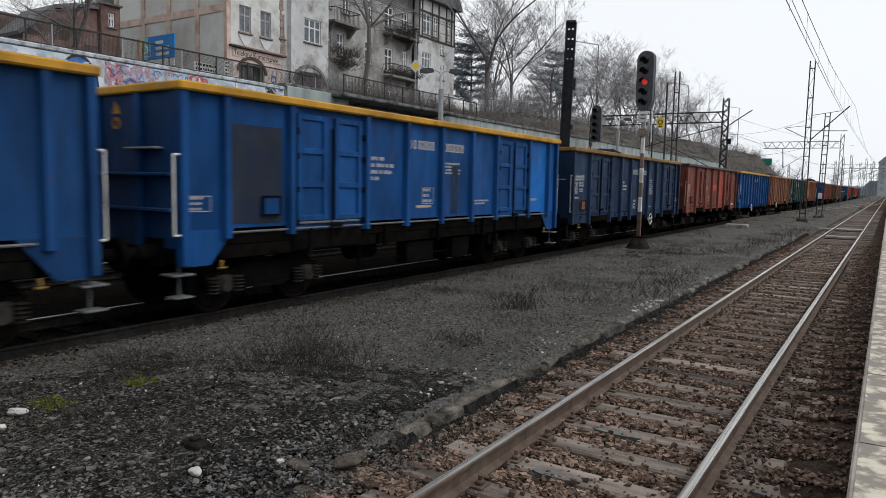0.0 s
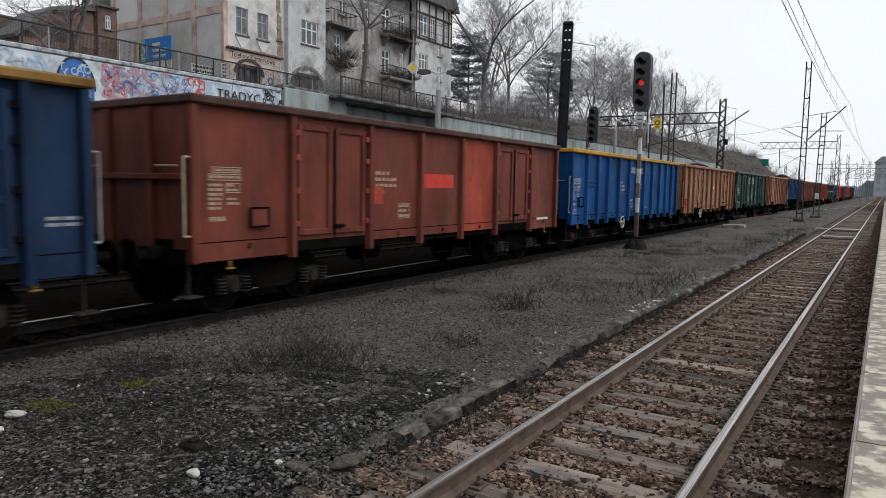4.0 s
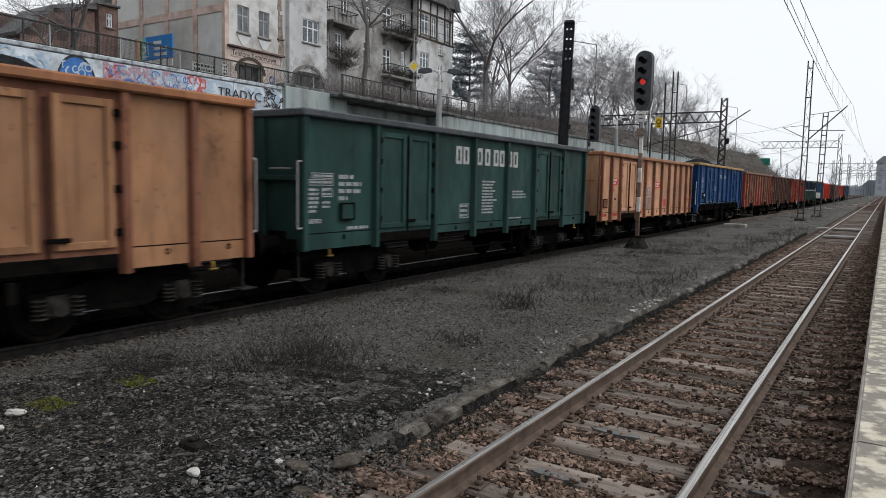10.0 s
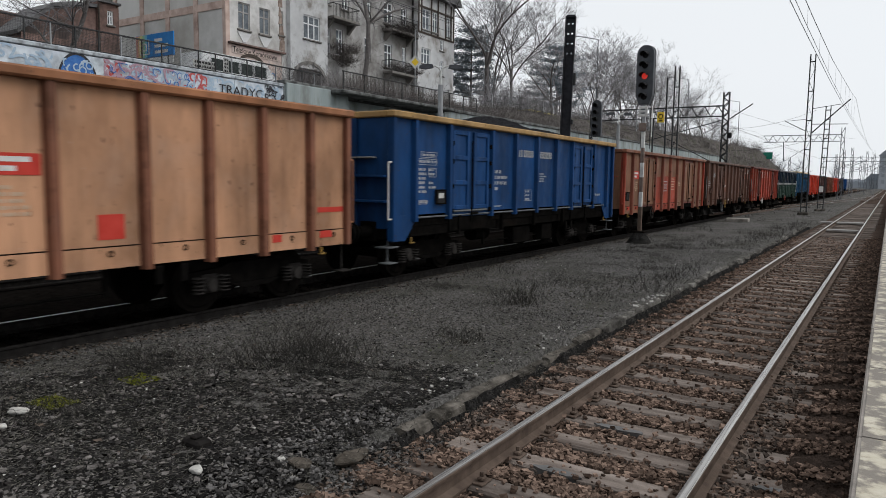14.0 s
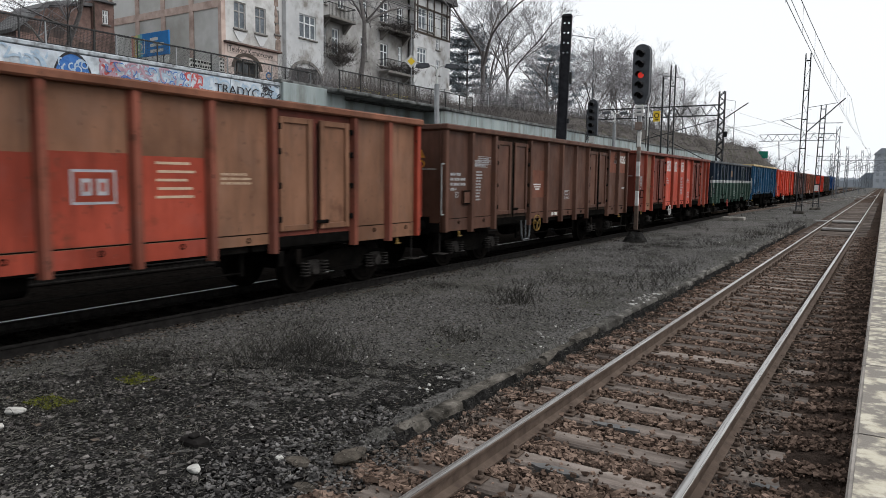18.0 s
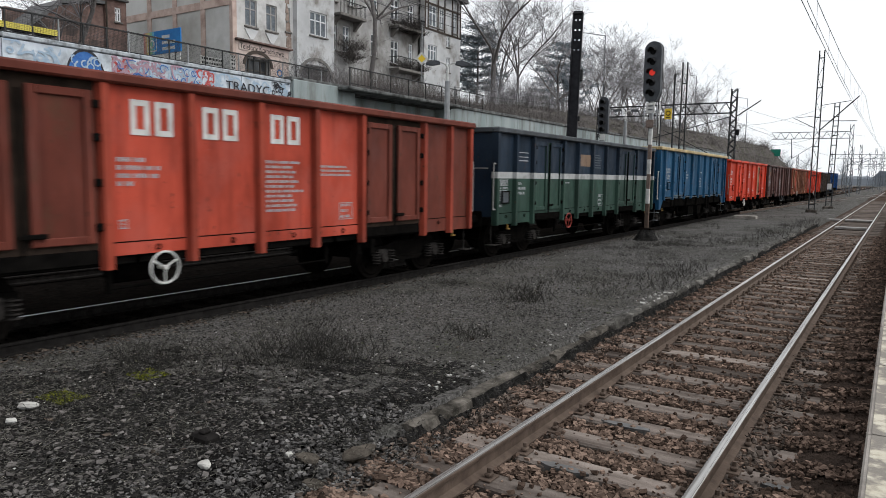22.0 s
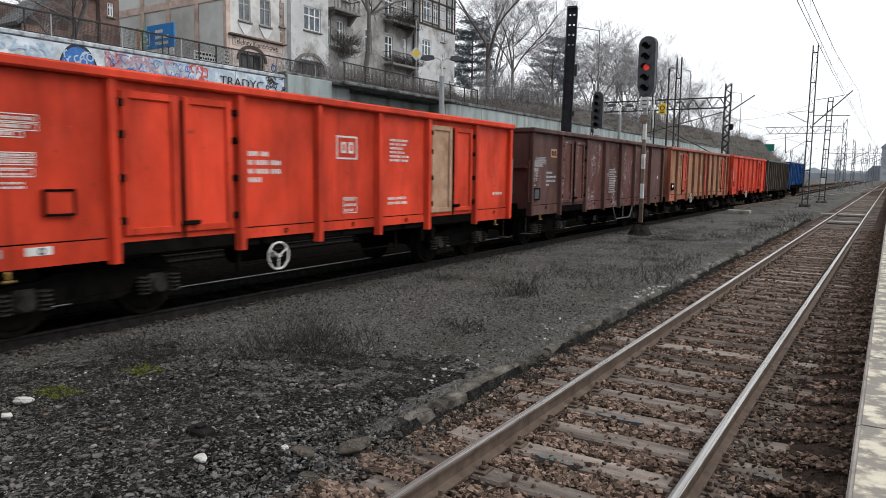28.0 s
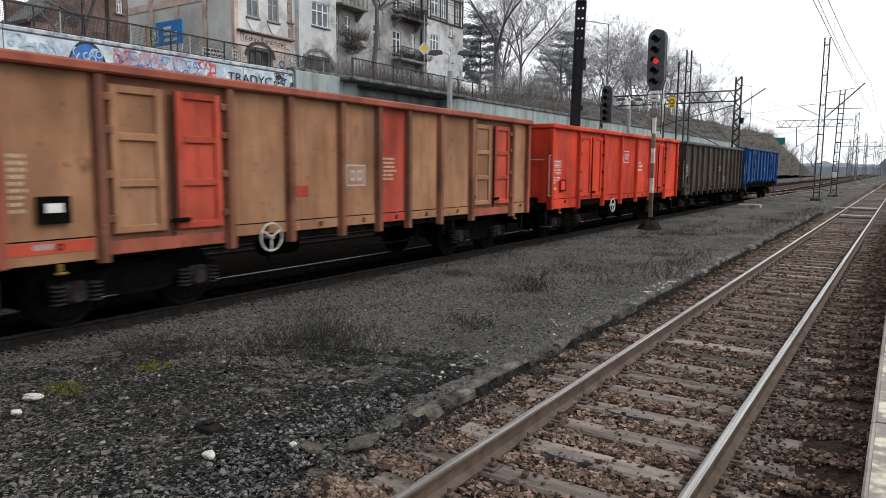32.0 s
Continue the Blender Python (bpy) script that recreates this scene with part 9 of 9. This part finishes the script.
def build_plants():
    bare_tree(1, (-34, 60.5, 8.4), 16.5, 0.26, "large spreading bare tree on the bank", fork=0.36, children=(6, 8), first=0.3, spread=0.45)
    bare_tree(7, (-33.2, 64.2, 8.4), 12, 0.17, "spreading bare tree leaning over the bank", fork=0.4, children=(5, 7), first=0.3, spread=0.5)
    bare_tree(2, (-33, 39.8, 7.2), 15, 0.22, "dark bare tree standing before the tenement", children=(7, 9), first=0.4, spread=0.6, up=0.12)
    bare_tree(3, (-40, 22.2, 7.0), 11, 0.17, "dark bare tree behind the railing", children=(7, 10), first=0.15, spread=0.6)
    bare_tree(4, (-36, 14.5, 7.0), 9, 0.2, "small bare tree behind the railing", children=(7, 10), first=0.15, spread=0.6)
    bare_tree(5, (-43, 17.0, 7.0), 10, 0.2, "bare tree behind the railing", children=(7, 10), first=0.15, spread=0.6)
    spots = ((-32.5, 73, 10.5), (-32.5, 84, 11.5), (-34, 92, 12.0), (-33, 99, 12.5), (-35, 106, 12.5), (-33, 112, 13.0), (-34, 119, 12.5), (-33, 126, 13.0), (-35, 134, 12.0), (-33.5, 143, 12.5), (-36, 66, 13.0), (-38, 88, 13.0), (-38, 105, 14), (-38, 123, 14.5), (-33, 153, 11.5), (-35, 165, 11), (-34, 178, 9), (-36, 95, 14), (-37, 114, 15), (-36, 131, 14))
    for i, (x, y, h) in enumerate(spots):
        bare_tree(20 + i, (x, y, bank_z(x, y)), h, 0.16, "slim bare tree in the row on the bank", levels=4 if y < 100 else 3, children=(4, 5), first=0.25, spread=0.5, up=0.2, fork=0.25) if i % 2 else bare_tree(20 + i, (x, y, bank_z(x, y)), h, 0.17, "slim bare tree in the row on the bank", levels=4, children=(7, 10), first=0.25, spread=0.55, up=0.18)
    for i, (x, y, size) in enumerate(((-42, 330, 17), (-34, 360, 15), (-54, 340, 18), (-47, 390, 17), (-24, 400, 14), (-64, 360, 19))):
        # These crowns use the haze-tinted colour instead of twig brown.
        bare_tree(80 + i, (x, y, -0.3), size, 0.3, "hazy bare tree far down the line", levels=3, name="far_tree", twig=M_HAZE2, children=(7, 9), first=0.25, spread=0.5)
    conifer(51, (-38.4, 65.0, 8.4), 10.0, 3.3, "dark blue-green pine beside the tenement")
    conifer(53, (-34.5, 78.8, 8.3), 9.8, 3.6, "dark broad pine on the bank")
    rng = random.Random(6)
    bank = []
    for _ in range(950):
        y = 42 + 230 * rng.random() ** 1.15
        d = 0.5 + 4.2 * rng.random()
        bank.append((WALL_X - d, y, bank_z(WALL_X - d, y) - 0.1, rng.uniform(0.45, 1.25)))
    brush("bank_brush", "leafless brown brush covering the bank", bank, 0.8, 26, M_BRUSH, 61, 0.014, spread=1.1)
    tall = [(WALL_X - 3.2 - 2.2 * rng.random(), 60 + 200 * rng.random(), 0, rng.uniform(0.7, 1.5)) for _ in range(170)]
    brush("bank_thicket", "tall bare thicket along the ridge of the bank", [(x, y, bank_z(x, y) - 0.1, k) for x, y, _, k in tall], 2.3, 20, M_BRUSH, 71, 0.014, spread=0.5)
    wall_top = [(WALL_X - 0.75 - rng.random() * 1.2, rng.uniform(28, 62), 6.8, rng.uniform(0.6, 1.4)) for _ in range(150)]
    fence_side = [(WALL_X - 4.5 - 2.8 * rng.random(), 56 + 60 * rng.random(), 0, rng.uniform(0.6, 1.3)) for _ in range(230)]
    brush("bank_thicket", "fine grey thicket behind the wire fence", [(x, y, bank_z(x, y) - 0.1, k) for x, y, _, k in fence_side], 3.6, 26, M_TWIG, 75, 0.012, spread=0.3, shoots=5)
    brush("wall_top_brush", "dry brush behind the railing", wall_top, 1.3, 16, M_BRUSH, 62, 0.011)
    slab_top = [(WALL_X + 0.1 + rng.random() * 0.6, rng.uniform(29.5, 40.2), 6.86, rng.uniform(0.4, 1.1)) for _ in range(80)]
    brush("wall_top_brush", "dry brush on the jutting slab", slab_top, 1.2, 12, M_BRUSH, 72, 0.009)
    vines = [(-38.3 + 1.15 * rng.random(), rng.uniform(49.4, 53.6), rng.choice((11.7, 14.9, 15.4)), rng.uniform(0.5, 1.2)) for _ in range(60)] + [(-38.3 + 1.1 * rng.random(), rng.uniform(42, 45), rng.uniform(11, 12.5), rng.uniform(0.6, 1.3)) for _ in range(26)]
    brush("balcony_vines", "dark leafless vines hanging over the balconies", vines, 1.1, 24, M_VINE, 76, 0.012, spread=1.2, shoots=4, category="vines")
    brush("shrub_clump", "bare grey-brown shrubs before the tenement", [(-33.5 + rng.gauss(0, 0.8), rng.uniform(33, 50), 7.2, rng.uniform(0.6, 1.2)) for _ in range(120)], 2.9, 18, M_TWIG, 63, 0.011)
    weeds = [(-5.3, 10.9, -0.05, 0.85), (-5.2, 10.7, -0.05, 0.7)]
    brush("weed_tuft", "dark dry weed tuft on the cinders", weeds, 0.5, 60, M_WEED, 64, 0.006, category="weeds")
    spread = [(-5.75, 5.9, -0.06, 1.15), (-5.95, 6.1, -0.06, 1.1), (-5.6, 5.75, -0.06, 1.0), (-5.45, 5.5, -0.05, 1.0), (-5.8, 5.9, -0.05, 1.1), (-5.3, 6.2, -0.05, 0.9), (-6.0, 5.3, -0.05, 0.9), (-5.0, 5.7, -0.05, 0.8), (-6.3, 6.2, -0.05, 1.0), (-4.8, 7.9, -0.05, 0.7), (-4.6, 7.7, -0.05, 0.6), (-7.2, 5.0, -0.1, 0.8), (-6.9, 4.4, -0.1, 0.8)]
    brush("low_weeds", "low dark tangle of dead weeds", spread, 0.36, 46, M_WEED, 65, 0.0045, category="weeds", spread=0.55)
    clumps = [(rng.uniform(-7.8, -3.6), 2.8 + 24 * rng.random() ** 1.3, rng.uniform(0.15, 0.55)) for _ in range(75)]
    thin = [(x + rng.gauss(0, k), y + rng.gauss(0, k * 1.3), -0.06, rng.uniform(0.3, 0.9)) for x, y, k in clumps for _ in range(12)]
    thin = [p for p in thin if -8.2 < p[0] < -3.5]
    brush("thin_weeds", "thin dead grass and weed stalks", thin, 0.15, 18, M_WEED, 66, 0.004, category="weeds", spread=0.9, shoots=1)
    tufts = [(rng.gauss(-3.9, 0.35), rng.uniform(13, 42), -0.03, rng.uniform(0.5, 1.3)) for _ in range(34)] + [(rng.uniform(-8, -4), 12 + 80 * rng.random() ** 1.4, -0.08, rng.uniform(0.4, 0.9)) for _ in range(70)]
    brush("weed_tuft", "dark dry weed tufts along the kerb and the cinders", tufts, 0.34, 20, M_WEED, 73, 0.006, category="weeds")
    litter = [(rng.uniform(-8.2, -3.35), 2.2 + 13 * rng.random() ** 1.5, -0.035, 1.0) for _ in range(3600)]
    brush("grass_litter", "pale dead grass litter strewn on the cinders", [(x, y, ground_z(x, y) + 0.012, k) for x, y, _, k in litter], 0.055, 14, M_STRAW, 74, 0.0022, category="weeds", spread=4.0, shoots=0)
    kerb = [(-3.31 + rng.gauss(0, 0.05), 4.5 + 14 * rng.random() ** 1.3, -0.2, rng.uniform(0.3, 0.9)) for _ in range(150)]
    brush("kerb_grass", "dark grass along the foot of the kerb", kerb, 0.13, 26, M_WEED, 67, 0.004, category="weeds", spread=0.6, shoots=1)
    stones("moss_patches", "green moss cushions on the ground", "moss", 800, (-6.82, -6.36, 3.28, 3.58), (0.014, 0.045), M_MOSS, lambda x, y: ground_z(x, y) + 0.008, 68, flat=0.35, tilt=0.3)
    stones("moss_patches", "yellow-green moss cushions on the ground", "moss", 480, (-6.78, -6.42, 4.2, 4.5), (0.014, 0.04), M_MOSS, lambda x, y: ground_z(x, y) + 0.008, 70, flat=0.35, tilt=0.3)
    stones("moss_patches", "scattered green moss between the stones", "moss", 500, (-7.6, -5.6, 3.2, 6.5), (0.012, 0.04), M_MOSSDRY, lambda x, y: ground_z(x, y) - 0.003, 77, flat=0.3, tilt=0.3)
    stones("moss_patches", "thin greenish moss over the cinders", "moss", 900, (-7.8, -3.6, 6, 20), (0.02, 0.07), M_MOSSDRY, lambda x, y: ground_z(x, y) - 0.008, 69, flat=0.25, tilt=0.2)


M_MOSSDRY = surface("dry_moss", (0.04, 0.045, 0.024), (0.065, 0.07, 0.038), 14, 0.95, bump=0.4)
build_plants()


M_RUBBLE = surface("brown_kerb_rubble", (0.05, 0.043, 0.036), (0.12, 0.104, 0.088), 6, 0.95, c3=(0.028, 0.025, 0.021), scale3=5, cover=0.45, bump=0.9, bscale=22, depth=0.03, spec=0.0)


def lone_stone(at, size, label, seed, material):
    rng = random.Random(seed)
    bm = bmesh.new()
    bmesh.ops.create_icosphere(bm, subdivisions=3, radius=0.5)
    for v in bm.verts:
        v.co *= 1 + 0.34 * noise.noise(v.co * 2.3 + Vector((seed, 0, 0))) + 0.12 * noise.noise(v.co * 7 + Vector((seed, 3, 0)))
        v.co.x, v.co.y, v.co.z = v.co.x * size[0], v.co.y * size[1], v.co.z * size[2] - max(0.0, v.co.z - 0.28) * 0.7 * size[2]
    me = bpy.data.meshes.new("stone")
    bm.to_mesh(me)
    bm.free()
    me.materials.append(material)
    ob = new("stone", me)
    ob.location = at
    ob.rotation_euler = (0, 0, rng.uniform(0, 3))
    return tagged(ob, label, "stone")


lone_stone((-6.45, 3.05, -0.02), (0.2, 0.1, 0.07), "chalk-white flat stone on the cinders", 1, M_PALE)
lone_stone((-4.05, 3.1, 0.0), (0.11, 0.09, 0.07), "pale rounded stone on the gravel", 2, M_PALE)
lone_stone((-6.1, 2.75, 0.0), (0.09, 0.07, 0.05), "pale stone on the gravel", 3, M_PALE)
for k, (x, y, z, a, b, c) in enumerate(((-3.46, 4.1, -0.115, 0.36, 0.2, 0.1), (-3.66, 3.74, -0.08, 0.22, 0.15, 0.09), (-3.42, 3.55, -0.15, 0.16, 0.11, 0.08))):
    lone_stone((x, y, z), (a, b, c), "broken brown lump of kerb lying in the gravel", 30 + k, M_RUBBLE)
lone_stone((-3.78, 3.66, -0.05), (0.08, 0.06, 0.05), "pale broken stone on the gravel", 5, M_PALE)
block = part("rusty_socket", Geo().box(-0.11, 0.11, -0.07, 0.07, -0.08, 0.055, 0.02).box(-0.035, 0.035, -0.04, 0.04, 0.055, 0.085, 0.01), M_DARKRAIL, at=(-4.5, 3.45, -0.03))
tagged(block, "rusty iron socket half buried in gravel", "iron fitting")
slab = part("concrete_cover", Geo().box(-0.6, 0.6, -0.35, 0.35, -0.1, 0.12, 0.03), M_PLATFORM, at=(-7.3, 43.0, -0.02))
tagged(slab, "low pale concrete cover slab beside the goods line", "cover slab")


# ---- what moves ----
FRONT = (-7.55, -14.71, -21.82, -28.82, -35.68, -42.43, -49.12, -55.78, -62.42, -69.04, -75.64, -82.21, -88.73, -95.22, -101.67, -108.12, -114.56, -121.03, -127.53, -134.07, -140.65, -147.24, -153.85, -160.45, -167.02, -173.54, -180.07, -186.66, -193.36, -200.15, -207.01, -213.91, -220.82)
# slack or tight couplings, wagon by wagon
SLACK = (-0.38, -0.38, -0.36, -0.13, -0.2, 0.01, -0.09, 0.23, 0.3, 0.33, 0.12, 0.28, 0.25, -0.08, -0.1, -0.1, -0.24, 0, 0.05, 0.15)


def travelled(t):
    """Where the front of the first wagon stands along the track at t seconds."""
    i = min(int(t), 31)
    return FRONT[i] + (FRONT[i + 1] - FRONT[i]) * (t - i)


def motions():
    for k, w in enumerate(WAGONS):
        walk(w, [(float(t), pose(TRACK_X, travelled(t) + PITCH * k + SLACK[k], 0)) for t in range(0, 33)])
    def on_street(y):
        return pose(WALL_X - 5.2, y, street_z(y) + 0.002)
    walk(van, [(0.0, on_street(133)), (4.0, on_street(84)), (6.5, on_street(53)), (8.5, on_street(28.4)), (8.7, on_street(26)), (11.0, on_street(-2)), (13.0, on_street(-20)), (32.0, on_street(-22))])
    walk(trailer, [(0.0, on_street(133)), (14.0, on_street(66)), (18.5, on_street(36.9)), (19.3, on_street(32.6)), (20.1, on_street(28.3)), (20.9, on_street(23.8)), (22.0, on_street(13)), (24.0, on_street(-4)), (25.0, on_street(-6)), (32.0, on_street(-6))])
    def uphill(x, y):
        return pose(x, y, street_z(y) + 0.002, 0, 0, 180)
    walk(minibus, [(0.0, uphill(-34.4, -25.65)), (10.0, uphill(-34.4, -23.65)), (11.2, uphill(-34.4, -13.65)), (12.4, uphill(-34.4, 3.85)), (13.0, uphill(-34.4, 13.35)), (13.4, uphill(-34.4, 19.85)), (13.6, uphill(-34.4, 22.75)), (13.8, uphill(-34.4, 25.95)), (14.0, uphill(-34.4, 29.35)), (14.2, uphill(-34.4, 32.80)), (14.4, uphill(-34.4, 36.25)), (14.7, uphill(-34.2, 41.35)), (15.4, uphill(-32.4, 52.35)), (16.0, uphill(-31.4, 61.35)), (18.0, uphill(-31.2, 89.35)), (22.0, uphill(-31.2, 141.35)), (30.0, uphill(-31.2, 236.35)), (32.0, uphill(-31.2, 237.35))])
    rolled = [(i / 10, travelled(i / 10)) for i in range(321)]
    for axle in WHEELSETS:
        p = axle.location.copy()
        walk(axle, [(t, pose(p.x, p.y, p.z, math.degrees((rolled[0][1] - s) / WHEEL_R))) for t, s in rolled])


motions()
